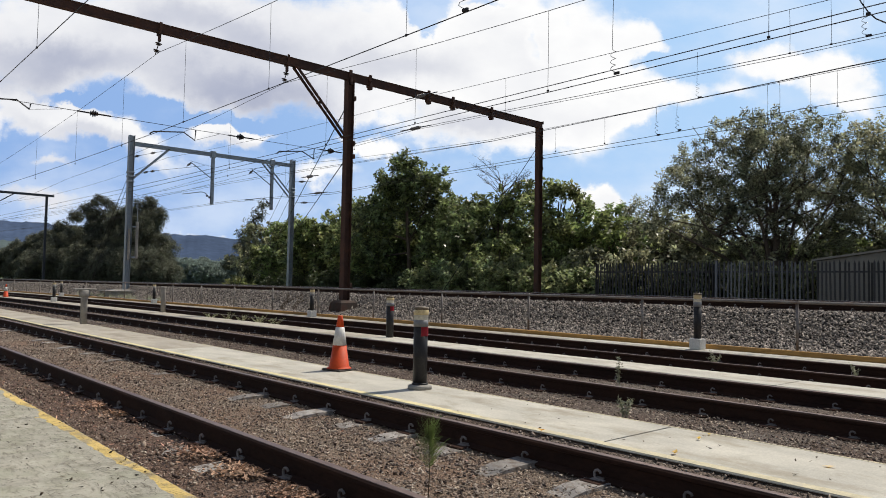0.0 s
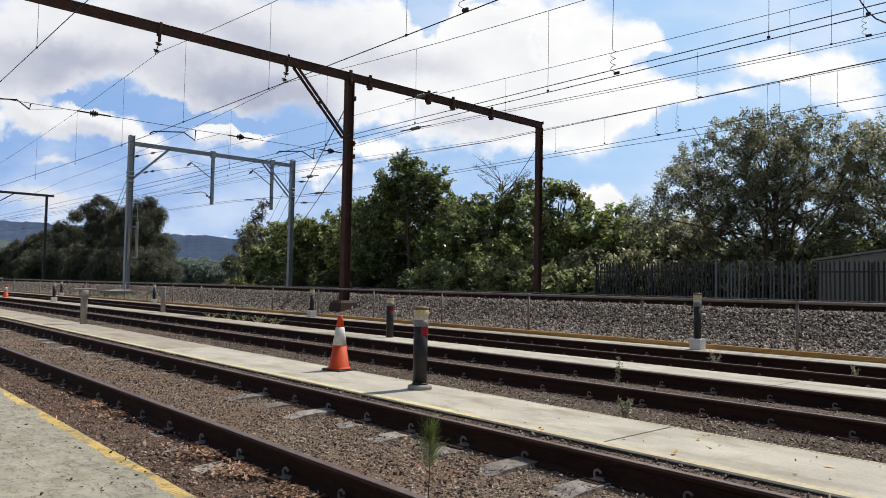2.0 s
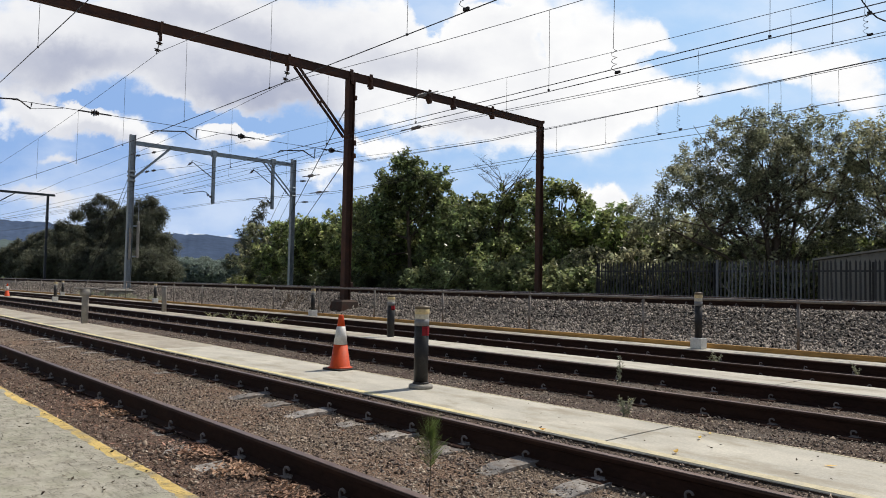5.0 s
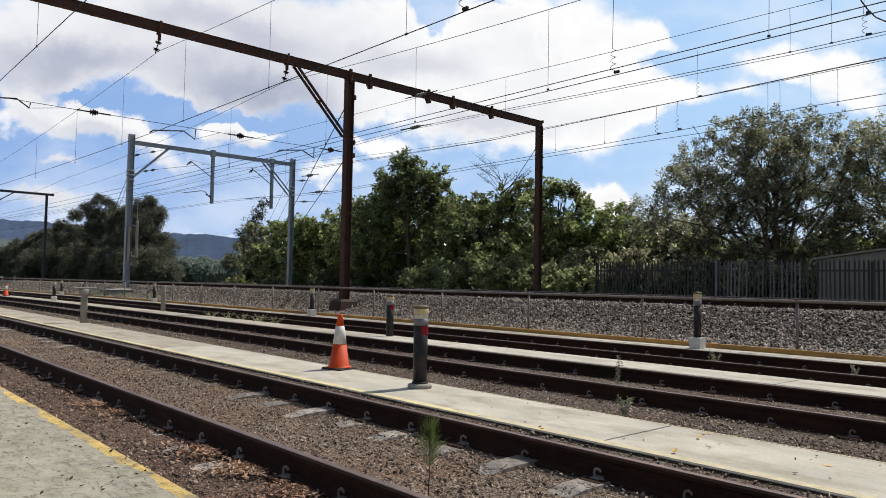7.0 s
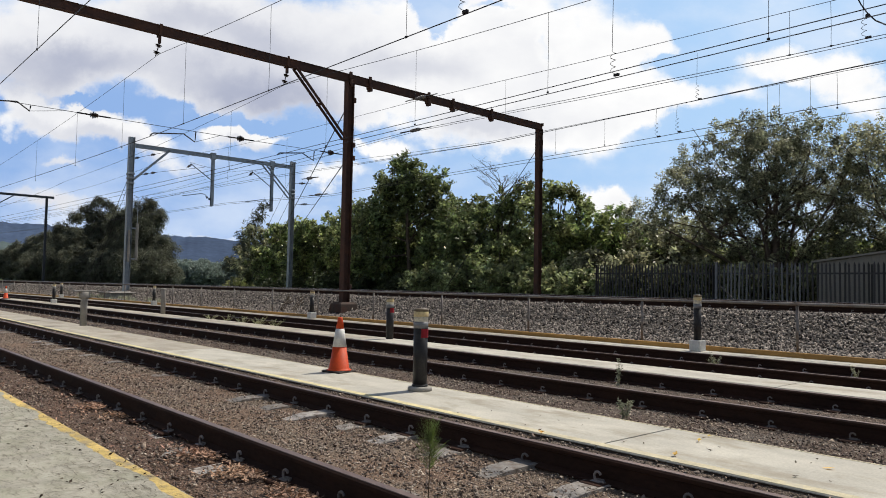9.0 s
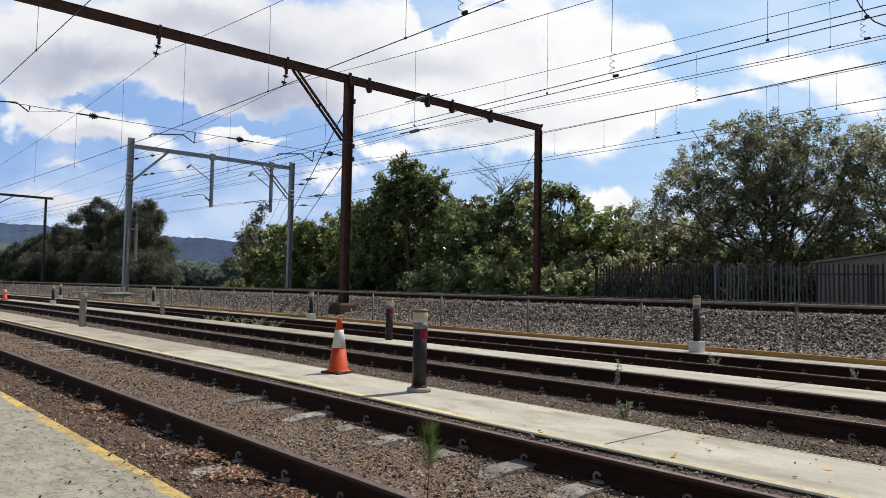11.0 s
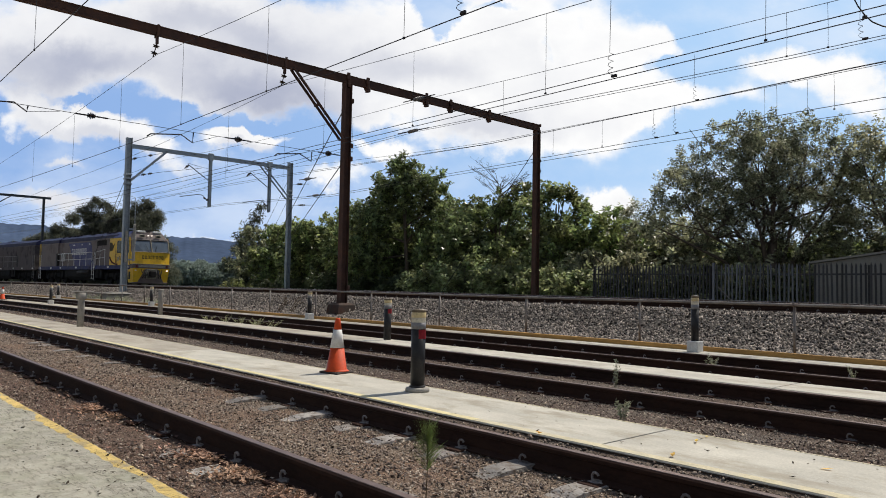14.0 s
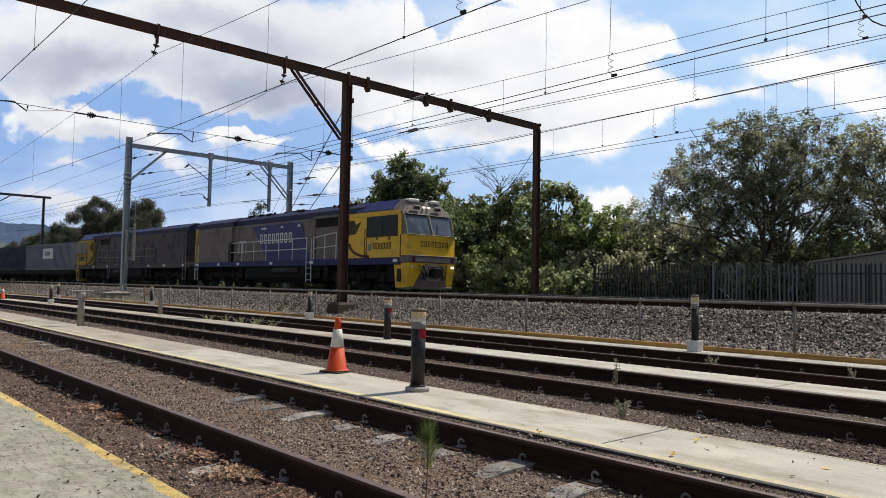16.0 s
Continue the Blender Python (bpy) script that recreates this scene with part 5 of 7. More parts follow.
    bm = loft(bmesh.new(), [[(f(-0.47), -0.45, 1.2), (f(-0.47), 0.45, 1.2), (f(-0.42), 0.45, 1.2), (f(-0.42), -0.45, 1.2)], [(f(-0.34), -1.02, 0.14), (f(-0.34), 1.02, 0.14), (f(-0.28), 1.02, 0.14), (f(-0.28), -1.02, 0.14)]])
    part("pilot_centre", bm, LOCO_GREY, pilot, "grey wedge in the pilot")
    part("coupler", boxes((f(0.3), f(-0.75), -0.17, 0.17, 0.68, 1.0), (f(-0.55), f(-0.85), -0.22, 0.22, 0.62, 1.04), bevel=0.04), LOCO_DARK, pilot, "dark knuckle coupler")
    part("coupler_frame", boxes((f(-0.38), f(-0.52), -0.36, 0.36, 1.10, 1.18), (f(-0.38), f(-0.50), -0.38, -0.30, 0.5, 1.16), (f(-0.38), f(-0.50), 0.30, 0.38, 0.5, 1.16), (f(-0.3), f(-0.50), -0.36, 0.36, 0.46, 0.54), bevel=0.01), DUSTY, pilot, "pale worn coupler frame")
    part("plough_lip", boxes((f(0.3), f(-0.36), -1.32, 1.32, 0.10, 0.20), bevel=0.02), LOCO_GREY, pilot, "grey plough lip")
    for y, w in ((-0.8, 0.34), (0.8, -0.34), (-0.55, 0.2), (0.55, -0.2)):
        part("cable_loop", tube(bmesh.new(), [(f(-0.47), y, 1.14), (f(-0.60), y + w * 0.3, 0.86), (f(-0.62), y + w * 0.7, 0.66), (f(-0.55), y + w, 0.8), (f(-0.5), y + w, 0.95)], 0.03, 6), BLACK_PAINT, pilot, "black hanging cable")
    for y in (-0.62, -0.46, 0.46, 0.62):
        part("hose", tube(bmesh.new(), [(f(-0.45), y, 1.1), (f(-0.62), y, 0.8), (f(-0.55), y * 1.1, 0.5), (f(-0.48), y * 1.2, 0.62)], 0.024, 6), LOCO_DARK, pilot)
    for s in (-1, 1):
        lamp = LAMP_ON if s > 0 else WHITE_PAINT
        part("ditch_light", smooth_bm(cyl(bmesh.new(), (f(-0.36), s * 1.2, 1.08), (f(-0.50), s * 1.2, 1.08), 0.055, n=14)), lamp, pilot, "ditch light")
        part("pilot_step", boxes((f(0.28), f(0.05), s * 1.40 - 0.025, s * 1.40 + 0.025, 0.42, 0.98)), BLACK_PAINT, pilot, "dark step opening")
    bogie(th, 6.9, (-1.8, 0, 1.8))
    bogie(th, -6.9, (-1.8, 0, 1.8))
    bm = bmesh.new()
    loft(bm, [[(x, -1.38, 1.15), (x, 1.38, 1.15), (x, 1.38, 0.6), (x, 1.1, 0.28), (x, -1.1, 0.28), (x, -1.38, 0.6)] for x in (-3.1, 3.0)])
    part("fuel_tank", bm, LOCO_DARK, th, "grimy fuel tank")
    part("underframe", boxes((-10.2, 10.0, -0.85, 0.85, 0.42, 1.22)), LOCO_DARK, th, "dark underframe")
    for s in (-1, 1):
        part("air_reservoir", smooth_bm(cyl(bmesh.new(), (-0.4, s * 1.36, 0.92), (2.1, s * 1.36, 0.92), 0.17, n=14)), TANK, th, "dusty air reservoir")
        for x0, x1, z0 in ((4.2, 4.6, 0.5), (9.3, 9.8, 0.4), (-4.6, -4.2, 0.5)):
            part("brake_gear", boxes((x0, x1, s * 1.13 - 0.2, s * 1.13 + 0.2, z0, 1.2), bevel=0.02), LOCO_DARK, th)
    for r in ((3.1, 3.9, -1.3, 1.3, 0.5, 1.2), (-3.9, -3.2, -1.3, 1.3, 0.5, 1.2), (-10.6, -10.3, -1.3, 1.3, 0.35, 1.3)):
        part("equipment_box", boxes(r, bevel=0.03), LOCO_DARK, th)
    part("rear_coupler", boxes((-11.0, -10.3, -0.17, 0.17, 0.68, 1.0), bevel=0.03), LOCO_DARK, th)
    return th


def wagon(label, paint, logo):
    """A flat wagon with one long container."""
    th = empty("container_wagon", pose(-400, 20.87, 0.82), label, "freight wagon", "train vehicles")
    part("deck", boxes((-6.2, 6.2, -0.7, 0.7, 0.5, 0.9), (-6.6, 6.6, -1.25, 1.25, 0.88, 1.10), (-6.6, 6.6, -1.3, -1.2, 0.72, 1.12), (-6.6, 6.6, 1.2, 1.3, 0.72, 1.12), bevel=0.01), LOCO_DARK, th, "dark steel wagon deck")
    bm = bmesh.new()
    prof = [(-1.20, 1.12), (1.20, 1.12), (1.20, 3.50), (-1.20, 3.50)]
    loft(bm, [[(x, y, z) for y, z in prof] for x in (-6.06, 6.06)])
    box_ = part("container", bm, paint, th, "corrugated shipping container")
    for s in (-1, 1):
        bm = bmesh.new()
        for i in range(43):
            x = -5.9 + i * 0.281
            box(bm, x - 0.07, x + 0.07, s * 1.212 - 0.014, s * 1.212 + 0.014, 1.26, 3.38)
        part("ribs", bm, paint, box_)
        part("side_rail", boxes((-6.07, 6.07, s * 1.215 - 0.02, s * 1.215 + 0.02, 3.38, 3.51), (-6.07, 6.07, s * 1.215 - 0.02, s * 1.215 + 0.02, 1.12, 1.26)), paint, box_)
        for x in (-6.0, 6.0):
            part("corner_post", boxes((x - 0.08, x + 0.08, s * 1.215 - 0.022, s * 1.215 + 0.022, 1.12, 3.51)), paint, box_)
        if logo:
            part("logo_panel", boxes((-1.3, 1.4, s * 1.24 - 0.006, s * 1.24 + 0.006, 2.15, 3.1)), WHITE_PAINT, box_, "white logo panel")
            part("logo_block", boxes((-2.3, -1.42, s * 1.24 - 0.006, s * 1.24 + 0.006, 2.25, 3.05)), LOCO_BLUE, box_, "blue logo block")
            letter_bars(box_, -0.8, 0.6, 2.45, 2.8, s * 1.25, 3, BLACK_PAINT)
    bogie(th, 4.7, (-0.9, 0.9), 0.46)
    bogie(th, -4.7, (-0.9, 0.9), 0.46)
    return th


loco_lead = locomotive("grey, blue and yellow diesel locomotive leading the train", True, LOCO_GREY, LOCO_YELLOW, WHITE_PAINT)
loco_second = locomotive("grimy grey and yellow diesel locomotive running cab last", False, LOCO_GRIME, DULL_YELLOW, GREY_RAIL)
wagons = [wagon("flat wagon with a pale grey container with a logo panel", BOX_GREY, True), wagon("flat wagon with a dark blue container", BOX_BLUE, False), wagon("flat wagon with a grey-blue container", BOX_BLUE, False),
          wagon("flat wagon with a plain grey container", BOX_GREY, False)]
# ---------- trees and bushes ----------
LEAF_DEEP = leaf_mat("deep_green_leaves", (0.19, 0.225, 0.092), 0.75, 0.48, 0.03, 0.36)
LEAF_MID = leaf_mat("mid_green_leaves", (0.25, 0.285, 0.118), 0.75, 0.6, 0.03, 0.36)
LEAF_OLIVE = leaf_mat("olive_leaves", (0.315, 0.318, 0.195), 0.7, 0.58, 0.025, 0.42)
LEAF_BRIGHT = leaf_mat("yellowish_green_leaves", (0.20, 0.245, 0.088), 0.6, 0.6, 0.03, 0.42)
LEAF_LARGE = leaf_mat("dull_olive_leaves", (0.255, 0.264, 0.168), 0.75, 0.56, 0.025, 0.42)
# leaf colour lowered to give the deep shade under the belt
LEAF_SHADE = leaf_mat("shade_darkened_leaves", (0.085, 0.105, 0.05), 0.5, 0.3, 0.03, 0.55)
LEAF_GRASSY = leaf_mat("yellow_green_leaves", (0.24, 0.265, 0.10), 0.5, 0.5)
LEAF_LIGHT = leaf_mat("pale_green_leaves", (0.27, 0.31, 0.15), 0.5, 0.5)
LEAF_CASUARINA = leaf_mat("dull_needle_leaves", (0.118, 0.124, 0.086), 0.28, 0.35, 0.02, 0.85)
# paler and greyer than real foliage: distance haze is in this leaf colour
LEAF_HAZE = leaf_mat("haze_tinted_leaves", (0.24, 0.29, 0.25), 0.1, 0.3, 0.02, 0.8)
BARK = mat("grey_brown_bark", (0.10, 0.078, 0.06), 0.9, vary=0.35, scale=6, fine=40, bump=0.6, depth=0.02, stretch=(1, 1, 0.3))


def leaves(centres, outs, per, size, slim, spread, rg, droop=0.0):
    """Rosettes of leaf blades: thin folded diamonds turned outwards and up."""
    c, o = np.repeat(centres, per, 0), np.repeat(outs, per, 0)
    n = len(c)
    d = rg.normal(0, 1, (n, 3))
    d /= np.linalg.norm(d, axis=1)[:, None]
    p = c + d * spread * rg.random((n, 1)) ** 0.5
    nm = o * 0.1 + np.array([0, 0, 0.6]) + rg.normal(0, 0.6, (n, 3))
    nm /= np.linalg.norm(nm, axis=1)[:, None]
    u = d + rg.normal(0, 0.5, (n, 3))
    u[:, 2] -= droop
    u -= nm * np.sum(u * nm, 1)[:, None]
    u /= np.linalg.norm(u, axis=1)[:, None] + 1e-6
    v = np.cross(nm, u)
    s = size * rg.uniform(0.6, 1.35, (n, 1))
    fold = nm * s * 0.2
    V = np.stack([p - u * s, p + v * s * slim + fold, p + u * s - fold * 0.5, p - v * s * slim + fold], 1).reshape(-1, 3)
    return V, np.arange(4 * n).reshape(-1, 4)


VIEW_TURN = 48.2


def tree(name, x, y, z, lobes, leaf, label, seed, dense=4.2, per=18, size=0.122, slim=0.5, spread=0.30, droop=0.0, trunk=0.16, fork=0.25, limbs=16, stems=0, hollow=None, core=0.0, category="tree", group="trees behind the line"):
    """A tree: tapered trunk, limbs, and a ragged crown. Lobes: (across, height, radius), or with depth as a fourth."""
    rg = np.random.default_rng(seed)
    th = empty(name, pose(x, y, z, 0, 0, VIEW_TURN), label, category, group)
    cs, outs, hubs = [], [], []
    for lobe in lobes:
        a, h, r = lobe[:3]
        deep = lobe[3] if len(lobe) > 3 else rg.normal(0, r * 0.45)
        hub = np.array([a, deep, h])
        hubs.append((hub, r))
        n = max(6, int(dense * 12.6 * r * r))
        d = rg.normal(0, 1, (n, 3))
        d /= np.linalg.norm(d, axis=1)[:, None]
        wob = np.array([noise.noise(Vector(q * 2.3) + Vector((seed, h, a))) for q in d])
        k = (0.78 + 0.5 * wob + rg.normal(0, 0.12, n))[:, None]
        q = hub + d * r * k * np.array([1, 1, 0.88])
        keep = q[:, 2] > 0.15
        cs.append(q[keep])
        outs.append(d[keep])
        if core:
            inner = rg.random(n) < core
            q = hub + d[inner] * r * rg.uniform(0.1, 0.6, (inner.sum(), 1))
            cs.append(q[q[:, 2] > 0.15])
            outs.append(d[inner][q[:, 2] > 0.15])
    cs, outs = np.concatenate(cs), np.concatenate(outs)
    if hollow:
        # the open heart of the crown, where the limbs show
        a, h, wide, high, share_ = hollow
        inside = ((cs[:, 0] - a) / wide) ** 2 + ((cs[:, 2] - h) / high) ** 2 < 1
        keep = ~inside | (rg.random(len(cs)) > share_)
        cs, outs = cs[keep], outs[keep]
    V, F = leaves(cs, outs, per, size, slim, spread, rg, droop)
    quick("crown", V, F, leaf, th)
    height = max(h + r for (_, _, h), r in hubs)
    bm = bmesh.new()
    lean = rg.normal(0, 0.02, 2) * height
    tube(bm, [(0, 0, -0.15), (lean[0] * 0.2, lean[1] * 0.2, height * fork), (lean[0], lean[1], height * 0.55), (lean[0] * 1.5, lean[1] * 1.5, height * 0.8)], trunk * 1.1, 8, trunk * 0.2)
    for i in range(stems):
        # main stems that fan out from the foot
        hub, r = hubs[i % len(hubs)]
        top = Vector(hub) * 0.97
        foot = Vector((0.06 * top.x, 0.06 * top.y, height * 0.07))
        p1 = foot.lerp(top, 0.35) + Vector((top.x * 0.02, 0, height * 0.05)) + Vector(rg.normal(0, 0.10, 3))
        p2 = foot.lerp(top, 0.7) + Vector(rg.normal(0, 0.16, 3))
        tube(bm, [foot, p1, p2, top], trunk * 0.5, 7, 0.02)
        for j in range(4):
            q = p1.lerp(p2 if j % 2 else top, rg.uniform(0.2, 0.9))
            e = q + Vector((rg.normal(0, 0.8), rg.normal(0, 0.8), rg.uniform(0.3, 1.2)))
            tube(bm, [q, q.lerp(e, 0.5) + Vector(rg.normal(0, 0.1, 3)), e], trunk * 0.22, 5, 0.01)
    for i in range(limbs):
        hub, r = hubs[i % len(hubs)]
        k = rg.uniform(0.15, 0.75)
        p0 = Vector((lean[0] * k, lean[1] * k, height * (fork * 0.8 + (0.7 - fork) * k)))
        p1 = Vector(hub + rg.normal(0, 0.4, 3) * r)
        if p1.z < p0.z:
            p0.z = max(0.2, p1.z - 0.5)
        mid = p0.lerp(p1, 0.5) + Vector(rg.normal(0, 0.15, 3))
        tube(bm, [p0, mid, p1], trunk * 0.5 / max(1, (p1 - p0).length / 2.2), 6, 0.012)
    smooth(part("trunk", bm, BARK, th, "grey-brown trunk and limbs"))
    return th


DENSE = "dense green broadleaf tree behind the main line"
# tallest tree of the belt, and its neighbours to both sides
tree("tree", -35.6, 29, 0.25, [(-0.2, 8.2, 1.2), (-1.5, 7.0, 1.2), (1.3, 7.2, 1.2), (2.3, 5.8, 1.2), (-0.2, 6.2, 1.9), (-2.2, 5.0, 1.5), (1.6, 4.4, 1.8), (-0.8, 3.4, 2.0), (2.8, 3.6, 1.4), (-2.6, 2.6, 1.6), (1.0, 1.8, 1.7)], LEAF_DEEP, DENSE, 21, core=0.4)
tree("tree", -28.3, 29, 0.25, [(0.7, 5.3, 1.0), (-0.9, 5.0, 1.0), (1.9, 6.0, 0.9), (0.2, 4.2, 1.6), (-1.8, 3.6, 1.4), (1.9, 3.4, 1.6), (-0.5, 2.4, 1.7), (1.4, 1.8, 1.5)], LEAF_DEEP, DENSE, 22, core=0.12)
tree("tree", -24.0, 29, 0.25, [(0.0, 5.85, 0.62, 0), (0.75, 5.75, 0.5, 0), (1.45, 5.3, 0.55, 0), (1.85, 4.9, 0.4, 0), (1.35, 4.35, 0.42, 0.2), (-0.9, 4.9, 1.0), (0.1, 3.8, 1.2), (1.2, 3.3, 1.0), (0.4, 2.6, 1.4), (-0.4, 1.9, 1.4)], LEAF_MID, DENSE, 23, dense=4.2, core=0.3)
tree("tree", -41.0, 30, 0.25, [(0.4, 6.0, 1.2), (-1.2, 5.4, 1.3), (1.6, 5.0, 1.4), (-0.2, 4.0, 1.8), (-2.0, 3.4, 1.6), (1.8, 3.0, 1.7), (0, 2.0, 1.8)], LEAF_MID, DENSE, 24, core=0.12)
tree("tree", -46.6, 30, 0.25, [(0.2, 5.0, 1.2), (-1.6, 4.4, 1.3), (1.6, 4.6, 1.2), (0, 3.2, 1.8), (-2.2, 2.6, 1.5), (2, 2.4, 1.6), (0, 1.6, 1.6)], LEAF_MID, DENSE, 25, core=0.12, size=0.15, dense=3.6)
tree("tree", -52.6, 31, 0.25, [(0.3, 5.2, 1.1), (-1.6, 4.8, 1.2), (1.6, 4.5, 1.3), (0, 3.4, 1.9), (-2.2, 2.6, 1.6), (2.2, 2.4, 1.6), (0, 1.5, 1.8)], LEAF_MID, DENSE, 26, size=0.15, dense=3.0)
tree("tree", -59.5, 32.5, 0.25, [(0, 5.4, 1.1), (-1.8, 4.9, 1.2), (1.7, 4.9, 1.2), (0, 3.6, 2.0), (-2.4, 2.8, 1.7), (2.4, 2.6, 1.7), (0, 1.5, 1.8)], LEAF_OLIVE, DENSE, 27, size=0.15, dense=2.6)
tree("tree", -32.0, 30, 0.25, [(-0.6, 5.0, 1.1), (0.8, 4.8, 1.1), (0, 3.6, 1.7), (-1.4, 2.6, 1.5), (1.4, 2.4, 1.5), (0, 1.4, 1.5)], LEAF_DEEP, DENSE, 28, core=0.4)
tree("tree", -21.2, 30.5, 0.25, [(0, 4.2, 0.9), (-1.2, 3.8, 1.1), (1.1, 3.4, 1.1), (0, 2.6, 1.6), (-1.4, 1.8, 1.4), (1.6, 1.8, 1.4)], LEAF_BRIGHT, DENSE, 29, dense=3.4)
tree("tree", -18.4, 30.5, 0.25, [(0, 3.6, 0.9), (-1.0, 3.0, 1.1), (1.2, 3.2, 1.1), (0, 2.0, 1.5), (1.6, 1.6, 1.4)], LEAF_OLIVE, DENSE, 30, dense=2.7)
for i, (x, y, h) in enumerate([(-38.5, 32.5, 5.4), (-44, 33, 4.8), (-29, 33, 5.0), (-25, 33, 4.0), (-21, 34, 3.6), (-17, 35, 3.1), (-13.5, 35.5, 3.2), (-10, 36.5, 3.7), (-6.5, 37, 3.9), (-50, 34, 4.4), (-3, 37, 4.0)]):
    tree("tree", x, y, 0.2, [(-1.6, h * 0.62, 1.6), (0.2, h * 0.72, 1.5), (1.7, h * 0.6, 1.6), (-0.8, h * 0.34, 1.9), (1.2, h * 0.3, 1.9)], LEAF_MID, "shaded green tree at the back of the belt", 40 + i, core=0.4, dense=3.4, per=15, size=0.17)
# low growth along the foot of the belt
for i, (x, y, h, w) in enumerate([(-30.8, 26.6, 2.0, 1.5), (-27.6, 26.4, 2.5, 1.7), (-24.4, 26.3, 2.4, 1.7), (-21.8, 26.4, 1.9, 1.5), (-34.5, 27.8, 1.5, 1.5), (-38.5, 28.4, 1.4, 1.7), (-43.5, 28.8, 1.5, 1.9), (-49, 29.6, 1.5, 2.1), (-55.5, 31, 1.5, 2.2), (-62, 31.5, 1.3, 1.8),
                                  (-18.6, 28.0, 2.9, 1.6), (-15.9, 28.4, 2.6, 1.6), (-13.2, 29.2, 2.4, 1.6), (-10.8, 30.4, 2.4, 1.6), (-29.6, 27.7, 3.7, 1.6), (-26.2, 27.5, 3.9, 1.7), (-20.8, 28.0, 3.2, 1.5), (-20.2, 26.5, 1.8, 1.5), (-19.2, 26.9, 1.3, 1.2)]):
    # bushes 4 to 9 carry the belt's shade in their leaf colour
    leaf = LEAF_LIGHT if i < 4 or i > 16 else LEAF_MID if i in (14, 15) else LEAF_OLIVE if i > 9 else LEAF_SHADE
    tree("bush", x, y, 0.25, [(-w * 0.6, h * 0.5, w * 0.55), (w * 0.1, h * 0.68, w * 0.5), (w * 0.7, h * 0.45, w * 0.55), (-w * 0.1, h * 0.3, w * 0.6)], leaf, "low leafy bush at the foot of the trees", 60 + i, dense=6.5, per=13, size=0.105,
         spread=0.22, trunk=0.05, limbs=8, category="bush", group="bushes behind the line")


tree("bush", -55.2, 27.0, 0.25, [(-0.7, 0.5, 0.5), (0.0, 0.75, 0.5), (0.8, 0.45, 0.5), (0.2, 0.3, 0.6)], LEAF_GRASSY, "sunlit yellow-green bush beside the far line", 97, dense=6.0, per=14, size=0.10, slim=0.25, spread=0.22, trunk=0.04, limbs=5, category="bush", group="bushes behind the line")


def bare_tree(x, y, h, seed):
    rg = np.random.default_rng(seed)
    th = empty("bare_tree", pose(x, y, 0.25), "leafless grey tree standing above the belt", "tree", "trees behind the line")
    bm = bmesh.new()
    tube(bm, [(0, 0, -0.1), (0.1, 0, h * 0.5), (0, 0.1, h * 0.8)], 0.07, 7, 0.025)
    for i in range(22):
        a, k = rg.uniform(0, 6.283), rg.uniform(0.68, 0.8)
        p = Vector((0, 0, h * k))
        q = p + Vector((math.cos(a) * rg.uniform(0.7, 1.9), math.sin(a) * rg.uniform(0.7, 1.9), h * rg.uniform(0.05, 0.16)))
        q.z = min(q.z, h * rg.uniform(0.95, 1))
        m = p.lerp(q, 0.5) + Vector((0, 0, 0.12)) + Vector(rg.normal(0, 0.08, 3))
        tube(bm, [p, m, q], 0.018, 5, 0.007)
        for j in range(11):
            s = m.lerp(q, rg.uniform(0.1, 1.1))
            e = s + Vector((rg.normal(0, 0.2), rg.normal(0, 0.2), rg.uniform(0.02, 0.25)))
            tube(bm, [s, e], 0.007, 4, 0.004)
            tube(bm, [e, e + Vector((rg.normal(0, 0.1), rg.normal(0, 0.1), rg.uniform(0.0, 0.12)))], 0.005, 4, 0.004)
    part("trunk", bm, BARK, th)


bare_tree(-27.6, 28.9, 8.25, 3)
# the wide tree by the palisade fence and its neighbours
tree("large_tree", -13.7, 31.5, 0.25, [(-1.5, 7.6, 1.3), (0.1, 7.7, 1.2), (1.7, 7.6, 1.3), (-3.1, 6.3, 1.3), (3.0, 6.7, 1.2), (-0.6, 6.4, 1.7), (1.4, 6.2, 1.7), (-4.2, 5.1, 1.2), (-2.4, 4.8, 1.6), (3.6, 5.2, 1.4), (-5.4, 3.9, 1.0), (0, 4.8, 1.9), (2.2, 4.5, 1.8),
                                          (-1.6, 3.2, 1.7), (0.9, 3.1, 1.8), (3.2, 3.2, 1.6)], LEAF_LARGE, "wide olive-green tree with visible dark limbs", 7, dense=4.0, per=48, size=0.064, slim=0.42, spread=0.25, trunk=0.20, fork=0.12, limbs=14, stems=13, hollow=(0.6, 3.7, 1.8, 1.2, 0.3))
tree("large_tree", -17.6, 32.5, 0.25, [(0.4, 4.5, 0.9), (-0.8, 4.0, 1.0), (-1.3, 2.9, 1.2), (0.2, 1.7, 1.1), (1.5, 1.6, 1.0)], LEAF_OLIVE, "olive-green tree beside the wide one", 8, dense=3.4, per=24, size=0.08, trunk=0.14)
tree("large_tree", -9.4, 34, 0.25, [(-2.0, 6.7, 1.1), (-0.8, 7.4, 1.2), (0.4, 6.4, 1.3), (-1.0, 5.6, 1.4), (1.7, 6.2, 1.3), (-0.4, 4.4, 1.8), (1.8, 4.4, 1.8), (0.4, 3.0, 1.8), (3.2, 5.2, 1.5)], LEAF_OLIVE, "olive-green tree rising behind the shed", 9, dense=2.7, per=25, size=0.078, trunk=0.18, limbs=12, stems=8, hollow=(0.4, 4.0, 2.0, 1.1, 0.5))
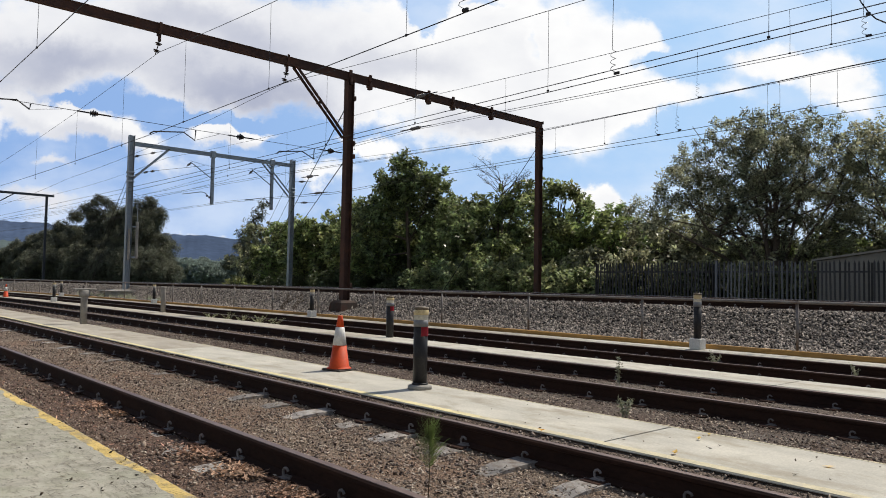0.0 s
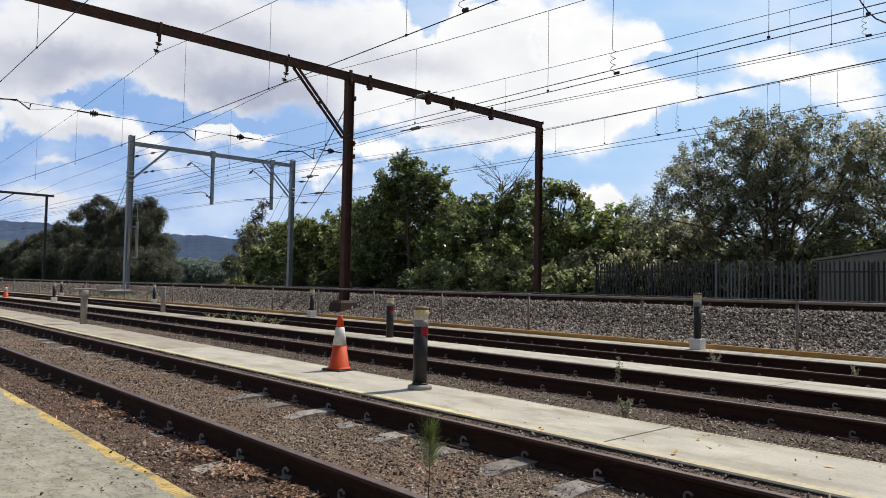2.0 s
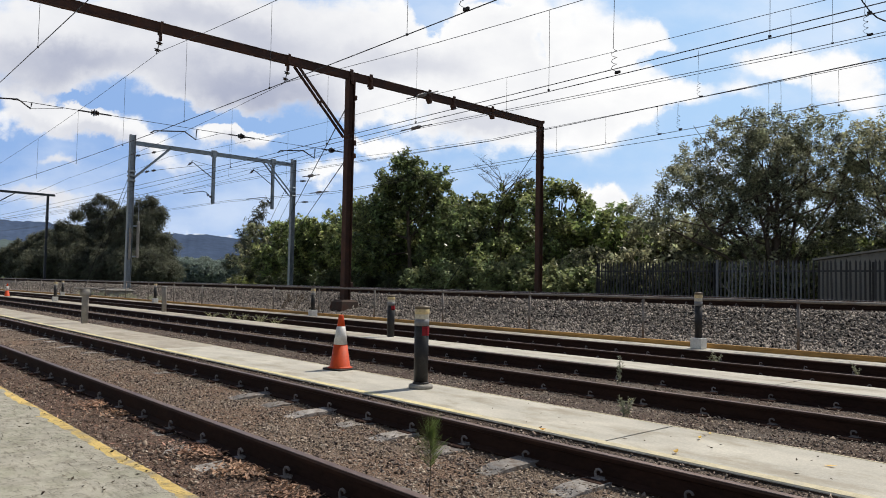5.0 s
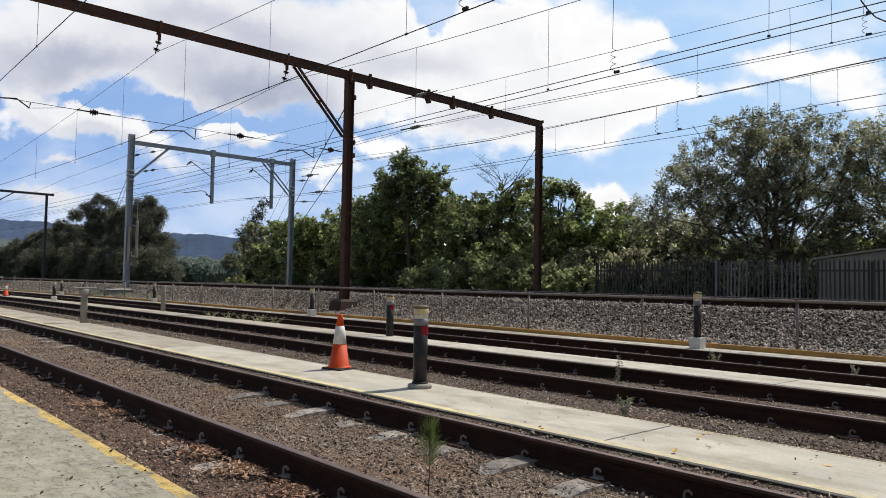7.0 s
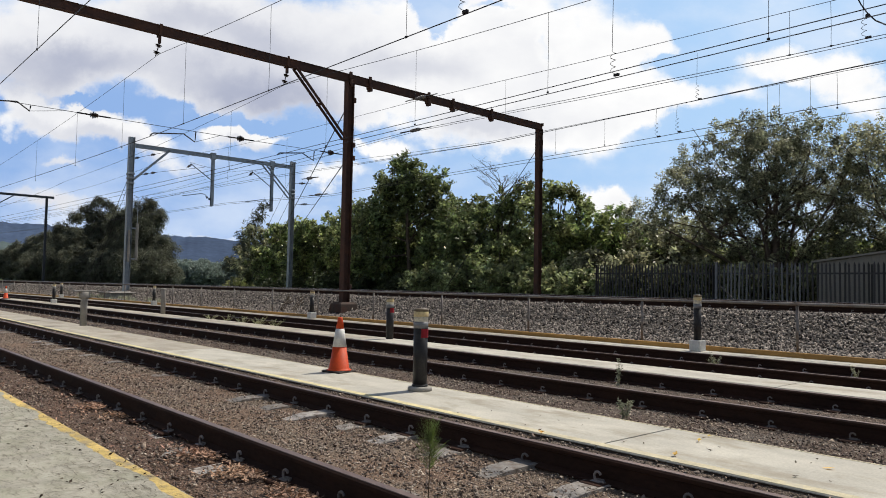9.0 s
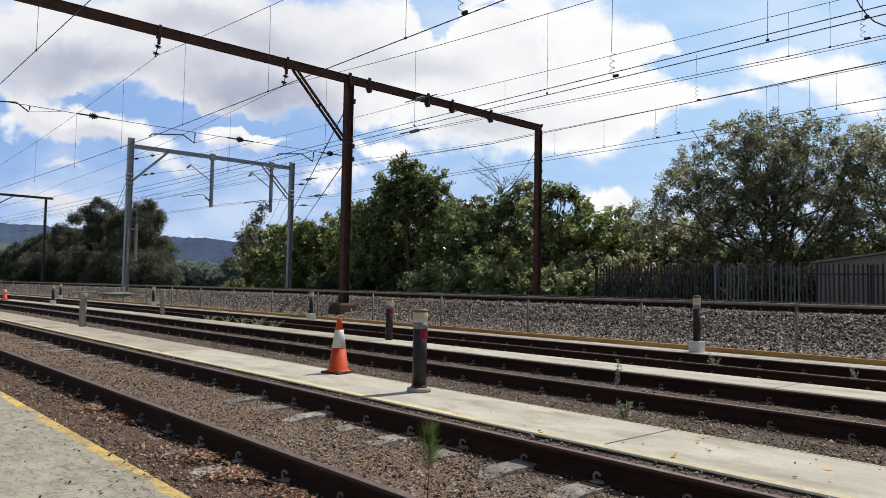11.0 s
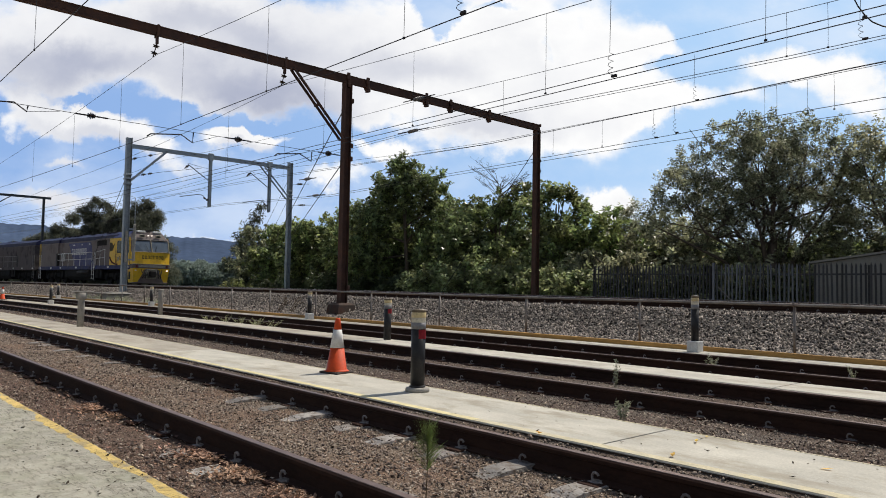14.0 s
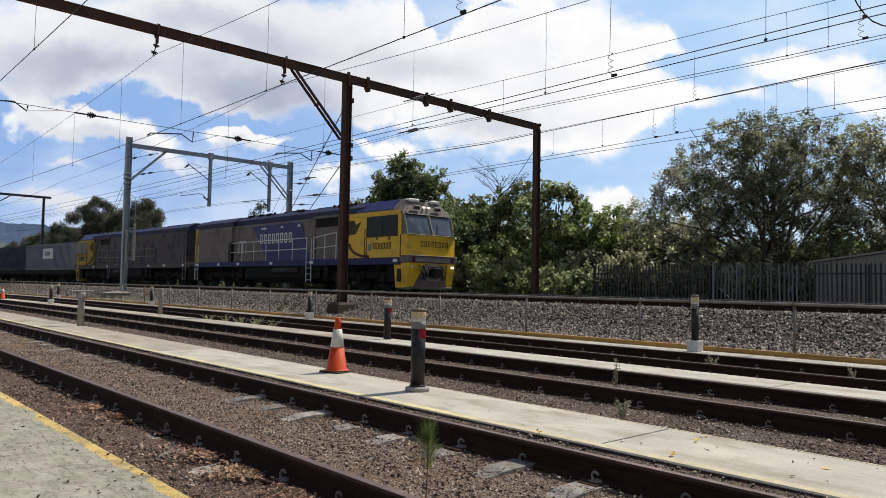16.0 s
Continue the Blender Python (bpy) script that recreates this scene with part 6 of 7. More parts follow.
tree("large_tree", -5.6, 33.5, 0.25, [(0.0, 6.6, 1.3), (-1.2, 5.4, 1.4), (1.5, 5.8, 1.4), (0, 4.2, 1.9), (2, 3.8, 1.8), (-1.6, 3.2, 1.6)], LEAF_OLIVE, "olive-green tree rising behind the shed", 10, dense=2.3, per=22, size=0.08, trunk=0.18, stems=6)
# feathery trees far down the line
CAS = "dark feathery casuarina beside the distant line"
tree("casuarina", -112, 33, 0.1, [(-0.6, 12.6, 0.6), (0.4, 12.1, 0.7), (-1.2, 11.8, 0.6), (1.4, 11.3, 0.7), (-2.4, 11.1, 0.7), (-1.5, 10.2, 1.3), (1.5, 9.8, 1.5), (0, 7.8, 2.6), (-2, 6, 2.6), (2.2, 6, 2.6), (0, 3.8, 3.2), (-2.5, 2.6, 2.6), (2.6, 2.6, 2.6)], LEAF_CASUARINA, CAS, 90, dense=3.4, per=40, size=0.27, slim=0.11, spread=0.6, droop=0.9)
tree("casuarina", -95.5, 33.5, 0.1, [(0.1, 11.0, 0.6), (1.0, 10.7, 0.55), (-1.1, 10.6, 0.6), (2.0, 9.8, 0.6), (0.3, 10.0, 0.8), (-1.6, 9.2, 1.2), (1.6, 8.8, 1.2), (0, 8.8, 1.6), (0, 7.2, 2.3), (-2, 5.6, 2.4), (2.0, 5.0, 2.2), (0, 3.6, 2.8), (2.6, 2.4, 2.0), (-2.4, 2.4, 2.4)], LEAF_CASUARINA, CAS, 91, dense=3.4, per=40, size=0.27, slim=0.11, spread=0.6, droop=0.9)
tree("casuarina", -103, 33.8, 0.1, [(0.4, 10.2, 0.8), (-0.8, 9.6, 0.9), (0, 8.8, 1.5), (-1.6, 8.4, 1.5), (1.5, 8.8, 1.4), (0, 6.6, 2.6), (-1.8, 4.4, 2.6), (1.8, 4.2, 2.6), (0, 2.4, 2.8)], LEAF_CASUARINA, CAS, 92, dense=3.4, per=40, size=0.27, slim=0.11, spread=0.6, droop=0.9)
tree("casuarina", -121, 31.5, 0.1, [(0.2, 10.4, 1.0), (-1.2, 8.2, 1.4), (1.2, 7.6, 1.6), (0, 6.0, 2.6), (-2, 4.2, 2.6), (2, 4, 2.6), (0, 2.2, 2.8)], LEAF_CASUARINA, CAS, 93, dense=3.4, per=40, size=0.27, slim=0.11, spread=0.6, droop=0.9)
tree("casuarina", -134, 30, 0.1, [(0.8, 7.6, 1.5), (-1.2, 6.4, 1.8), (1.4, 5.6, 2.2), (-2.6, 4.6, 2.2), (0, 3.6, 2.8), (-3.6, 2.6, 2.2), (2.4, 2.4, 2.6)], LEAF_CASUARINA, CAS, 94, dense=3.2, per=38, size=0.28, slim=0.11, spread=0.6, droop=0.9)
tree("casuarina", -143, 28, 0.1, [(1.0, 5.6, 1.8), (-1.6, 4.4, 2.0), (0.6, 3.2, 2.6), (-3.0, 2.4, 2.2)], LEAF_CASUARINA, CAS, 95, dense=3.2, per=38, size=0.28, slim=0.11, spread=0.6, droop=0.9)
for i, (x, y, h) in enumerate([(-106, 30.5, 5.5), (-115, 29.5, 5.5), (-125, 28.5, 5.2), (-98, 31, 5), (-91, 31.5, 4.6)]):
    tree("casuarina", x, y, 0.1, [(-1.8, h * 0.6, 2.2), (1.0, h * 0.66, 2.1), (-0.4, h * 0.3, 2.6), (2.8, h * 0.3, 2.2)], LEAF_CASUARINA, "low dark casuarina at the edge of the line", 100 + i, dense=3.4, per=40, size=0.27, slim=0.11, spread=0.6, droop=0.9)
tree("casuarina", -66.6, 34, 0.1, [(0.9, 8.6, 0.55), (0.5, 7.6, 0.7), (0.0, 6.6, 0.8), (-0.5, 5.4, 1.0), (-1.2, 4.4, 0.9), (-0.4, 3.6, 1.2), (-2.2, 2.8, 0.9), (-0.4, 2.0, 1.2)], LEAF_CASUARINA, "thin feathery tree leaning above the bushes", 140, dense=3.0, per=14, size=0.26, slim=0.15, spread=0.45, droop=0.4, trunk=0.09)
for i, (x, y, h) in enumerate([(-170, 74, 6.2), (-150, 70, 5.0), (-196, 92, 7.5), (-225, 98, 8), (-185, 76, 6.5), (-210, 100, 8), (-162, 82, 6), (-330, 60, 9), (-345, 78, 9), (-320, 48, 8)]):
    tree("tree", x, y, 0.0, [(-3.4, h * 0.5, 2.4), (0, h * 0.72, 2.3), (3.6, h * 0.55, 2.4), (-1.4, h * 0.35, 2.6), (2, h * 0.3, 2.6), (-4.5, h * 0.2, 2.2), (5, h * 0.2, 2.2)], LEAF_HAZE, "distant tree with pale haze in its leaf colour", 150 + i, dense=2.6, per=34, size=0.2, spread=0.6)

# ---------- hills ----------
# forest colours with the aerial haze mixed in, bluer for the far ridge
HILL = mat("haze_tinted_forest_hill", (0.105, 0.135, 0.135), 1.0, vary=0.2, scale=0.004, fine=0.03, bump=0, spec=0.0)
HILL_FAR = mat("haze_blue_tinted_hill", (0.062, 0.088, 0.145), 1.0, vary=0.18, scale=0.006, fine=0.05, bump=0, spec=0.0)


def hills(name, dist, heights, material, seed, label):
    """A wooded ridge: heights in metres at even steps from far left to right of the line's end."""
    V, F = [], []
    n, rows = 420, 9
    for i in range(n + 1):
        k = i / n
        a = radians(-6 + 92 * k)
        kk = k * (len(heights) - 1)
        j = min(int(kk), len(heights) - 2)
        h = heights[j] + (heights[j + 1] - heights[j]) * (kk - j)
        h *= 1 + 0.06 * noise.noise(Vector((k * 30, seed, 0)))
        h += 0.025 * h * noise.noise(Vector((k * 260, seed, 5))) + 0.03 * h * noise.noise(Vector((k * 900, seed, 9)))
        for r in range(rows):
            t = r / (rows - 1)
            d = dist * (1 - 0.28 * (1 - t))
            bump = 1 + 0.03 * noise.noise(Vector((k * 60, t * 1.2, seed)))
            V.append((-d * math.cos(a), d * math.sin(a), -6 + (h + 6) * (t ** 1.2) * (bump if r < rows - 1 else 1)))
    for i in range(n):
        for r in range(rows - 1):
            F.append((i * rows + r, (i + 1) * rows + r, (i + 1) * rows + r + 1, i * rows + r + 1))
    ob = quick(name, V, F, material, smooth=True)
    return tagged(ob, label, "hill", kind="structure")


hills("hill", 2300, (165, 165, 157, 139, 130, 124, 112, 100, 90, 80, 80, 80), HILL_FAR, 3, "wooded ridge on the horizon, tinted blue for haze")
hills("hill", 1500, (70, 72, 66, 50, 34, 30, 26, 24, 22, 20, 20, 20), HILL, 8, "green foothill below the ridge, tinted pale for haze")


# ---------- palisade fence and shed ----------
PALE = mat("dark_weathered_pale", (0.055, 0.052, 0.056), 0.6, metal=0.3, vary=0.25, scale=4, fine=40, bump=0.1, objects=0.35)
# lighter copy of PALE for pales in sun; also the light corner post
PALE_LIGHT = mat("sunlit_pale_and_light_post", (0.135, 0.135, 0.155), 0.5, metal=0.3, vary=0.25, scale=4, fine=40, bump=0.1, objects=0.4)
SHED = mat("grey_corrugated_wall", (0.235, 0.217, 0.196), 0.7, metal=0.0, vary=0.08, scale=1.5, fine=30, bump=0.05, stain=(0.27, 0.253, 0.23), stain_scale=1)


def build_palisade():
    th = empty("palisade_fence", pose(-19, 25.9, 0.25), "dark steel palisade fence with pointed pales", "fence")
    bm = bmesh.new()
    prof = [(-0.034, 0.012), (-0.018, -0.008), (0.018, -0.008), (0.034, 0.012), (0.03, 0.016), (0.014, -0.002), (-0.014, -0.002), (-0.03, 0.016)]
    loft(bm, [[(x * k, y, z) for x, y in prof] for z, k in ((0, 1), (1.72, 1), (1.76, 1.05), (1.86, 0.15))])
    me = bpy.data.meshes.new("pale")
    bm.to_mesh(me)
    bm.free()
    me.materials.append(PALE)
    pale_me = me.copy()
    pale_me.materials.clear()
    pale_me.materials.append(PALE_LIGHT)
    # pales 38 to 60 mostly lighter: sunlight on that stretch, put into the colour
    for i in range(150):
        share("pale", pale_me if 38 <= i <= 60 and random.random() < 0.8 else me, th, pose(i * 0.145, random.uniform(-0.01, 0.01), random.uniform(-0.02, 0.02), random.uniform(-0.7, 0.7), random.uniform(-1.2, 1.2), 0))
    for z in (0.35, 1.45):
        part("cross_rail", boxes((-0.1, 21.8, 0.02, 0.06, z, z + 0.06)), PALE, th)
    for i in range(9):
        part("post", boxes((i * 2.7 - 0.03, i * 2.7 + 0.03, 0.06, 0.14, -0.1, 1.78)), PALE, th)


build_palisade()
corner = part("fence_post", boxes((-0.04, 0.04, -0.04, 0.04, -0.05, 1.88), (-0.05, 0.05, -0.05, 0.05, 1.86, 1.90), bevel=0.006), PALE_LIGHT)
corner.matrix_basis = pose(-13.42, 25.78, 0.25)
tagged(corner, "pale galvanised corner post standing in the palisade fence", "fence post")
lean = part("leaning_pole", tube(bmesh.new(), [(0, 0, 0), (-0.82, 0.0, 0.75)], 0.018, 8), FENCE_TUBE)
lean.matrix_basis = pose(-12.42, 25.76, 0.5)
tagged(lean, "thin pale pole leaning against the palisade fence", "pole")


def build_shed():
    th = empty("shed", pose(-10.75, 28.2, 0.2), "grey corrugated steel shed behind the palisade fence", "shed")
    bm = bmesh.new()
    n = 120
    rows = []
    for i in range(n + 1):
        x = i * 0.1
        y = 0.02 * (1 if i % 4 in (1, 2) else -1)
        top = 1.98 + 0.135 * min(x, 8)
        rows.append((bm.verts.new((x, y, -0.2)), bm.verts.new((x, y, top)), bm.verts.new((x, y + 0.06, top)), bm.verts.new((x, y + 0.06, -0.2))))
    for a, b in zip(rows, rows[1:]):
        for j in range(3):
            bm.faces.new((a[j], b[j], b[j + 1], a[j + 1]))
    part("wall", bm, SHED, th)
    bm = loft(bmesh.new(), [[(-0.15, y, 1.98), (8.1, y, 3.08), (8.1, y, 3.15), (-0.15, y, 2.05)] for y in (-0.12, 6)])
    part("roof", bm, SHED, th)
    part("side_wall", boxes((0, 0.06, 0.07, 5.9, -0.2, 1.96)), SHED, th)


build_shed()


# ---------- weeds, litter and debris ----------
WEED = leaf_mat("grey_green_weed", (0.33, 0.345, 0.23), 0.4, 0.4)
PALE_WEED = leaf_mat("pale_green_weed", (0.42, 0.43, 0.24), 0.5, 0.5)
SEEDLING = leaf_mat("bright_needles", (0.19, 0.26, 0.075), 0.35, 0.45)
DRY = leaf_mat("dry_brown_leaves", (0.27, 0.16, 0.112), 0.85, 0.2, 0.015, 0.75)
GOLD = leaf_mat("yellow_leaves", (0.55, 0.33, 0.06), 0.35, 0.3, 0.03, 0.6)
PALE_BIT = mat("pale_bark_chip", (0.33, 0.285, 0.23), 0.9, vary=0.3, bump=0.2, island=0.5)
BARK_BIT = mat("dark_bark_scrap", (0.05, 0.034, 0.025), 0.9, vary=0.4, bump=0.3, island=0.6)
STEM = mat("brown_stem", (0.12, 0.085, 0.05), 0.9, vary=0.2, bump=0.2)
NUT = mat("dark_debris", (0.06, 0.045, 0.03), 0.9, vary=0.4, bump=0.3, island=0.5)


def seedling(x, y, z, h):
    rg = np.random.default_rng(4)
    th = empty("pine_seedling", pose(x, y, z), "small green pine seedling growing in the gravel", "plant", "weeds")
    bm = bmesh.new()
    tube(bm, [(0, 0, 0), (0.008, 0.0, h * 0.35), (0.0, 0.006, h * 0.72)], 0.0035, 6, 0.002)
    part("stem", bm, STEM, th)
    V, F = [], []
    for i in range(420):
        k = rg.uniform(0.36, 0.76)
        a, l = rg.uniform(0, 6.283), rg.uniform(0.07, 0.15)
        t = rg.uniform(0.3, 1.0) if k < 0.62 else rg.uniform(0.05, 0.6)
        p = np.array([0.02 * math.cos(a) * rg.random(), 0.02 * math.sin(a) * rg.random(), h * k])
        d = np.array([math.cos(a) * math.sin(t), math.sin(a) * math.sin(t), math.cos(t)])
        w = np.cross(d, [0.3, 0.5, 0.1])
        w = w / np.linalg.norm(w) * 0.0024
        b = len(V)
        V += [p - w, p + w, p + d * l + w * 0.3, p + d * l - w * 0.3]
        F.append((b, b + 1, b + 2, b + 3))
    quick("needles", V, F, SEEDLING, th)


def weed(x, y, z, h, w, n, seed, leaf, label, upright=0.6):
    rg = np.random.default_rng(seed)
    th = empty("weed", pose(x, y, z), label, "plant", "weeds")
    bm = bmesh.new()
    V, F = [], []
    for i in range(n):
        a, r = rg.uniform(0, 6.283), w * rg.uniform(0.15, 1) * (1 - upright * 0.5)
        hh = h * rg.uniform(0.55, 1)
        top = Vector((r * math.cos(a), r * math.sin(a), hh))
        tube(bm, [(0.02 * math.cos(a), 0.02 * math.sin(a), -0.01), (top.x * 0.4, top.y * 0.4, hh * 0.5), top], 0.0022, 4, 0.0012)
        for j in range(26):
            k = rg.uniform(0.2, 1.0)
            p = np.array(top) * np.array([k * 0.9, k * 0.9, k])
            d = rg.normal(0, 1, 3)
            d[2] = abs(d[2]) * 0.6
            d /= np.linalg.norm(d)
            v = np.cross(d, rg.normal(0, 1, 3))
            v /= np.linalg.norm(v)
            s = rg.uniform(0.008, 0.022)
            b = len(V)
            V += [p, p + d * s + v * s * 0.35, p + d * s * 2, p + d * s - v * s * 0.35]
            F.append((b, b + 1, b + 2, b + 3))
    tagged(part("stems", bm, WEED if leaf is not STEM else STEM, th), kind="stuff")
    quick("foliage", V, F, leaf, th)


def grass_tuft(x, y, z, h, n, seed):
    rg = np.random.default_rng(seed)
    V, F = [], []
    for i in range(n):
        a, t, l = rg.uniform(0, 6.283), rg.uniform(0.1, 1.1), h * rg.uniform(0.5, 1.1)
        p = np.array([rg.normal(0, 0.14), rg.normal(0, 0.07), 0])
        d = np.array([math.cos(a) * math.sin(t), math.sin(a) * math.sin(t), math.cos(t)])
        w = np.array([-math.sin(a), math.cos(a), 0]) * 0.005
        b = len(V)
        q = p + d * l * 0.6
        e = p + d * l + np.array([0, 0, -0.25 * l * math.sin(t)])
        V += [p - w, p + w, q + w * 0.8, q - w * 0.8, e]
        F += [(b, b + 1, b + 2), (b, b + 2, b + 3), (b + 3, b + 2, b + 4)]
    ob = quick("grass_tuft", V, F, WEED)
    ob.matrix_basis = pose(x, y, z)
    tagged(ob, "pale dry grass tuft growing in the stones", "grass", "grass tufts")


seedling(-3.2, 2.78, -0.17, 0.50)
weed(-3.95, 5.85, -0.165, 0.22, 0.17, 9, 2, WEED, "bushy grey-green weed in the gravel")
weed(-5.2, 7.55, -0.165, 0.42, 0.10, 6, 3, WEED, "tall thin grey-green weed between the rails", 0.9)
weed(-5.6, 10.75, -0.14, 0.24, 0.22, 9, 5, WEED, "low pale weed between the rails")
weed(-3.75, 11.2, -0.15, 0.22, 0.14, 6, 6, WEED, "low pale weed beside the rail")


def dry_branch(x, y, seed):
    """A dead forked branch lying aslant on the bank."""
    rg = np.random.default_rng(seed)
    bm = bmesh.new()
    for k in range(3):
        a = 0.12 * k
        tube(bm, [(a, 0, 0), (a + 0.12, 0.1, 0.28), (a + 0.34 + 0.05 * k, 0.2, 0.58 - 0.08 * k)], 0.016, 5, 0.006)
        for j in range(4):
            p = Vector((a + 0.2 + 0.04 * j, 0.12, 0.32 + 0.06 * j))
            tube(bm, [p, p + Vector((rg.uniform(-0.15, 0.25), rg.uniform(-0.1, 0.1), rg.uniform(0.05, 0.2)))], 0.006, 4, 0.003)
    th = empty("dry_branch", pose(x, y, ground_z(y)), "dead brown branch lying aslant on the bank", "branch", "dry branches")
    part("wood", bm, STEM, th)


dry_branch(-23.3, 13.0, 1)
dry_branch(-22.8, 13.2, 2)
for i, (x, y, h) in enumerate([(-19.2, 9.12, 0.3), (-18.4, 9.14, 0.26), (-17.6, 9.2, 0.3), (-16.9, 9.3, 0.24), (-20.3, 9.1, 0.22), (-17.9, 9.4, 0.28), (-8.1, 5.3, 0.14), (-13, 5.4, 0.14)]):
    if y > 6:
        weed(x, y, -0.1, h * (0.7 + 0.4 * random.random()), 0.34, 8 + (i * 5) % 7, 10 + i, PALE_WEED, "pale green leafy weed beside the walkway", 0.2)
    else:
        grass_tuft(x, y, -0.15, h, 90, 10 + i)

for i in range(14):
    x = -34.5 - 0.9 * i
    y = 12.75 + 0.45 * random.random()
    grass_tuft(x, y + cy(x), ground_z(y), 0.28 + 0.14 * random.random(), 70, 40 + i)


def litter(name, n, place, lo, hi, material, label, seed, tilt=0.35):
    """Fallen leaves: small curled blades lying every way."""
    rg = np.random.default_rng(seed)
    p = place(n, rg)
    n = len(p)
    a, t = rg.uniform(0, 6.283, n), rg.normal(0, tilt, n)
    s = rg.uniform(lo, hi, n)[:, None]
    u = np.stack([np.cos(a) * np.cos(t), np.sin(a) * np.cos(t), np.sin(t)], 1)
    v = np.cross(u, np.stack([rg.normal(0, tilt, n), rg.normal(0, tilt, n), np.ones(n)], 1))
    v /= np.linalg.norm(v, axis=1)[:, None]
    up = np.array([0, 0, 1.0])
    c = rg.uniform(0.1, 0.5, (n, 1)) * s * up
    V = np.stack([p - u * s + c, p - v * s * 0.42 + c * 0.7, p, p + v * s * 0.42 + c * 0.7, p + u * s + c], 1).reshape(-1, 3)
    b = np.arange(n)[:, None] * 5
    F = np.concatenate([b + np.array([0, 1, 2]), b + np.array([0, 2, 3]), b + np.array([1, 4, 2]), b + np.array([2, 4, 3])])
    ob = quick(name, V, F, material)
    tagged(ob, label, "leaf litter", kind="stuff")


def by_rail(n, rg):
    # drifts caught between the sleepers, against the rail
    bay = 0.63 - 0.62 * rg.choice([4, 5, 6, 7, 8, 9, 12, 13], n, p=[0.03, 0.04, 0.1, 0.22, 0.22, 0.2, 0.06, 0.13])
    x = bay + rg.normal(0, 0.10, n)
    y = np.clip(2.27 - np.abs(rg.normal(0, 0.12, n)), 1.62, 2.30)
    loose = np.arange(n) % 5 == 0
    x[loose], y[loose] = rg.uniform(-10, -1.5, loose.sum()), rg.uniform(1.6, 2.3, loose.sum())
    return np.stack([x, y, np.full(len(x), -0.142) + rg.uniform(0, 0.012, len(x))], 1)


def on_platform(n, rg):
    return np.stack([rg.uniform(-8, -0.5, n), 1.5 - np.abs(rg.normal(0, 0.45, n)), np.full(n, 0.006)], 1)


def on_walk(n, rg):
    return np.stack([rg.uniform(-4.5, -1.2, n), rg.uniform(4.2, 5.05, n), np.full(n, 0.005)], 1)


def in_yard(n, rg):
    return np.stack([rg.uniform(-12, -1, n), np.where(rg.random(n) < 0.6, rg.uniform(2.5, 3.8, n), rg.uniform(5.2, 6.6, n)), np.full(n, -0.158)], 1)


litter("leaf_litter", 3000, by_rail, 0.008, 0.026, DRY, "dry brown fallen leaves along the rail", 3)


def in_strip(n, rg):
    return np.stack([0.3 - 12 * rg.random(n) ** 1.4, rg.uniform(1.58, 2.3, n), -0.155 + rg.uniform(0, 0.012, n)], 1)


def in_bed(n, rg):
    return np.stack([0.3 - 14 * rg.random(n) ** 1.3, np.where(rg.random(n) < 0.7, rg.uniform(2.5, 3.8, n), rg.uniform(3.97, 4.12, n)), -0.155 + rg.uniform(0, 0.01, n)], 1)


def in_gap(n, rg):
    y = rg.uniform(3.97, 4.12, n)
    return np.stack([0.5 - 11 * rg.random(n) ** 1.3, y, np.interp(y, [3.97, 3.99, 4.125], [-0.11, -0.073, -0.02]) + rg.uniform(0, 0.008, n)], 1)


def in_second(n, rg):
    return np.stack([0.3 - 16 * rg.random(n) ** 1.3, np.where(rg.random(n) < 0.7, rg.uniform(5.16, 6.55, n), rg.uniform(6.8, 8.0, n)), -0.148 + rg.uniform(0, 0.01, n)], 1)


litter("leaf_litter", 4200, in_strip, 0.004, 0.019, BARK_BIT, "dark bark scraps beside the rail", 21)
litter("leaf_litter", 1500, in_strip, 0.004, 0.017, PALE_BIT, "pale bark scraps beside the rail", 22)
litter("leaf_litter", 13000, in_bed, 0.004, 0.017, PALE_BIT, "pale chips on the gravel", 23)
litter("leaf_litter", 9000, in_bed, 0.004, 0.018, BARK_BIT, "dark bark scraps on the gravel", 24)
litter("leaf_litter", 1500, in_gap, 0.004, 0.013, BARK_BIT, "dark scraps against the walkway", 27)
litter("leaf_litter", 420, in_gap, 0.004, 0.013, PALE_BIT, "pale scraps against the walkway", 28)
litter("leaf_litter", 8000, in_second, 0.005, 0.019, PALE_BIT, "pale chips between the middle rails", 25)
litter("leaf_litter", 5200, in_second, 0.006, 0.022, BARK_BIT, "dark bark scraps between the middle rails", 26)
litter("leaf_litter", 700, in_yard, 0.006, 0.018, DRY, "scattered dry leaves on the gravel", 6)
litter("leaf_litter", 700, in_yard, 0.007, 0.02, NUT, "dark scattered debris on the gravel", 9)
litter("leaf_litter", 150, on_platform, 0.004, 0.018, NUT, "dark twigs and dry leaves on the platform", 4)


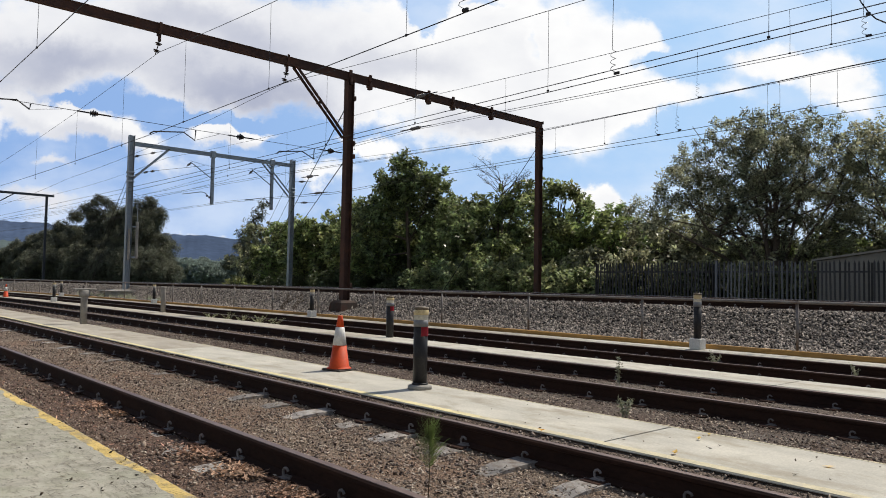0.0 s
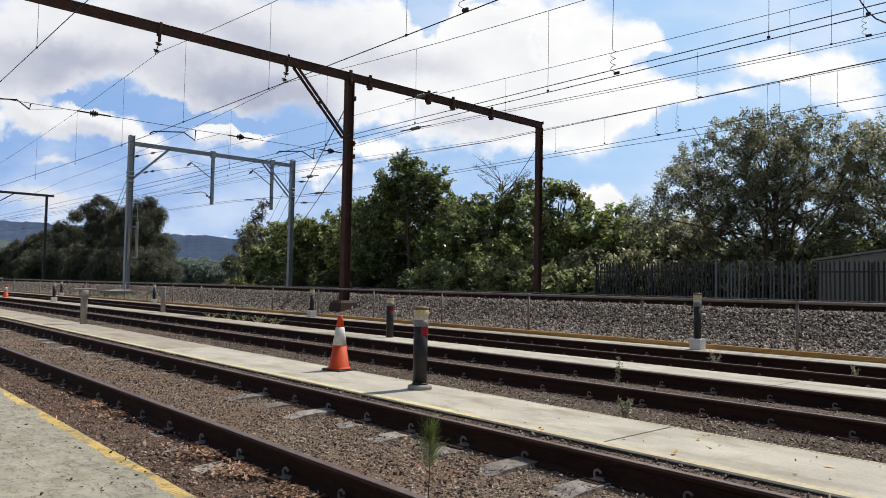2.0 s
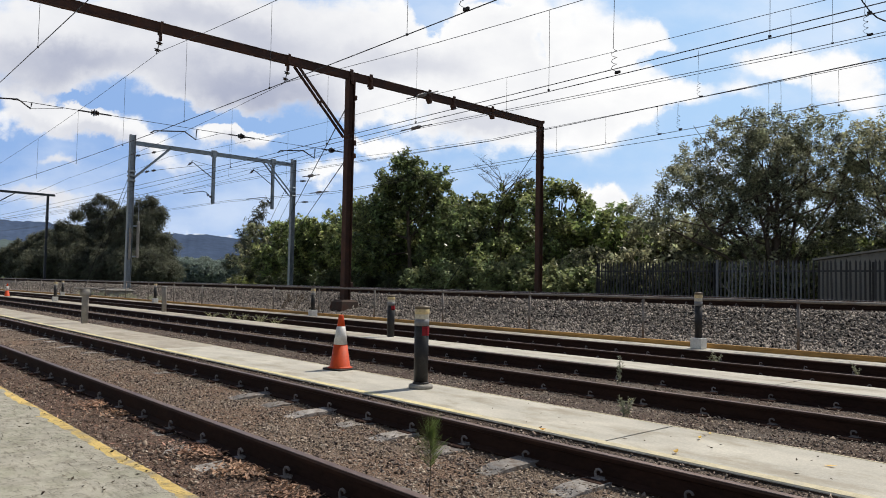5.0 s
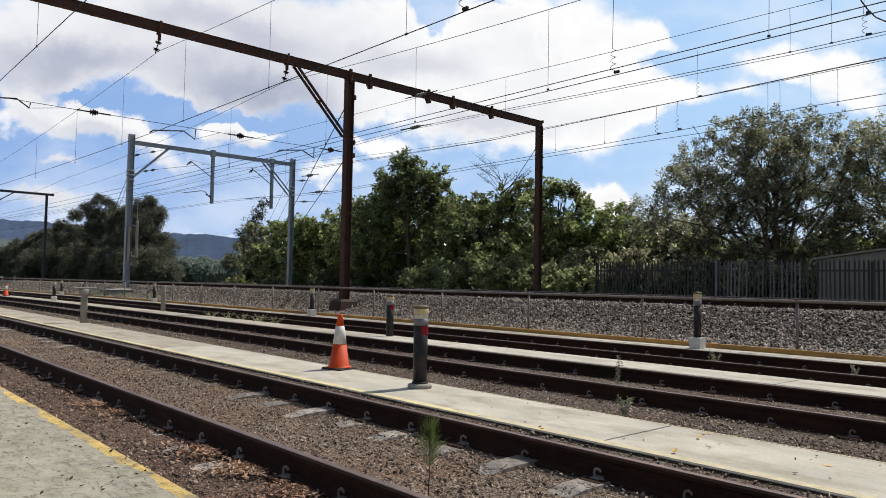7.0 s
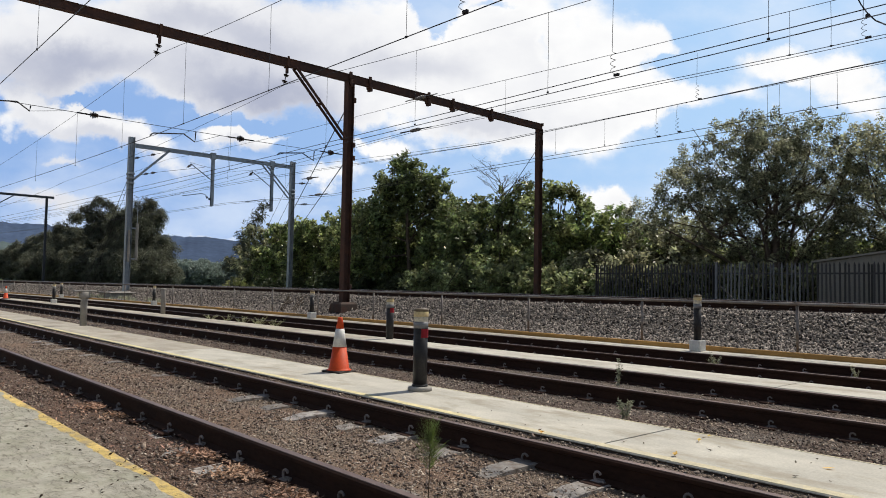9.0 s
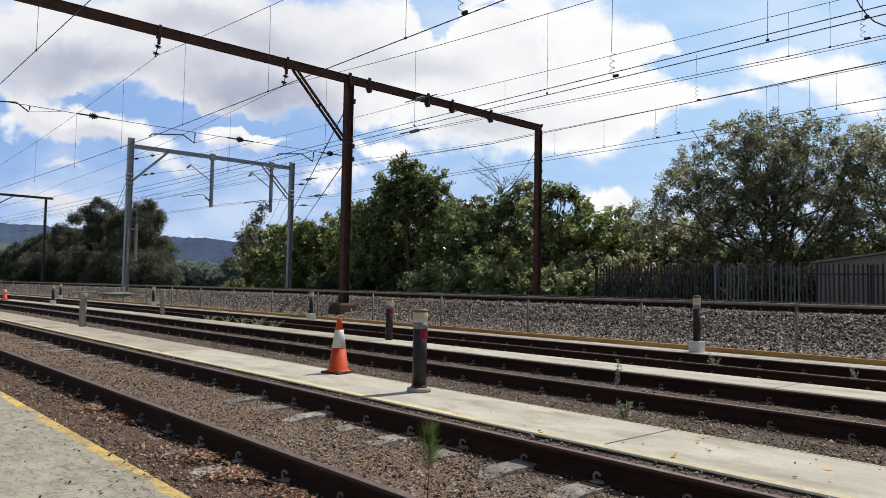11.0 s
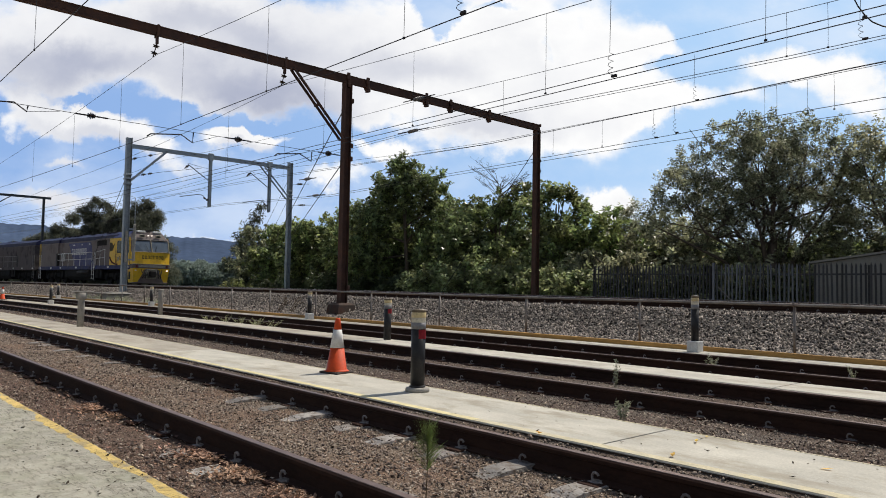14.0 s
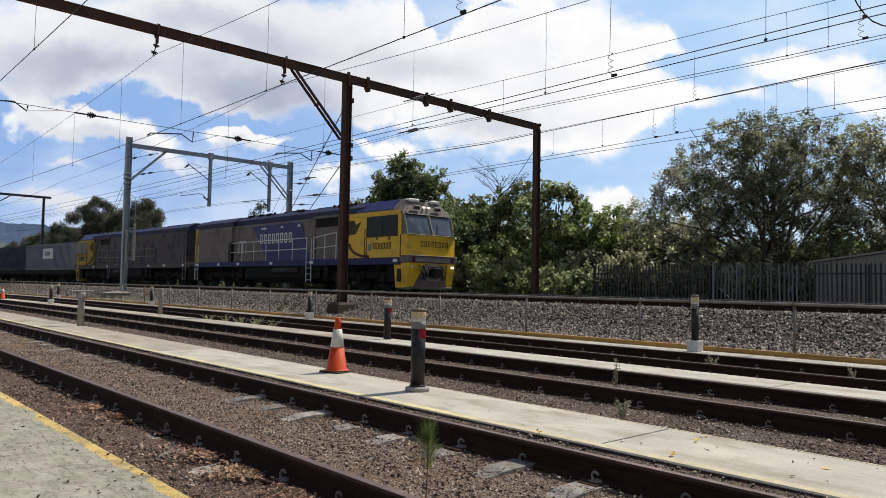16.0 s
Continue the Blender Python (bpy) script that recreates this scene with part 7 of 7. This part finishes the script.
def twigs(n, seed):
    """Thin dry twigs lying on the platform."""
    rg = np.random.default_rng(seed)
    V, F = [], []
    for i in range(n):
        a, l = radians(48) + rg.normal(0, 0.6), rg.uniform(0.025, 0.15)
        p = np.array([rg.uniform(-7, -0.5), 1.48 - abs(rg.normal(0, 0.5)), 0.004])
        d, w = np.array([math.cos(a), math.sin(a), 0]), np.array([-math.sin(a), math.cos(a), 0]) * rg.uniform(0.0005, 0.0015)
        q = p + d * l * 0.5 + w * rg.uniform(-4, 4)
        e = p + d * l
        up = np.array([0, 0, 0.004])
        b = len(V)
        V += [p - w, p + w, q + w + up, q - w + up, e + w, e - w]
        F += [(b, b + 1, b + 2, b + 3), (b + 3, b + 2, b + 4, b + 5)]
    ob = quick("twigs", V, F, NUT)
    tagged(ob, "thin dry twigs on the platform", "twigs", kind="stuff")


twigs(1500, 12)


def leaf_spots(n, rg):
    return np.array([(-2.64, 4.82, 0.006), (-2.68, 5.04, 0.006), (-3.51, 4.14, 0.006), (-2.51, 4.28, 0.006), (-1.74, 4.73, 0.006)])


litter("leaf_litter", 5, leaf_spots, 0.026, 0.042, GOLD, "yellow fallen leaves on the walkway", 5, 0.06)
litter("leaf_litter", 26, on_walk, 0.008, 0.02, NUT, "dark debris on the walkway", 7)


def crumbs(n):
    return np.stack([rng.uniform(-6, -0.8, n), 1.5 - np.abs(rng.normal(0, 0.4, n)), np.full(n, 0.008)], 1)


nuts = stones("dark_crumbs", NUT, 46, crumbs, 0.006, 0.018, 0.45, 2.0, 0.25)
tagged(nuts, "dark nuts and clods lying on the platform", "debris", kind="stuff")
# ---------- clouds: a distant sheet that drifts ----------
def build_clouds():
    dist = 3600.0
    m = bpy.data.materials.new("cumulus_cloud")
    m.use_nodes = True
    nt = m.node_tree
    N, L = nt.nodes, nt.links
    N.remove(N["Principled BSDF"])
    out = N["Material Output"]
    tc = N.new("ShaderNodeTexCoord")

    def math_(op, a, b=None):
        n = N.new("ShaderNodeMath")
        n.operation = op
        for i, v in enumerate((a, b)):
            if v is None:
                continue
            if hasattr(v, "links"):
                L.new(v, n.inputs[i])
            else:
                n.inputs[i].default_value = v
        return n.outputs[0]

    def rng_(v, lo, hi, a, b):
        n = N.new("ShaderNodeMapRange")
        n.interpolation_type = "SMOOTHSTEP"
        for key, x in (("From Min", lo), ("From Max", hi), ("To Min", a), ("To Max", b)):
            n.inputs[key].default_value = x
        L.new(v, n.inputs["Value"])
        return n.outputs[0]

    def nz(scale, detail, off, stretch=(1, 1.7, 1)):
        mp, n = N.new("ShaderNodeMapping"), N.new("ShaderNodeTexNoise")
        mp.inputs["Location"].default_value, mp.inputs["Scale"].default_value = off, stretch
        n.inputs["Scale"].default_value, n.inputs["Detail"].default_value, n.inputs["Roughness"].default_value = scale, detail, 0.55
        L.new(tc.outputs["Object"], mp.inputs["Vector"])
        L.new(mp.outputs[0], n.inputs["Vector"])
        return n.outputs["Fac"]

    # places pushed about by a noise, for ragged edges
    push, centre, shove, warped = N.new("ShaderNodeTexNoise"), N.new("ShaderNodeVectorMath"), N.new("ShaderNodeVectorMath"), N.new("ShaderNodeVectorMath")
    push.inputs["Scale"].default_value, push.inputs["Detail"].default_value, push.inputs["Roughness"].default_value = 9.0, 7, 0.6
    centre.operation, shove.operation, warped.operation = "SUBTRACT", "SCALE", "ADD"
    L.new(tc.outputs["Object"], push.inputs["Vector"])
    L.new(push.outputs["Color"], centre.inputs[0])
    centre.inputs[1].default_value = (0.5, 0.5, 0.5)
    L.new(centre.outputs[0], shove.inputs[0])
    shove.inputs["Scale"].default_value = 0.12
    L.new(tc.outputs["Object"], warped.inputs[0])
    L.new(shove.outputs[0], warped.inputs[1])

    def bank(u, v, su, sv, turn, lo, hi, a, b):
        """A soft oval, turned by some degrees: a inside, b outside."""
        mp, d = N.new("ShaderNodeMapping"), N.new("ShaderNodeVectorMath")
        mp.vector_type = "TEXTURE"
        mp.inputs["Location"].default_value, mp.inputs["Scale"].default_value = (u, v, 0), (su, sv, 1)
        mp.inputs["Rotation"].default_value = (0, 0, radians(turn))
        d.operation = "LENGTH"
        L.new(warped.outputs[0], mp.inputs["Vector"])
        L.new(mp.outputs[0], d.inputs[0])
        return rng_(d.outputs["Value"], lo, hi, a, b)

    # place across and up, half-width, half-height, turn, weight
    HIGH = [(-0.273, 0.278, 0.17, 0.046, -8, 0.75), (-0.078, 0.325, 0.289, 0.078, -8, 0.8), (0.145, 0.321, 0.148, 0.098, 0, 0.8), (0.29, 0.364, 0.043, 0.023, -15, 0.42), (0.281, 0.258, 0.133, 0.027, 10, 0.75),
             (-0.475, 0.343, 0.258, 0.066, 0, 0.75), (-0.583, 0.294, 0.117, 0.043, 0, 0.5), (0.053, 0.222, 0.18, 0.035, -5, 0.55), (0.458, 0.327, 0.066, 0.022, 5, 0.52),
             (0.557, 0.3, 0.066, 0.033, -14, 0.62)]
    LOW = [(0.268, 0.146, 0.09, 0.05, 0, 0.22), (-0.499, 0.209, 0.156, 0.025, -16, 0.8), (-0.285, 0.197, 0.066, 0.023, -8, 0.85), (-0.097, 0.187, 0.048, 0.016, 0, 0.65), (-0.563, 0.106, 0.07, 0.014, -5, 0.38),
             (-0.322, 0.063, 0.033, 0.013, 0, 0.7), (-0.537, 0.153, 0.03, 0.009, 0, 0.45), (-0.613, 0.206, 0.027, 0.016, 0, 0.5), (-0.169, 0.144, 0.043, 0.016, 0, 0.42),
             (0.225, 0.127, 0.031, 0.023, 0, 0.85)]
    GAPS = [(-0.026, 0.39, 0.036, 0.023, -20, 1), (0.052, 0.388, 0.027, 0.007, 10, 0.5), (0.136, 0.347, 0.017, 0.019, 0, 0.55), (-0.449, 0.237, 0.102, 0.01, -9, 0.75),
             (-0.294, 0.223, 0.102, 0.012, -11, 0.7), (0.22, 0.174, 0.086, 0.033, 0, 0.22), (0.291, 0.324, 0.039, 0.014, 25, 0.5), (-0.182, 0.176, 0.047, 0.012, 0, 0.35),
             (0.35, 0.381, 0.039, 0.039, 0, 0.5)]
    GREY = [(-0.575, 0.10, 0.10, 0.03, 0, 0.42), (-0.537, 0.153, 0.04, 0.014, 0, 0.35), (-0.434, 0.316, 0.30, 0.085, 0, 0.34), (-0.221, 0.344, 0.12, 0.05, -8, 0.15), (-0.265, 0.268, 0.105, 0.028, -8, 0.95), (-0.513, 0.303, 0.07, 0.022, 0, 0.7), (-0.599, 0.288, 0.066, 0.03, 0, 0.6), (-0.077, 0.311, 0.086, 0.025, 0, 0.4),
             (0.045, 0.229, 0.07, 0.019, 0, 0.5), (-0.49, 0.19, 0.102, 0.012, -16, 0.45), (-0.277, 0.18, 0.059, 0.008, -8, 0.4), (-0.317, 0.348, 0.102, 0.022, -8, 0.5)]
    fine = nz(8.0, 10, (3.1, 1.7, 0), (1, 1.5, 1))
    total = math_("ADD", math_("MULTIPLY", math_("SUBTRACT", fine, 0.5), 1.5), -0.24)
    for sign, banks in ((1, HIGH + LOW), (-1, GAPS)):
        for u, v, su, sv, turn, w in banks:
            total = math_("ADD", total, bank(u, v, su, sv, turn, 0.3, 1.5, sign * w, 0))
    mask = rng_(total, -0.14, 0.36, 0.0, 1.0)
    # grey undersides, mottled
    thick = rng_(math_("ADD", total, math_("MULTIPLY", math_("SUBTRACT", nz(5.0, 7, (7, 2.6, 0)), 0.5), 1.6)), 0.35, 1.3, 1.0, 0.86)
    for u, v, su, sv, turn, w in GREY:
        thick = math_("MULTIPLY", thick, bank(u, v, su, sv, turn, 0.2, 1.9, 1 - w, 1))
    thick = math_("ADD", thick, math_("MULTIPLY", math_("SUBTRACT", nz(11.0, 8, (1, 5, 0)), 0.5), 0.42))
    sep = N.new("ShaderNodeSeparateXYZ")
    L.new(tc.outputs["Object"], sep.inputs[0])
    veil, whole = N.new("ShaderNodeMix"), N.new("ShaderNodeMix")
    veil.data_type = whole.data_type = "RGBA"
    L.new(rng_(sep.outputs["X"], -0.5, 0.45, 0.0, 1.0), veil.inputs["Factor"])
    veil.inputs["A"].default_value, veil.inputs["B"].default_value = (0.29, 0.465, 0.81, 1), (0.45, 0.67, 0.96, 1)
    # thin high haze in the blue
    haze = N.new("ShaderNodeMix")
    haze.data_type = "RGBA"
    L.new(rng_(nz(4.0, 6, (2, 9, 0)), 0.38, 0.70, 0.0, 0.6), haze.inputs["Factor"])
    L.new(veil.outputs["Result"], haze.inputs["A"])
    haze.inputs["B"].default_value = (0.80, 0.88, 1.0, 1)
    mixc = N.new("ShaderNodeMix")
    mixc.data_type = "RGBA"
    mixc.clamp_factor = True
    L.new(thick, mixc.inputs["Factor"])
    mixc.inputs["A"].default_value, mixc.inputs["B"].default_value = (0.42, 0.455, 0.585, 1), (1.0, 1.0, 1.0, 1)
    em = N.new("ShaderNodeEmission")
    em.inputs["Strength"].default_value = 1.0
    L.new(mask, whole.inputs["Factor"])
    L.new(haze.outputs["Result"], whole.inputs["A"])
    L.new(mixc.outputs["Result"], whole.inputs["B"])
    L.new(whole.outputs["Result"], em.inputs["Color"])
    L.new(em.outputs[0], out.inputs["Surface"])
    m.cycles.emission_sampling = "NONE"
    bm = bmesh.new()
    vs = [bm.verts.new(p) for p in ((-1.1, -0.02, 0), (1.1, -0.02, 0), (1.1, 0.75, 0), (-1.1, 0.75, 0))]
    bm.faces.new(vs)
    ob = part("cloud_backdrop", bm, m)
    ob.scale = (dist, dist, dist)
    tagged(ob, "bright broken cumulus clouds drifting across a blue sky", "cloud", kind="structure")
    return ob, dist


clouds, CLOUD_DIST = build_clouds()
# ---------- what moves ----------
HALF = 10.35
SPEED_ROWS = [0, 2, 4, 6, 8, 10, 11, 11.5, 12, 12.5, 13, 13.5, 14, 14.5, 15, 15.5, 16]


def front_at(t):
    """Where the leading cab's corner stands along the line."""
    s = t - 16.0
    if s < -4:
        return front_at(12.0) + 14.35 * (s + 4)
    return -24.43 + 16.14 * s + 0.224 * s * s


def vehicle_pose(x, flip=0):
    return pose(x, 20.87 + cy(x), 0.823, 0, 0, turn_at(x) + flip)


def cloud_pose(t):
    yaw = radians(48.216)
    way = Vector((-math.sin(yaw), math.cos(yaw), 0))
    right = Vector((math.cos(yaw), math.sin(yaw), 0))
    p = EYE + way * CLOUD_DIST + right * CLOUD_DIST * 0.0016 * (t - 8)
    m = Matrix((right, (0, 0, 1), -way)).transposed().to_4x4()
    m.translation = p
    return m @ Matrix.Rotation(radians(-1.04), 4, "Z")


def motions():
    walk(loco_lead, [(t, vehicle_pose(front_at(t) - HALF)) for t in SPEED_ROWS])
    walk(loco_second, [(t, vehicle_pose(front_at(t) - HALF - 21.9, 180)) for t in SPEED_ROWS])
    back = 21.9 * 1.5 + HALF + 7.1
    for i, w in enumerate(wagons):
        walk(w, [(t, vehicle_pose(front_at(t) - back - i * 13.7)) for t in SPEED_ROWS])
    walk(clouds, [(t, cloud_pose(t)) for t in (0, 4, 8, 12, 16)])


motions()
